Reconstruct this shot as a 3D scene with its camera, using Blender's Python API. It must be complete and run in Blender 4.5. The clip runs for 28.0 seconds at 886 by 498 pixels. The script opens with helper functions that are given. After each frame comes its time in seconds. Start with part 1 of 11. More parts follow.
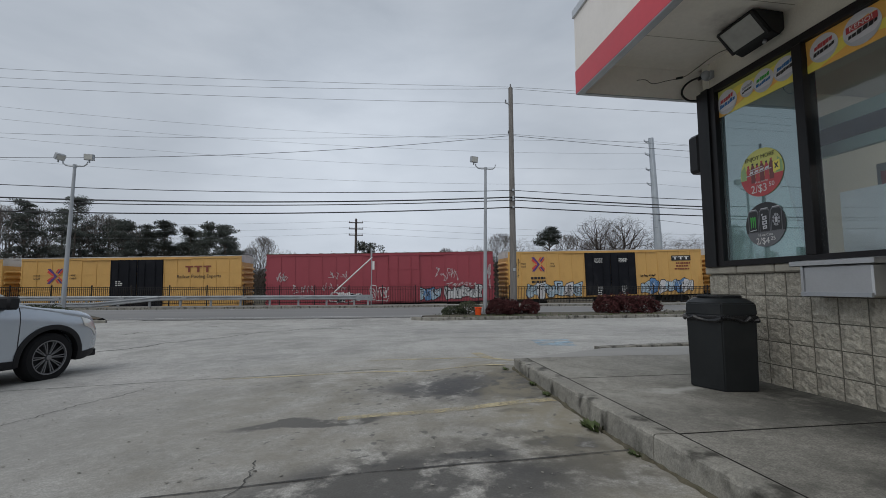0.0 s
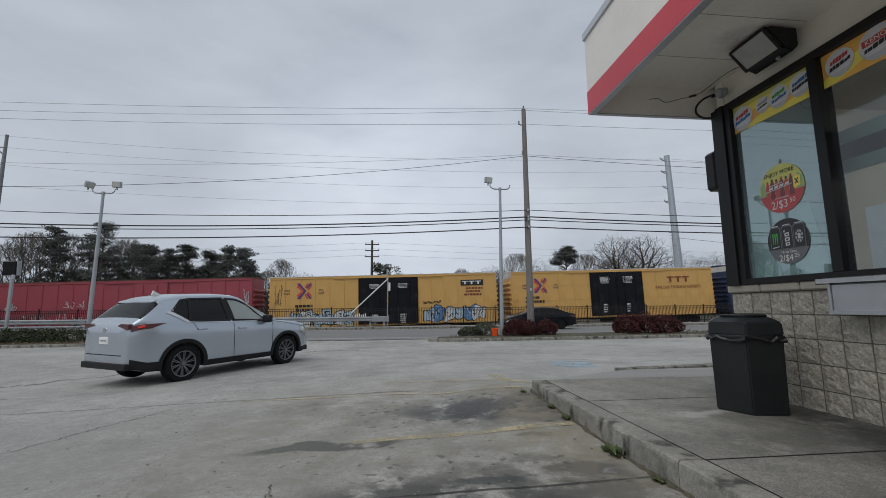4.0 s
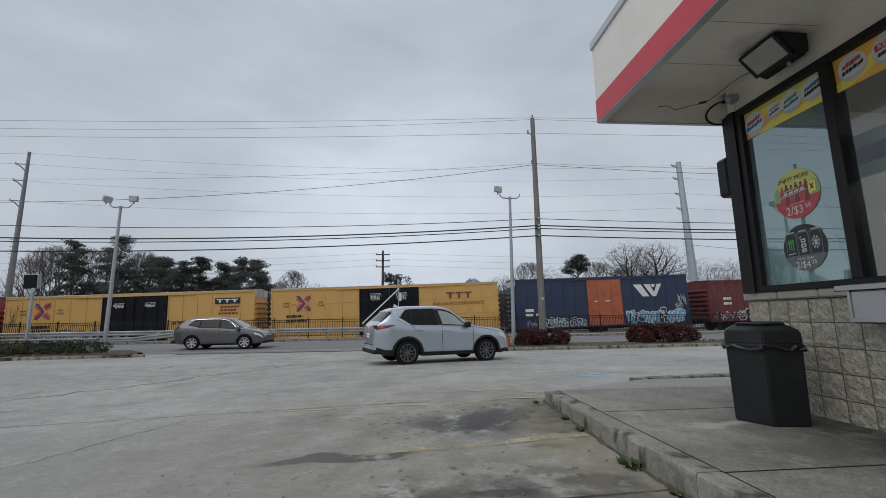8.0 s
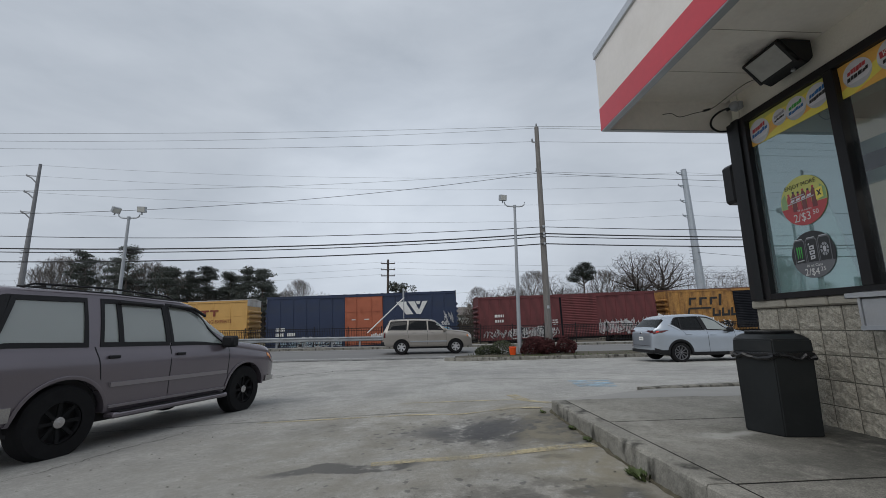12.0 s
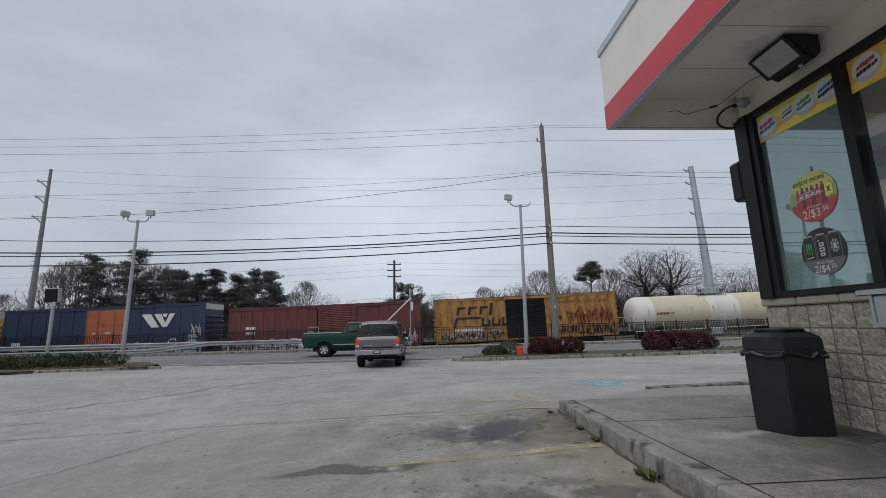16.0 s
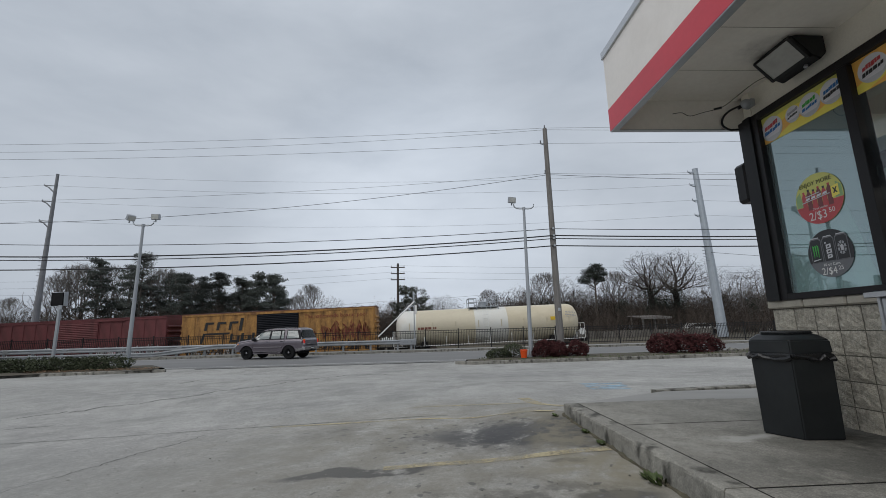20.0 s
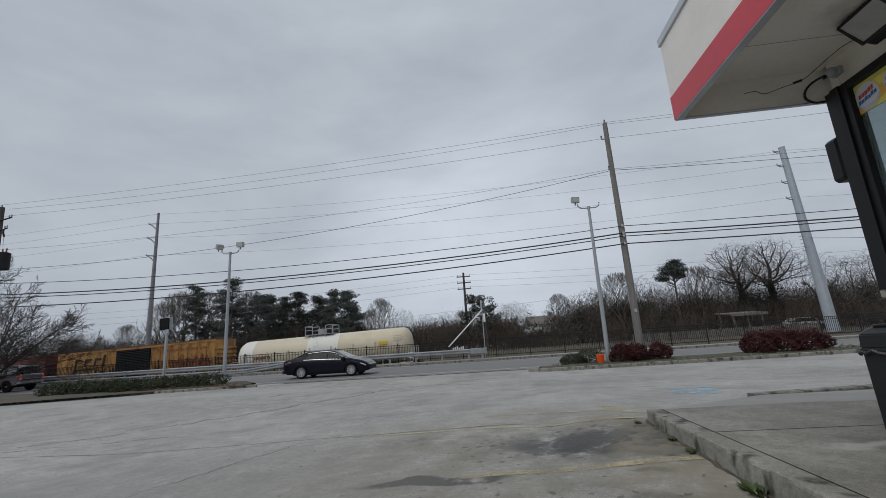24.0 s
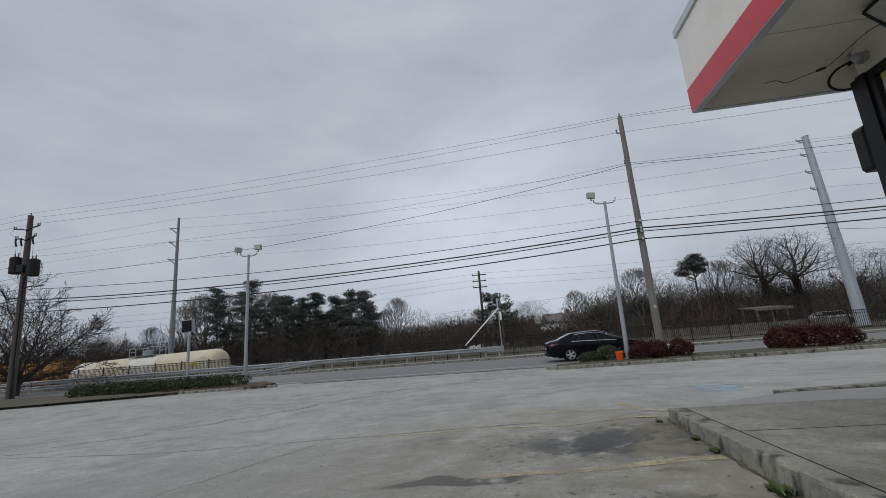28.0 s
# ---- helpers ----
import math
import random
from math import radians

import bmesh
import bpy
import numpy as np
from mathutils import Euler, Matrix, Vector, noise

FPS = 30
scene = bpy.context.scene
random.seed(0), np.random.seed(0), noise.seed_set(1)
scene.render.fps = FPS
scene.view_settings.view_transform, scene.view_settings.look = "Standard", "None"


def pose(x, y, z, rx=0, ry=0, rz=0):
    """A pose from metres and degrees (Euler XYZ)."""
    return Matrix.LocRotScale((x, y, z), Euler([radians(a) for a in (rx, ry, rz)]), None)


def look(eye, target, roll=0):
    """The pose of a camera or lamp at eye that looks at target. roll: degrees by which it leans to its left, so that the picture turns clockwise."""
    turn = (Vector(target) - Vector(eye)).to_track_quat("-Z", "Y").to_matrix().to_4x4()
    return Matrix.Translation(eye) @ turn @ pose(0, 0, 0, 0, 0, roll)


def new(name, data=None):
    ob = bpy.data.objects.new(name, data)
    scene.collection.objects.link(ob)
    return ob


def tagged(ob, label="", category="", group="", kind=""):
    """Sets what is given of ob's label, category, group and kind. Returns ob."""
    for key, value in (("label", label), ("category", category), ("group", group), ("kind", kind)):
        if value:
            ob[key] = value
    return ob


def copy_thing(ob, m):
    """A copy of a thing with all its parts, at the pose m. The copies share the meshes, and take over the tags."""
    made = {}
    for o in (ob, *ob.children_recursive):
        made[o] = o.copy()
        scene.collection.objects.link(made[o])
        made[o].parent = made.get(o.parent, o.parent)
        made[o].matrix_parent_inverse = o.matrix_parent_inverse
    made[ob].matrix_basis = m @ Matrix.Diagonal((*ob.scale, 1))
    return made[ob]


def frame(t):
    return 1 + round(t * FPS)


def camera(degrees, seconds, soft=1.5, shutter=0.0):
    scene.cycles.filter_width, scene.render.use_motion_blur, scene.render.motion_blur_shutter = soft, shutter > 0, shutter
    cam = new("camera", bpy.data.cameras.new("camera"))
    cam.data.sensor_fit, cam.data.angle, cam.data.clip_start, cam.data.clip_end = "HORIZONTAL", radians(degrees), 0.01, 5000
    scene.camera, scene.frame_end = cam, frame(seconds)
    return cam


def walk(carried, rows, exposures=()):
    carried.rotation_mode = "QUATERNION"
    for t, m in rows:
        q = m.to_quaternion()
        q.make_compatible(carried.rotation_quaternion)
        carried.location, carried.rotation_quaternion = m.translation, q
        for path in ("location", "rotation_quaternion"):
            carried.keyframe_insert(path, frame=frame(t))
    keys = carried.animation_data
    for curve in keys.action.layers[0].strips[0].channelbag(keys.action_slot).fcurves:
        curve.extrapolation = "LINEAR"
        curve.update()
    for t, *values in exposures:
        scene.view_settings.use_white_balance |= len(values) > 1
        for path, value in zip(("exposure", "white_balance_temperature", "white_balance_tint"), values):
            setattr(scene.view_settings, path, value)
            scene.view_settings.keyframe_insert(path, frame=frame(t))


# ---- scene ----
# ---- camera ----
cam = camera(92.55, 28.0, soft=0.45)
PATH = [
    (0.0, pose(-0.007, 0.020, 1.028, 94.93, 0.06, -8.25)),
    (0.5, pose(-0.002, 0.017, 1.028, 95.10, 0.15, -8.19)),
    (1.0, pose(-0.003, 0.022, 1.028, 95.51, 0.20, -8.16)),
    (1.5, pose(0.000, 0.013, 1.028, 95.77, 0.30, -7.91)),
    (2.0, pose(-0.002, 0.013, 1.029, 95.96, 0.26, -7.81)),
    (2.5, pose(-0.003, 0.008, 1.024, 96.40, 0.15, -7.41)),
    (3.0, pose(-0.003, 0.004, 1.025, 96.91, 0.16, -7.03)),
    (3.5, pose(-0.001, 0.010, 1.027, 97.36, 0.36, -6.55)),
    (5.5, pose(-0.003, 0.002, 1.028, 98.30, 0.38, -5.29)),
    (6.0, pose(-0.007, 0.001, 1.031, 98.36, 0.47, -5.23)),
    (6.5, pose(-0.001, 0.002, 1.028, 98.56, 0.56, -5.09)),
    (7.0, pose(0.004, 0.010, 1.027, 98.76, 0.63, -4.94)),
    (7.5, pose(0.000, 0.001, 1.032, 98.87, 0.82, -4.74)),
    (8.0, pose(0.000, 0.000, 1.030, 99.04, 0.83, -4.60)),
    (8.5, pose(-0.004, 0.000, 1.031, 99.21, 0.92, -4.54)),
    (9.0, pose(-0.003, 0.006, 1.029, 99.40, 0.78, -4.42)),
    (9.5, pose(-0.004, 0.004, 1.030, 99.60, 0.76, -4.38)),
    (10.0, pose(0.002, 0.000, 1.029, 99.71, 0.74, -4.28)),
    (10.5, pose(-0.003, -0.003, 1.032, 99.86, 0.86, -4.20)),
    (11.0, pose(0.002, 0.000, 1.030, 99.94, 1.02, -4.08)),
    (11.5, pose(0.004, 0.001, 1.035, 100.07, 1.12, -3.99)),
    (12.0, pose(0.002, -0.001, 1.031, 100.22, 1.00, -3.88)),
    (12.5, pose(0.004, -0.003, 1.031, 100.22, 1.04, -3.73)),
    (14.5, pose(0.002, -0.001, 1.031, 100.20, 1.13, -3.37)),
    (15.0, pose(0.006, -0.007, 1.031, 100.17, 1.17, -3.25)),
    (15.5, pose(0.008, 0.001, 1.034, 100.22, 1.23, -3.15)),
    (16.0, pose(0.007, -0.003, 1.032, 100.28, 1.40, -2.98)),
    (16.5, pose(0.004, -0.004, 1.034, 100.29, 1.51, -2.86)),
    (17.0, pose(-0.003, -0.010, 1.035, 100.27, 1.59, -2.76)),
    (17.5, pose(0.001, -0.007, 1.031, 100.28, 1.63, -2.62)),
    (18.0, pose(0.001, -0.004, 1.035, 100.32, 1.68, -2.54)),
    (18.5, pose(0.001, -0.006, 1.034, 100.41, 1.61, -2.51)),
    (19.0, pose(-0.001, -0.009, 1.035, 100.49, 1.57, -2.52)),
    (19.5, pose(0.001, -0.009, 1.033, 100.58, 1.53, -2.50)),
    (20.0, pose(0.000, -0.004, 1.031, 100.69, 1.46, -2.49)),
    (20.5, pose(0.002, -0.011, 1.029, 100.80, 1.32, -2.49)),
    (21.0, pose(0.005, -0.010, 1.033, 100.87, 1.17, -2.41)),
    (21.5, pose(0.004, -0.007, 1.033, 100.91, 1.10, -2.27)),
    (23.5, pose(0.016, -0.057, 1.038, 101.90, 3.84, 5.35)),
    (24.0, pose(0.018, -0.060, 1.031, 102.25, 3.77, 6.80)),
    (24.5, pose(0.016, -0.052, 1.034, 102.35, 3.64, 7.53)),
    (25.0, pose(0.017, -0.054, 1.034, 102.34, 3.78, 8.10)),
    (25.5, pose(0.018, -0.059, 1.035, 102.23, 4.01, 8.40)),
    (26.0, pose(0.019, -0.058, 1.037, 102.30, 4.24, 8.73)),
    (26.5, pose(0.021, -0.051, 1.040, 102.30, 4.30, 8.99)),
    (27.0, pose(0.021, -0.056, 1.037, 102.32, 4.27, 9.01)),
    (27.5, pose(0.020, -0.058, 1.040, 102.22, 4.31, 9.00)),
    (28.0, pose(0.020, -0.058, 1.045, 102.22, 4.41, 9.00)),
]

walk(cam, PATH, exposures=((0.0, 0.0), (1.5, 0.06), (3.0, 0.07), (8.0, 0.08), (20.0, 0.08), (23.0, 0.0), (25.0, -0.06), (28.0, -0.06)))

# ---- light: an overcast winter sky, the sun a soft glow behind the cloud ----
SUN_DIR = Vector((-0.42, -0.42, 0.80)).normalized()


def make_world():
    w = bpy.data.worlds.new("overcast_sky")
    scene.world = w
    w.use_nodes = True
    nt = w.node_tree
    nt.nodes.clear()
    N, L = nt.nodes.new, nt.links.new
    out, bg = N("ShaderNodeOutputWorld"), N("ShaderNodeBackground")
    tc = N("ShaderNodeTexCoord")
    sky = N("ShaderNodeTexSky")
    sky.sky_type = "NISHITA"
    sky.sun_disc = False
    sky.sun_elevation = math.asin(SUN_DIR.z)
    sky.sun_rotation = math.atan2(SUN_DIR.x, SUN_DIR.y)
    sky.air_density, sky.dust_density = 1.5, 4.0
    mp = N("ShaderNodeMapping")
    mp.inputs["Scale"].default_value = (1.0, 1.0, 2.6)
    L(tc.outputs["Generated"], mp.inputs["Vector"])

    def cloud(scale, detail, rough):
        n = N("ShaderNodeTexNoise")
        n.inputs["Scale"].default_value, n.inputs["Detail"].default_value = scale, detail
        n.inputs["Roughness"].default_value = rough
        n.inputs["Distortion"].default_value = 0.35
        L(mp.outputs["Vector"], n.inputs["Vector"])
        return n.outputs["Fac"]

    big, small = cloud(1.7, 5, 0.5), cloud(5.0, 6, 0.55)
    add = N("ShaderNodeMath")
    add.operation = "MULTIPLY_ADD"
    add.inputs[1].default_value = 0.45
    L(small, add.inputs[0])
    L(big, add.inputs[2])
    ramp = N("ShaderNodeValToRGB")
    e = ramp.color_ramp.elements
    e[0].position, e[0].color = 0.46, (0.360, 0.404, 0.466, 1)
    e[1].position, e[1].color = 0.98, (0.509, 0.556, 0.621, 1)
    L(add.outputs[0], ramp.inputs["Fac"])
    # the glow of the hidden sun
    sep = N("ShaderNodeVectorMath")
    sep.operation = "DOT_PRODUCT"
    sep.inputs[1].default_value = Vector((-0.02, 0.975, 0.21)).normalized()
    L(tc.outputs["Generated"], sep.inputs[0])
    glow = N("ShaderNodeMapRange")
    glow.interpolation_type = "SMOOTHSTEP"
    glow.inputs["From Min"].default_value, glow.inputs["From Max"].default_value = 0.90, 1.0
    glow.inputs["To Min"].default_value, glow.inputs["To Max"].default_value = 1.0, 1.24
    L(sep.outputs["Value"], glow.inputs["Value"])
    mul = N("ShaderNodeVectorMath")
    mul.operation = "SCALE"
    L(ramp.outputs["Color"], mul.inputs[0])
    L(glow.outputs["Result"], mul.inputs["Scale"])
    mix = N("ShaderNodeVectorMath")
    mix.operation = "MULTIPLY_ADD"
    mix.inputs[1].default_value = (0.0012, 0.0012, 0.0012)
    L(sky.outputs["Color"], mix.inputs[0])
    L(mul.outputs["Vector"], mix.inputs[2])
    L(mix.outputs["Vector"], bg.inputs["Color"])
    bg.inputs["Strength"].default_value = 1.0
    L(bg.outputs["Background"], out.inputs["Surface"])


make_world()
sun = new("sun", bpy.data.lights.new("sun", "SUN"))
sun.data.energy, sun.data.angle, sun.data.color = 1.22, radians(60), (1.0, 0.97, 0.93)
sun.matrix_world = look(SUN_DIR * 50, (0, 0, 0))


# ---- materials ----
def mat(name, col, rough=0.6, metal=0.0, var=0.15, scale=6.0, fine=70.0, bump=0.08, spec=0.5, coat=0.0,
        stain=None, stain_scale=1.5, stain_amt=0.5, stain_from=0.50, stretch=(1, 1, 1), rand=0.0, island=0.0, emit=0.0):
    m = bpy.data.materials.new(name)
    m.use_nodes = True
    nt = m.node_tree
    N, L = nt.nodes.new, nt.links.new
    b = nt.nodes["Principled BSDF"]
    tc, mp = N("ShaderNodeTexCoord"), N("ShaderNodeMapping")
    mp.inputs["Scale"].default_value = stretch
    L(tc.outputs["Object"], mp.inputs["Vector"])

    def nz(s, d=4.0):
        n = N("ShaderNodeTexNoise")
        n.inputs["Scale"].default_value, n.inputs["Detail"].default_value = s, d
        L(mp.outputs["Vector"], n.inputs["Vector"])
        return n.outputs["Fac"]

    n1, n2 = nz(scale), nz(fine, 2.0)
    a = N("ShaderNodeMath")
    a.operation = "MULTIPLY_ADD"
    a.inputs[1].default_value = 0.4
    L(n2, a.inputs[0])
    L(n1, a.inputs[2])
    r = N("ShaderNodeMapRange")
    r.inputs["From Min"].default_value, r.inputs["From Max"].default_value = 0.4, 1.0
    r.inputs["To Min"].default_value, r.inputs["To Max"].default_value = 1 - var, 1 + var
    L(a.outputs[0], r.inputs["Value"])
    fac = r.outputs["Result"]
    if rand or island:
        src = N("ShaderNodeObjectInfo").outputs["Random"] if rand else N("ShaderNodeNewGeometry").outputs["Random Per Island"]
        rr = N("ShaderNodeMapRange")
        amt = rand or island
        rr.inputs["To Min"].default_value, rr.inputs["To Max"].default_value = 1 - amt, 1 + amt
        L(src, rr.inputs["Value"])
        mm = N("ShaderNodeMath")
        mm.operation = "MULTIPLY"
        L(fac, mm.inputs[0])
        L(rr.outputs["Result"], mm.inputs[1])
        fac = mm.outputs[0]
    v = N("ShaderNodeVectorMath")
    v.operation = "SCALE"
    v.inputs[0].default_value = col
    L(fac, v.inputs["Scale"])
    colour = v.outputs["Vector"]
    if stain:
        s = N("ShaderNodeMapRange")
        s.interpolation_type = "SMOOTHSTEP"
        s.inputs["From Min"].default_value, s.inputs["From Max"].default_value = stain_from, stain_from + 0.22
        s.inputs["To Max"].default_value = stain_amt
        L(nz(stain_scale, 6.0), s.inputs["Value"])
        mx = N("ShaderNodeMix")
        mx.data_type = "RGBA"
        L(s.outputs["Result"], mx.inputs["Factor"])
        L(colour, mx.inputs["A"])
        mx.inputs["B"].default_value = (*stain, 1)
        colour = mx.outputs["Result"]
    L(colour, b.inputs["Base Color"])
    b.inputs["Roughness"].default_value, b.inputs["Metallic"].default_value = rough, metal
    b.inputs["Specular IOR Level"].default_value = spec
    b.inputs["Coat Weight"].default_value = coat
    b.inputs["Coat Roughness"].default_value = 0.08
    if emit:
        b.inputs["Emission Color"].default_value = (*col, 1)
        b.inputs["Emission Strength"].default_value = emit
    if bump:
        bp = N("ShaderNodeBump")
        bp.inputs["Strength"].default_value, bp.inputs["Distance"].default_value = bump, 0.02
        L(a.outputs[0], bp.inputs["Height"])
        L(bp.outputs["Normal"], b.inputs["Normal"])
    return m


def glass_mat(name, tint, rough=0.02, clear=0.5, ior=1.6, sheen=(1, 1, 1)):
    """A tinted pane: a gloss coat over a part that lets light through."""
    m = bpy.data.materials.new(name)
    m.use_nodes = True
    nt = m.node_tree
    N, L = nt.nodes.new, nt.links.new
    nt.nodes.remove(nt.nodes["Principled BSDF"])
    out = nt.nodes["Material Output"]
    tr, gl, df, fr = N("ShaderNodeBsdfTransparent"), N("ShaderNodeBsdfGlossy"), N("ShaderNodeBsdfDiffuse"), N("ShaderNodeFresnel")
    tr.inputs["Color"].default_value = (*tint, 1)
    df.inputs["Color"].default_value = (*[c * 0.6 for c in tint], 1)
    gl.inputs["Roughness"].default_value = rough
    gl.inputs["Color"].default_value = (*sheen, 1)
    fr.inputs["IOR"].default_value = ior
    m1, m2 = N("ShaderNodeMixShader"), N("ShaderNodeMixShader")
    m1.inputs["Fac"].default_value = 1 - clear
    L(tr.outputs[0], m1.inputs[1])
    L(df.outputs[0], m1.inputs[2])
    L(fr.outputs[0], m2.inputs["Fac"])
    L(m1.outputs[0], m2.inputs[1])
    L(gl.outputs[0], m2.inputs[2])
    L(m2.outputs[0], out.inputs["Surface"])
    return m


def worn_mat(name, col, keep=0.5, scale=3.0, rough=0.75):
    """Worn paint on a thin film: where noise is low the paint is gone."""
    m = bpy.data.materials.new(name)
    m.use_nodes = True
    nt = m.node_tree
    N, L = nt.nodes.new, nt.links.new
    b, out = nt.nodes["Principled BSDF"], nt.nodes["Material Output"]
    tc, n, n2 = N("ShaderNodeTexCoord"), N("ShaderNodeTexNoise"), N("ShaderNodeTexNoise")
    n.inputs["Scale"].default_value, n.inputs["Detail"].default_value = scale, 8.0
    n2.inputs["Scale"].default_value, n2.inputs["Detail"].default_value = scale * 9, 3.0
    L(tc.outputs["Object"], n.inputs["Vector"])
    L(tc.outputs["Object"], n2.inputs["Vector"])
    a = N("ShaderNodeMath")
    a.operation = "MULTIPLY_ADD"
    a.inputs[1].default_value = 0.5
    L(n2.outputs["Fac"], a.inputs[0])
    L(n.outputs["Fac"], a.inputs[2])
    r = N("ShaderNodeMapRange")
    mid = 0.95 - 0.4 * keep
    r.inputs["From Min"].default_value, r.inputs["From Max"].default_value = mid - 0.2, mid + 0.2
    r.inputs["To Max"].default_value = 0.85
    L(a.outputs[0], r.inputs["Value"])
    tr, mx = N("ShaderNodeBsdfTransparent"), N("ShaderNodeMixShader")
    b.inputs["Base Color"].default_value, b.inputs["Roughness"].default_value = (*col, 1), rough
    L(r.outputs["Result"], mx.inputs["Fac"])
    L(tr.outputs[0], mx.inputs[1])
    L(b.outputs[0], mx.inputs[2])
    L(mx.outputs[0], out.inputs["Surface"])
    return m


def gritty(m, amount=0.30):
    """Adds speckle and middle-sized mottling to a concrete."""
    nt = m.node_tree
    N, L = nt.nodes.new, nt.links.new
    b = nt.nodes["Principled BSDF"]
    colour = b.inputs["Base Color"].links[0].from_socket
    tc = N("ShaderNodeTexCoord")
    for s, d, amt, lo, hi in ((2.3, 9.0, amount * 0.45, 0.36, 0.66), (110.0, 2.0, amount, 0.33, 0.67), (23.0, 4.0, amount * 0.45, 0.36, 0.64)):
        n, r, v = N("ShaderNodeTexNoise"), N("ShaderNodeMapRange"), N("ShaderNodeVectorMath")
        n.inputs["Scale"].default_value, n.inputs["Detail"].default_value, n.inputs["Roughness"].default_value = s, d, 0.65
        L(tc.outputs["Object"], n.inputs["Vector"])
        r.inputs["From Min"].default_value, r.inputs["From Max"].default_value = lo, hi
        r.inputs["To Min"].default_value, r.inputs["To Max"].default_value = 1 - amt, 1 + amt
        L(n.outputs["Fac"], r.inputs["Value"])
        v.operation = "SCALE"
        L(colour, v.inputs[0])
        L(r.outputs["Result"], v.inputs["Scale"])
        colour = v.outputs["Vector"]
    L(colour, b.inputs["Base Color"])
    return m


def stain_shade_patches(m, patches):
    """Irregular stains and painted shade of their own shape at places on a floor: middle, half sizes, tone, amount,
    noise limits, how full.
    """
    nt = m.node_tree
    N, L = nt.nodes.new, nt.links.new
    b = nt.nodes["Principled BSDF"]
    colour = b.inputs["Base Color"].links[0].from_socket
    tc, warp, grit, wv = N("ShaderNodeTexCoord"), N("ShaderNodeTexNoise"), N("ShaderNodeTexNoise"), N("ShaderNodeVectorMath")
    warp.inputs["Scale"].default_value, warp.inputs["Detail"].default_value = 2.2, 7.0
    grit.inputs["Scale"].default_value, grit.inputs["Detail"].default_value, grit.inputs["Roughness"].default_value = 4.0, 10.0, 0.66
    L(tc.outputs["Object"], warp.inputs["Vector"])
    L(tc.outputs["Object"], grit.inputs["Vector"])
    wv.operation = "MULTIPLY_ADD"
    wv.inputs[1].default_value = (0.7, 0.6, 0)
    L(warp.outputs["Color"], wv.inputs[0])
    L(tc.outputs["Object"], wv.inputs[2])
    for cx, cy, rx, ry, tone, amount, lo, hi, full in patches:
        mp, ln, edge, g, mu, mx = N("ShaderNodeMapping"), N("ShaderNodeVectorMath"), N("ShaderNodeMapRange"), N("ShaderNodeMapRange"), N("ShaderNodeMath"), N("ShaderNodeMix")
        mp.inputs["Location"].default_value = (-(cx + 0.35) / rx, -(cy + 0.3) / ry, 0)
        mp.inputs["Scale"].default_value = (1 / rx, 1 / ry, 0)
        L(wv.outputs["Vector"], mp.inputs["Vector"])
        ln.operation = "LENGTH"
        L(mp.outputs["Vector"], ln.inputs[0])
        edge.inputs["From Min"].default_value, edge.inputs["From Max"].default_value = 1.0, full
        L(ln.outputs["Value"], edge.inputs["Value"])
        g.inputs["From Min"].default_value, g.inputs["From Max"].default_value, g.inputs["To Max"].default_value = lo, hi, amount
        L(grit.outputs["Fac"], g.inputs["Value"])
        mu.operation = "MULTIPLY"
        L(edge.outputs["Result"], mu.inputs[0])
        L(g.outputs["Result"], mu.inputs[1])
        mx.data_type = "RGBA"
        L(mu.outputs[0], mx.inputs["Factor"])
        L(colour, mx.inputs["A"])
        mx.inputs["B"].default_value = (*tone, 1)
        colour = mx.outputs["Result"]
    L(colour, b.inputs["Base Color"])
    return m


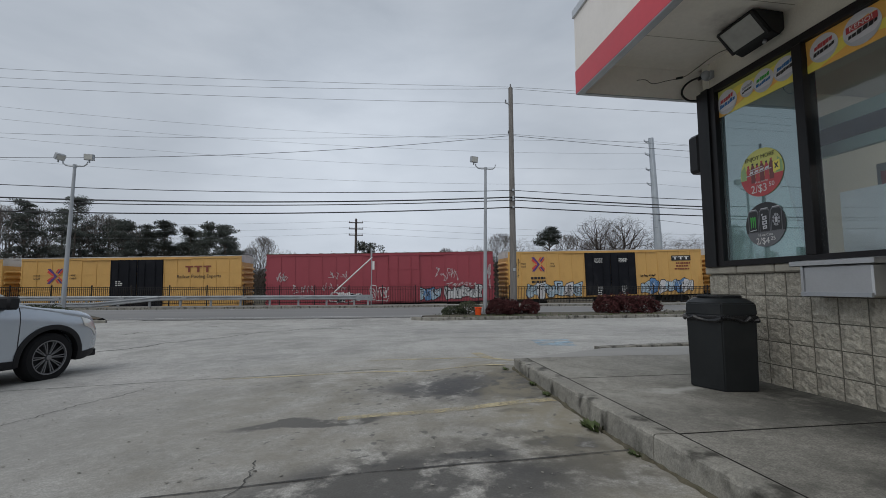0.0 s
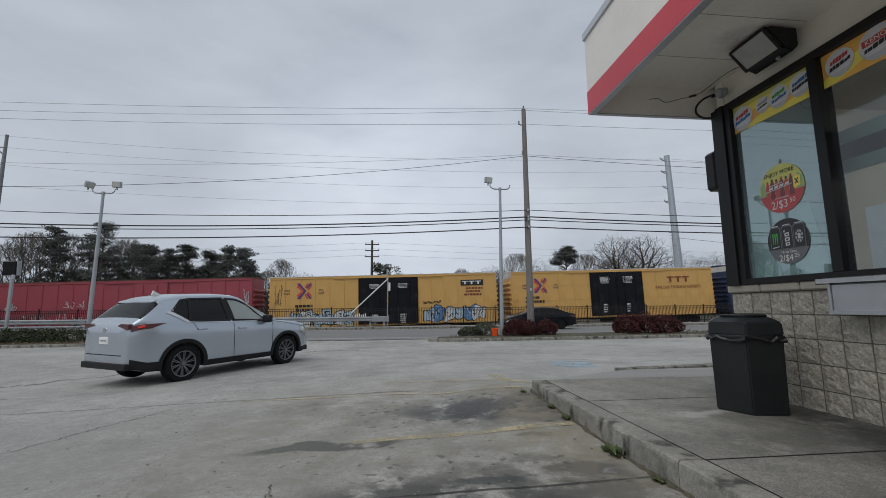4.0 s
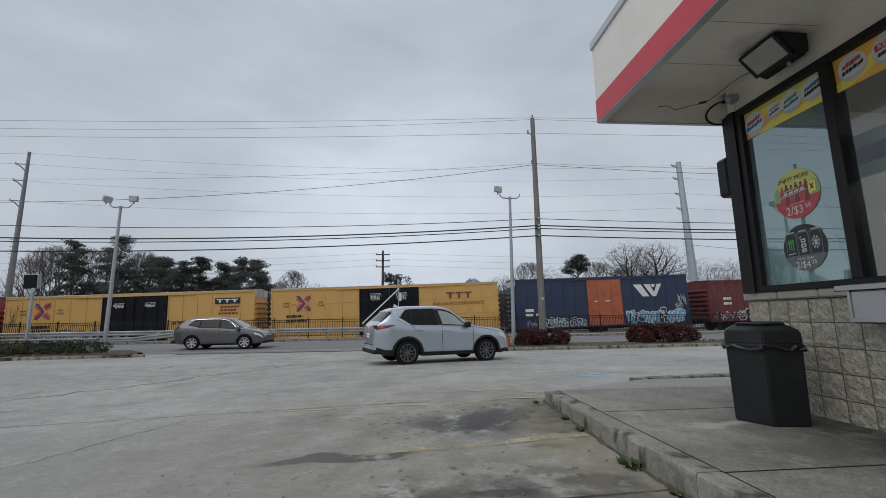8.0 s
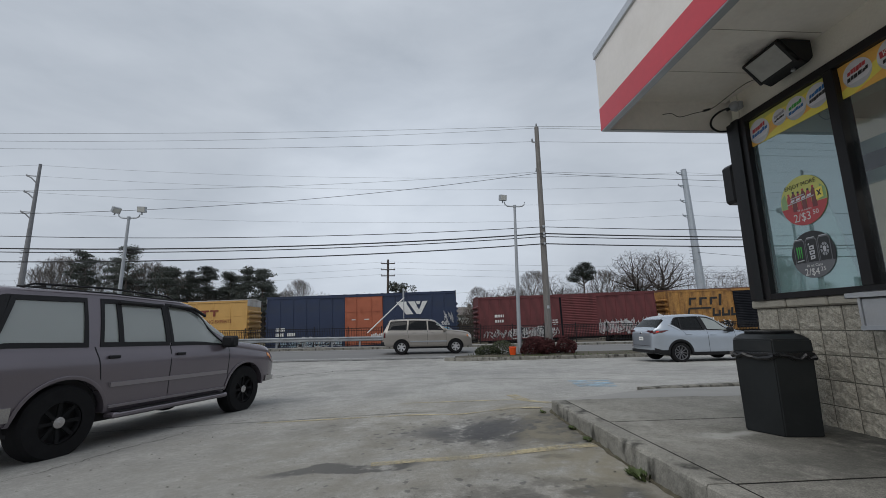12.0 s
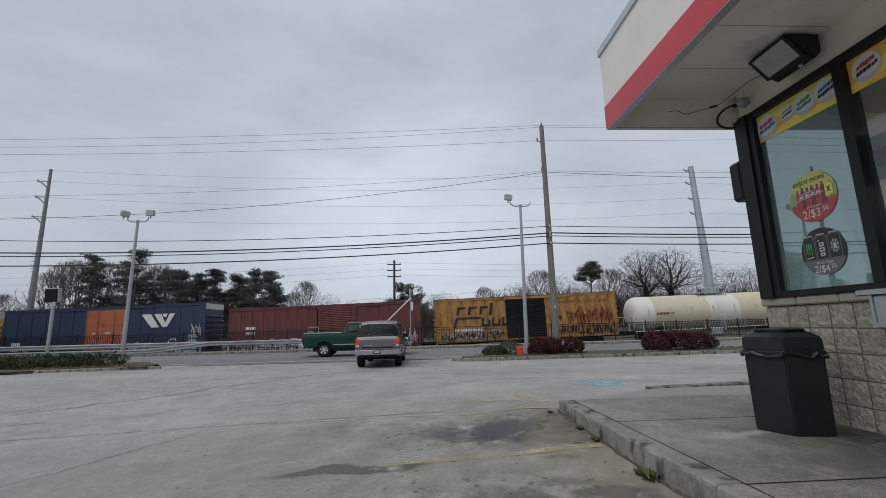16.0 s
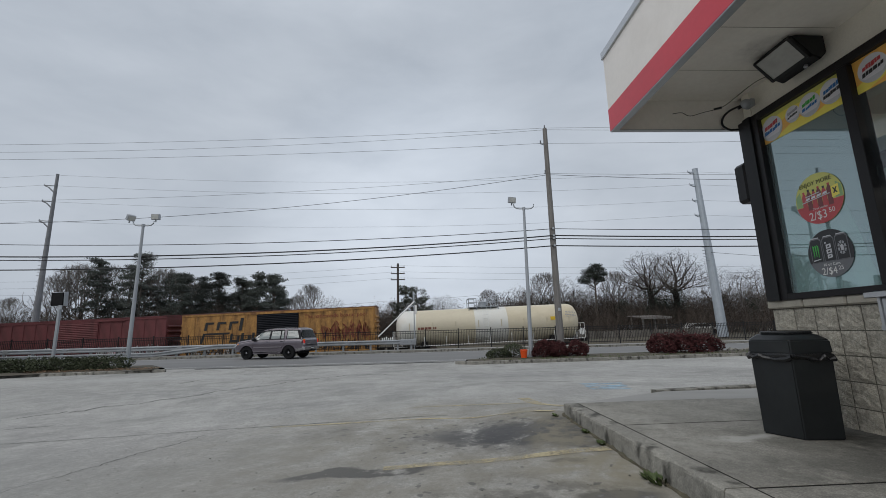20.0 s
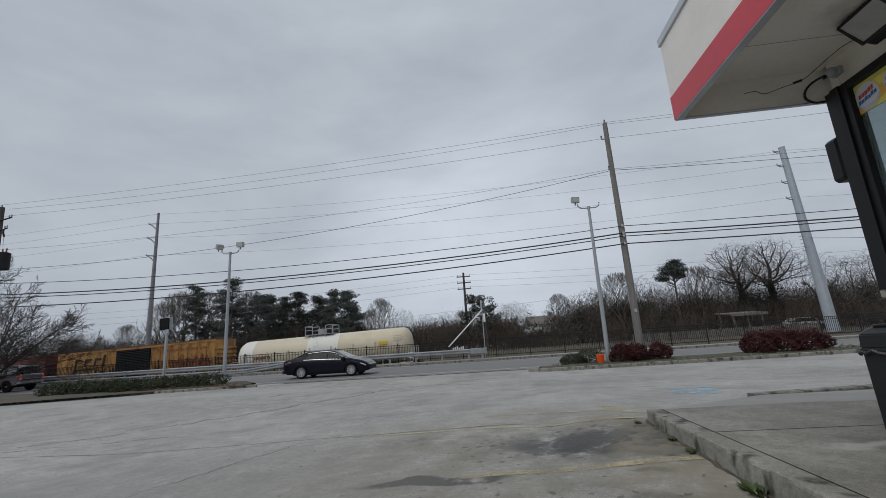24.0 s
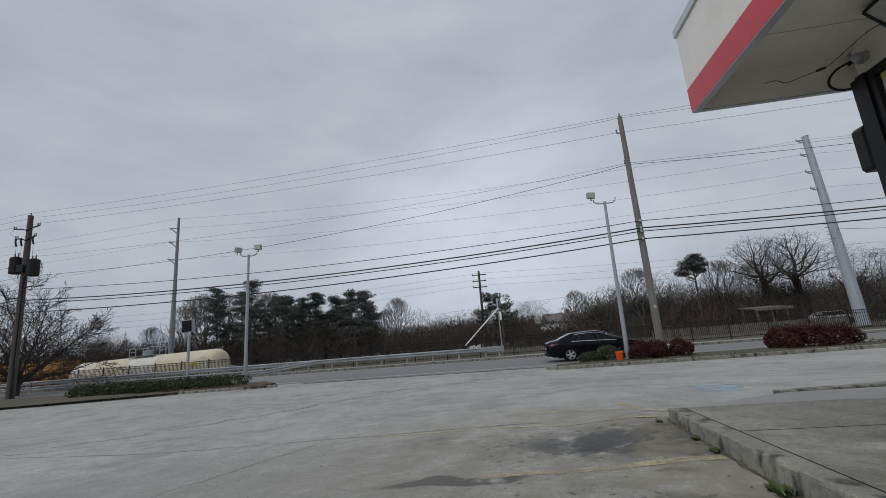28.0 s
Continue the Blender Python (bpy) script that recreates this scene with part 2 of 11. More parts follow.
def lot_mat():
    """Old grey concrete: broad pale and dark drifts, grit, oil marks of the parking bays."""
    m = gritty(mat("lot_concrete", (0.322, 0.316, 0.297), 0.82, var=0.20, scale=0.30, fine=26.0, bump=0.3,
                   stain=(0.20, 0.20, 0.185), stain_scale=0.8, stain_amt=0.6))
    nt = m.node_tree
    N, L = nt.nodes.new, nt.links.new
    b = nt.nodes["Principled BSDF"]
    colour = b.inputs["Base Color"].links[0].from_socket
    tc = N("ShaderNodeTexCoord")
    warp = N("ShaderNodeTexNoise")
    warp.inputs["Scale"].default_value, warp.inputs["Detail"].default_value = 1.6, 6.0
    L(tc.outputs["Object"], warp.inputs["Vector"])
    wv = N("ShaderNodeVectorMath")
    wv.operation = "MULTIPLY_ADD"
    wv.inputs[1].default_value = (0.9, 0.7, 0)
    L(warp.outputs["Color"], wv.inputs[0])
    L(tc.outputs["Object"], wv.inputs[2])
    grit = N("ShaderNodeTexNoise")
    grit.inputs["Scale"].default_value, grit.inputs["Detail"].default_value = 3.0, 10.0
    grit.inputs["Roughness"].default_value = 0.66
    L(tc.outputs["Object"], grit.inputs["Vector"])

    def blot(cx, cy, rx, ry, tone, amount, lo=0.38, hi=0.6, full=0.35):
        nonlocal colour
        mp = N("ShaderNodeMapping")
        mp.vector_type = "POINT"
        mp.inputs["Location"].default_value = (-(cx + 0.45) / rx, -(cy + 0.35) / ry, 0)
        mp.inputs["Scale"].default_value = (1 / rx, 1 / ry, 0)
        L(wv.outputs["Vector"], mp.inputs["Vector"])
        ln = N("ShaderNodeVectorMath")
        ln.operation = "LENGTH"
        L(mp.outputs["Vector"], ln.inputs[0])
        edge = N("ShaderNodeMapRange")
        edge.inputs["From Min"].default_value, edge.inputs["From Max"].default_value = 1.0, full
        L(ln.outputs["Value"], edge.inputs["Value"])
        g = N("ShaderNodeMapRange")
        g.inputs["From Min"].default_value, g.inputs["From Max"].default_value = lo, hi
        g.inputs["To Max"].default_value = amount
        L(grit.outputs["Fac"], g.inputs["Value"])
        mu = N("ShaderNodeMath")
        mu.operation = "MULTIPLY"
        L(edge.outputs["Result"], mu.inputs[0])
        L(g.outputs["Result"], mu.inputs[1])
        mx = N("ShaderNodeMix")
        mx.data_type = "RGBA"
        L(mu.outputs[0], mx.inputs["Factor"])
        L(colour, mx.inputs["A"])
        mx.inputs["B"].default_value = (*tone, 1)
        colour = mx.outputs["Result"]

    def spots(cx, cy, rx, ry, scale, size, tone, amount):
        """Round drips, thick in the middle of a bay and thinning out."""
        nonlocal colour
        vo = N("ShaderNodeTexVoronoi")
        vo.inputs["Scale"].default_value = scale
        wp = N("ShaderNodeVectorMath")
        wp.operation = "MULTIPLY_ADD"
        wp.inputs[1].default_value = (0.34, 0.30, 0)
        L(grit.outputs["Color"], wp.inputs[0])
        L(tc.outputs["Object"], wp.inputs[2])
        L(wp.outputs["Vector"], vo.inputs["Vector"])
        mp, ln, edge, hole, mu = N("ShaderNodeMapping"), N("ShaderNodeVectorMath"), N("ShaderNodeMapRange"), N("ShaderNodeMapRange"), N("ShaderNodeMath")
        mp.inputs["Location"].default_value = (-(cx + 0.45) / rx, -(cy + 0.35) / ry, 0)
        mp.inputs["Scale"].default_value = (1 / rx, 1 / ry, 0)
        L(wv.outputs["Vector"], mp.inputs["Vector"])
        ln.operation = "LENGTH"
        L(mp.outputs["Vector"], ln.inputs[0])
        edge.inputs["From Min"].default_value, edge.inputs["From Max"].default_value = 1.0, 0.1
        edge.inputs["To Max"].default_value = size
        L(ln.outputs["Value"], edge.inputs["Value"])
        sb = N("ShaderNodeMath")
        sb.operation = "SUBTRACT"
        L(edge.outputs["Result"], sb.inputs[0])
        L(vo.outputs["Distance"], sb.inputs[1])
        hole.inputs["From Min"].default_value, hole.inputs["From Max"].default_value = 0.0, 0.05
        hole.inputs["To Max"].default_value = amount
        L(sb.outputs[0], hole.inputs["Value"])
        mx = N("ShaderNodeMix")
        mx.data_type = "RGBA"
        L(hole.outputs["Result"], mx.inputs["Factor"])
        L(colour, mx.inputs["A"])
        mx.inputs["B"].default_value = (*tone, 1)
        colour = mx.outputs["Result"]

    dark, brown = (0.035, 0.036, 0.038), (0.15, 0.135, 0.105)
    ochre = (0.23, 0.205, 0.145)
    blot(0.3, 4.3, 4.2, 4.4, ochre, 0.52, 0.25, 0.70)
    blot(0.4, 4.1, 3.2, 3.4, brown, 0.55, 0.35, 0.70)
    blot(1.28, 4.64, 1.5, 0.95, (0.070, 0.069, 0.068), 0.80, 0.36, 0.50, 0.45)
    blot(1.08, 4.60, 0.95, 0.50, (0.040, 0.040, 0.042), 0.85, 0.33, 0.44, 0.70)
    blot(0.48, 4.85, 0.75, 0.42, (0.085, 0.083, 0.083), 0.55, 0.30, 0.46, 0.2)
    blot(1.18, 4.66, 1.05, 0.46, (0.066, 0.065, 0.067), 0.70, -0.6, -0.3, 0.10)
    blot(1.45, 4.05, 0.45, 0.16, (0.05, 0.05, 0.05), 0.8, 0.34, 0.44, 0.6)
    blot(1.25, 2.86, 0.32, 0.16, (0.045, 0.045, 0.046), 0.85, 0.30, 0.40, 0.7)
    blot(0.62, 2.76, 0.28, 0.10, (0.05, 0.05, 0.05), 0.8, 0.30, 0.42, 0.6)
    blot(1.10, 3.57, 0.22, 0.05, (0.05, 0.05, 0.05), 0.8, 0.30, 0.42, 0.6)
    blot(1.3, 3.8, 0.55, 3.2, ochre, 0.7, 0.35, 0.55, 0.4)
    spots(0.9, 4.7, 2.4, 1.4, 6.0, 0.42, (0.072, 0.070, 0.068), 0.68)
    spots(0.6, 4.8, 3.0, 1.6, 13.0, 0.34, (0.09, 0.088, 0.085), 0.5)
    spots(0.4, 3.0, 2.6, 1.3, 7.0, 0.27, (0.075, 0.074, 0.07), 0.65)
    spots(-1.5, 6.0, 6.0, 4.5, 3.0, 0.16, (0.12, 0.12, 0.115), 0.5)
    blot(-0.66, 3.66, 0.66, 0.15, (0.066, 0.063, 0.058), 0.92, 0.36, 0.47, 0.75)
    blot(0.75, 2.75, 1.05, 0.55, (0.05, 0.05, 0.05), 0.6, 0.45, 0.56)
    blot(0.2, 2.35, 1.5, 0.55, (0.045, 0.044, 0.044), 0.78, 0.38, 0.48, 0.5)
    blot(-1.2, 5.4, 1.1, 0.5, dark, 0.25)
    blot(-4.2, 3.6, 4.5, 2.6, (0.205, 0.202, 0.188), 0.6, 0.25, 0.6, 0.3)
    blot(-2.5, 8.5, 2.5, 1.2, (0.14, 0.14, 0.135), 0.4)
    blot(-6.0, 12.0, 5.0, 1.4, (0.17, 0.17, 0.165), 0.5)
    blot(3.0, 13.0, 5.0, 1.5, (0.19, 0.19, 0.185), 0.5)
    blot(-9.0, 16.5, 7.0, 1.2, (0.40, 0.40, 0.385), 0.6)
    L(colour, b.inputs["Base Color"])
    return m


M = {}


def setup_materials():
    M["lot"] = lot_mat()
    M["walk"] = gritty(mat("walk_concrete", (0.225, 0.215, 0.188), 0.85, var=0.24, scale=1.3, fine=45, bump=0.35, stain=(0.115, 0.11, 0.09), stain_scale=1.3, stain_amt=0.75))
    # Dark damp by the wall; the patch behind the bin also paints contact shade.
    damp_and_shade = (0.030, 0.030, 0.026)
    stain_shade_patches(M["walk"], [(3.15, 2.3, 0.75, 1.5, damp_and_shade, 0.85, 0.30, 0.55, 0.3), (3.30, 3.15, 0.42, 0.65, damp_and_shade, 0.8, 0.28, 0.50, 0.3), (2.3, 2.6, 0.6, 0.5, (0.07, 0.068, 0.058), 0.6, 0.38, 0.55, 0.3), (2.2, 1.6, 0.7, 0.35, (0.06, 0.058, 0.05), 0.7, 0.40, 0.55, 0.4),
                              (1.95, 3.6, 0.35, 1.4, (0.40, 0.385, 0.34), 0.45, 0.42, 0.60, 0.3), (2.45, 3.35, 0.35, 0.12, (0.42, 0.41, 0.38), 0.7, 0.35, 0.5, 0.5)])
    M["kerb"] = gritty(mat("kerb_concrete", (0.235, 0.226, 0.198), 0.9, var=0.25, scale=4.0, fine=40, bump=0.4, stain=(0.040, 0.038, 0.031), stain_scale=6.5, stain_amt=0.95, stain_from=0.47, stretch=(1, 1, 0.6)), 0.20)
    # one run of weathering over all the kerb stones
    kt = M["kerb"].node_tree
    where = kt.nodes.new("ShaderNodeNewGeometry").outputs["Position"]
    for link in [k for k in kt.links if k.from_node.type == "TEX_COORD"]:
        kt.links.new(where, link.to_socket)
    M["asphalt"] = mat("asphalt", (0.185, 0.184, 0.182), 0.85, var=0.16, scale=0.5, fine=60, bump=0.2, stretch=(0.15, 1, 1), stain=(0.15, 0.15, 0.15), stain_scale=0.6, stain_amt=0.5)
    M["silt"] = mat("silt_and_moss", (0.085, 0.075, 0.050), 0.95, var=0.5, scale=9, fine=60, bump=0.8, stain=(0.045, 0.055, 0.022), stain_scale=5.0, stain_amt=0.8)
    M["pave"] = mat("pavement_concrete", (0.27, 0.265, 0.25), 0.85, var=0.15, scale=0.8, fine=40, bump=0.2)
    M["soil"] = mat("soil_grass", (0.082, 0.070, 0.050), 0.95, var=0.4, scale=0.7, fine=14, bump=0.6, stain=(0.048, 0.055, 0.030), stain_scale=0.35, stain_amt=0.8)
    M["ballast"] = mat("ballast", (0.14, 0.135, 0.125), 0.95, var=0.4, scale=6, fine=30, bump=0.8)
    M["block"] = mat("split_block", (0.385, 0.358, 0.298), 0.92, var=0.35, scale=22, fine=90, bump=1.0, rand=0.10, stain=(0.14, 0.128, 0.10), stain_scale=3.5, stain_amt=0.75)
    # Mortar is darkened to paint in the shadow lines of the recessed joints.
    M["mortar"] = mat("mortar", (0.135, 0.126, 0.104), 0.95, var=0.2, scale=10, bump=0.3)
    M["sillstone"] = mat("sill_stone", (0.36, 0.335, 0.28), 0.9, var=0.18, scale=6, bump=0.3)
    M["stucco"] = mat("cream_stucco", (0.84, 0.81, 0.71), 0.85, var=0.10, scale=2, fine=60, bump=0.2)
    M["soffit"] = mat("soffit_panel", (0.88, 0.85, 0.79), 0.6, var=0.10, scale=0.9, fine=20, bump=0.03, stain=(0.66, 0.62, 0.54), stain_scale=1.2, stain_amt=0.25)
    stain_shade_patches(M["soffit"], [(3.26, 3.32, 0.34, 0.34, (0.10, 0.098, 0.09), 0.75, 0.28, 0.6, 0.2)])
    M["fascia"] = mat("fascia_white", (0.78, 0.74, 0.69), 0.45, var=0.07, scale=0.8, fine=20, bump=0.03, stain=(0.55, 0.50, 0.43), stain_scale=1.2, stain_amt=0.3)
    M["red"] = mat("fascia_red", (0.55, 0.045, 0.065), 0.42, var=0.10, scale=1.0, fine=20, bump=0.02)
    M["alum"] = mat("aluminium", (0.55, 0.56, 0.57), 0.38, 0.85, var=0.08, scale=4, bump=0.02)
    M["galv"] = mat("galvanised", (0.46, 0.48, 0.50), 0.48, 0.7, var=0.14, scale=3, fine=30, bump=0.03)
    M["pole_paint"] = mat("grey_pole_paint", (0.34, 0.36, 0.38), 0.5, 0.3, var=0.1, scale=2, bump=0.02)
    M["bronze"] = mat("dark_frame", (0.016, 0.015, 0.016), 0.42, 0.0, spec=0.25, var=0.2, scale=4, bump=0.02)
    M["black"] = mat("black_plastic", (0.012, 0.013, 0.014), 0.5, spec=0.3, var=0.2, scale=5, bump=0.03)
    M["rubber"] = mat("rubber", (0.011, 0.011, 0.012), 0.85, spec=0.2, var=0.25, scale=8, bump=0.08)
    M["bin"] = mat("bin_plastic", (0.016, 0.018, 0.019), 0.42, spec=0.3, var=0.22, scale=3.5, fine=30, bump=0.03, stain=(0.035, 0.035, 0.034), stain_scale=5, stain_amt=0.25)
    M["bag"] = mat("black_bag", (0.010, 0.010, 0.011), 0.28, var=0.2, scale=12, bump=0.5)
    M["flood_glass"] = mat("prismatic_flood_glass", (0.37, 0.38, 0.36), 0.2, var=0.16, scale=3, fine=12, bump=0.0, spec=0.8, stretch=(1, 1, 2))
    M["lens"] = mat("lamp_lens", (0.50, 0.50, 0.47), 0.25, var=0.06, scale=5, bump=0.02)
    M["fence"] = mat("black_iron", (0.012, 0.012, 0.013), 0.5, 0.3, var=0.2, scale=5, bump=0.02)
    M["wood"] = mat("pole_wood", (0.186, 0.176, 0.166), 0.92, var=0.35, scale=3, fine=25, bump=0.4, stretch=(6, 6, 0.5), stain=(0.14, 0.125, 0.11), stain_scale=1.0)
    M["steel_pole"] = mat("weathered_steel", (0.40, 0.44, 0.48), 0.6, 0.35, var=0.12, scale=1.5, fine=18, bump=0.03)
    M["steel_dark"] = mat("dark_steel_pole", (0.22, 0.225, 0.235), 0.7, 0.2, var=0.2, scale=1.5, fine=18, bump=0.03)
    M["wire"] = mat("wire", (0.02, 0.02, 0.022), 0.6, var=0.05, bump=0)
    M["wire_pale"] = mat("bare_wire", (0.13, 0.135, 0.14), 0.5, 0.5, var=0.05, bump=0)
    M["yellow"] = worn_mat("worn_yellow_paint", (0.48, 0.41, 0.25), 0.56, 3.4)
    M["white_line"] = worn_mat("worn_white_paint", (0.62, 0.62, 0.60), 0.85, 1.2)
    M["blue_paint"] = worn_mat("worn_blue_paint", (0.34, 0.50, 0.62), 0.56, 3.0)
    M["tar"] = worn_mat("crack", (0.035, 0.034, 0.032), 0.85, 2.2)
    M["leaf_red"] = mat("red_leaf", (0.062, 0.024, 0.024), 0.8, spec=0.05, var=0.4, scale=4, bump=0, island=0.35)
    M["leaf_green"] = mat("green_leaf", (0.050, 0.058, 0.033), 0.7, spec=0.15, var=0.4, scale=4, bump=0, island=0.55)
    # Pine, ivy and twig tones are lifted to stand in for distance haze.
    M["pine"] = mat("pine_needles", (0.094, 0.104, 0.093), 0.95, spec=0.02, var=0.4, scale=0.8, bump=0, island=0.18)
    M["ivy"] = mat("ivy_leaf", (0.062, 0.067, 0.054), 0.8, spec=0.1, var=0.45, scale=1.2, bump=0, island=0.5)
    M["bark"] = mat("bark", (0.105, 0.088, 0.075), 0.95, var=0.35, scale=5, fine=30, bump=0.3)
    M["twig"] = mat("bare_twig", (0.135, 0.120, 0.110), 0.95, var=0.3, scale=0.3, bump=0, island=0.35)
    M["twig_dark"] = mat("dark_twig", (0.080, 0.068, 0.060), 0.95, var=0.3, scale=0.3, bump=0, island=0.35)
    M["scrub"] = mat("dry_scrub", (0.074, 0.060, 0.051), 0.95, var=0.3, scale=0.3, bump=0, island=0.4, spec=0.1)
    M["wood_dark"] = mat("tarred_pole_wood", (0.085, 0.070, 0.064), 0.92, var=0.35, scale=3, fine=25, bump=0.4, stretch=(6, 6, 0.5))
    M["pine_dark"] = mat("dark_needles", (0.030, 0.036, 0.028), 0.8, var=0.4, scale=1.2, bump=0, island=0.5, spec=0.1)
    M["bark_dark"] = mat("dark_bark", (0.055, 0.046, 0.042), 0.95, var=0.3, scale=4, bump=0.2, spec=0.1)
    M["rail_zinc"] = mat("weathered_zinc", (0.33, 0.345, 0.36), 0.55, 0.45, var=0.22, scale=1.2, fine=30, bump=0.03, stain=(0.22, 0.21, 0.19), stain_scale=0.8, stain_amt=0.5)
    M["dry_leaf"] = mat("dry_leaf", (0.20, 0.125, 0.075), 0.8, var=0.4, scale=6, bump=0, island=0.45, spec=0.2)
    M["weed"] = mat("weed", (0.07, 0.10, 0.03), 0.7, var=0.4, scale=9, bump=0, island=0.4)
    M["orange"] = mat("orange_plastic", (0.80, 0.095, 0.015), 0.4, var=0.1, scale=5, bump=0.02)
    M["white"] = mat("white_paint", (0.72, 0.72, 0.70), 0.5, var=0.06, scale=3, bump=0.02)
    M["text_white"] = mat("white_lettering", (0.70, 0.70, 0.68), 0.6, var=0.12, scale=5, bump=0)
    M["text_black"] = mat("black_lettering", (0.02, 0.02, 0.02), 0.6, var=0.15, scale=5, bump=0)
    M["text_rust"] = mat("brown_lettering", (0.22, 0.055, 0.03), 0.65, var=0.15, scale=5, bump=0)


setup_materials()


# ---- building helpers ----
def thing(name, m, label, category, group="", kind=""):
    ob = new(name)
    ob.matrix_basis = m
    ob.empty_display_size = 0.2
    return tagged(ob, label, category, group, kind)


def part(name, bm, material, parent=None, label="", smooth=0.0, m=None):
    me = bpy.data.meshes.new(name)
    bm.to_mesh(me)
    bm.free()
    me.materials.append(material)
    if smooth:
        me.shade_smooth()
        me.set_sharp_from_angle(angle=radians(smooth))
    ob = new(name, me)
    ob.parent = parent
    if m is not None:
        ob.matrix_basis = m
    return tagged(ob, label)


def again(ob, parent, m):
    """Another piece on the same mesh."""
    o = new(ob.name.split(".")[0], ob.data)
    o.parent = parent
    o.matrix_basis = m
    return o


def box(bm, x0, x1, y0, y1, z0, z1, bev=0.0):
    v = [bm.verts.new((x, y, z)) for x in (x0, x1) for y in (y0, y1) for z in (z0, z1)]
    fs = [bm.faces.new([v[i] for i in q]) for q in ((0, 1, 3, 2), (4, 6, 7, 5), (0, 4, 5, 1), (2, 3, 7, 6), (0, 2, 6, 4), (1, 5, 7, 3))]
    if bev:
        es = list({e for f in fs for e in f.edges})
        bmesh.ops.bevel(bm, geom=es, offset=bev, segments=1, affect="EDGES", profile=0.5)
    return bm


def B(*a, bev=0.0):
    return box(bmesh.new(), *a, bev=bev)


def tube(bm, p0, p1, r0, r1=None, seg=10, caps=True):
    r1 = r0 if r1 is None else r1
    p0, p1 = Vector(p0), Vector(p1)
    d = (p1 - p0).normalized()
    a = d.orthogonal().normalized()
    b = d.cross(a)
    rings = []
    for p, r in ((p0, r0), (p1, r1)):
        rings.append([bm.verts.new(p + (a * math.cos(2 * math.pi * k / seg) + b * math.sin(2 * math.pi * k / seg)) * r) for k in range(seg)])
    for k in range(seg):
        bm.faces.new((rings[0][k], rings[0][(k + 1) % seg], rings[1][(k + 1) % seg], rings[1][k]))
    if caps:
        bm.faces.new(rings[0][::-1])
        bm.faces.new(rings[1])
    return bm


def T(*a, **k):
    return tube(bmesh.new(), *a, **k)


def sweep(bm, pts, r, seg=6, closed=False):
    """A round bar along a line of points."""
    pts = [Vector(p) for p in pts]
    rings = []
    n = len(pts)
    for i, p in enumerate(pts):
        d = (pts[min(i + 1, n - 1)] - pts[max(i - 1, 0)]).normalized()
        up = Vector((0, 0, 1)) if abs(d.z) < 0.95 else Vector((1, 0, 0))
        a = d.cross(up).normalized()
        b = a.cross(d)
        rr = r[i] if isinstance(r, (list, tuple)) else r
        rings.append([bm.verts.new(p + (a * math.cos(2 * math.pi * k / seg) + b * math.sin(2 * math.pi * k / seg)) * rr) for k in range(seg)])
    for i in range(n - 1):
        for k in range(seg):
            bm.faces.new((rings[i][k], rings[i][(k + 1) % seg], rings[i + 1][(k + 1) % seg], rings[i + 1][k]))
    bm.faces.new(rings[0][::-1])
    bm.faces.new(rings[-1])
    return bm


def lathe(bm, prof, seg=24, axis="y", caps=True):
    """prof: (radius, along) pairs round the axis."""
    rings = []
    for r, h in prof:
        ring = []
        for k in range(seg):
            c, s = math.cos(2 * math.pi * k / seg) * r, math.sin(2 * math.pi * k / seg) * r
            ring.append(bm.verts.new((c, h, s) if axis == "y" else (c, s, h) if axis == "z" else (h, c, s)))
        rings.append(ring)
    for i in range(len(rings) - 1):
        for k in range(seg):
            bm.faces.new((rings[i][k], rings[i][(k + 1) % seg], rings[i + 1][(k + 1) % seg], rings[i + 1][k]))
    for ring in (rings[0][::-1], rings[-1]):
        if caps and len({tuple(round(c, 5) for c in v.co) for v in ring}) > 2:
            bm.faces.new(ring)
    bmesh.ops.remove_doubles(bm, verts=bm.verts, dist=1e-5)
    bmesh.ops.recalc_face_normals(bm, faces=bm.faces)
    return bm


def prism(bm, poly, y0, y1, axis="y"):
    """A flat outline of (a, b) pushed from y0 to y1 along the axis."""
    def at(a, b, h):
        return (a, h, b) if axis == "y" else (h, a, b) if axis == "x" else (a, b, h)
    lo = [bm.verts.new(at(a, b, y0)) for a, b in poly]
    hi = [bm.verts.new(at(a, b, y1)) for a, b in poly]
    n = len(poly)
    for k in range(n):
        bm.faces.new((lo[k], lo[(k + 1) % n], hi[(k + 1) % n], hi[k]))
    bm.faces.new(lo[::-1])
    bm.faces.new(hi)
    bmesh.ops.recalc_face_normals(bm, faces=bm.faces)
    return bm


def words(text, size, material, parent, m, name="lettering", depth=0.004, sx=1.0, align="CENTER"):
    """Lettering in the built-in font, laid out in the local xy plane of m, as a mesh."""
    c = bpy.data.curves.new(name, "FONT")
    c.body, c.size, c.extrude, c.align_x, c.align_y, c.resolution_u = text, size, depth, align, "CENTER", 2
    o = bpy.data.objects.new(name, c)
    me = bpy.data.meshes.new_from_object(o)
    bpy.data.objects.remove(o)
    bpy.data.curves.remove(c)
    me.name = name
    me.materials.clear()
    me.materials.append(material)
    ob = new(name, me)
    ob.parent = parent
    ob.matrix_basis = m @ Matrix.Diagonal((sx, 1, 1, 1))
    return ob


FACE = pose(0, 0, 0, 90, 0, 0)  # text that stands up and faces -y


def rail_level(x):
    return -1.32 + 0.0245 * max(-190.0, min(122.0, x))


def soft_step(u):
    u = max(0.0, min(1.0, u))
    return u * u * (3 - 2 * u)


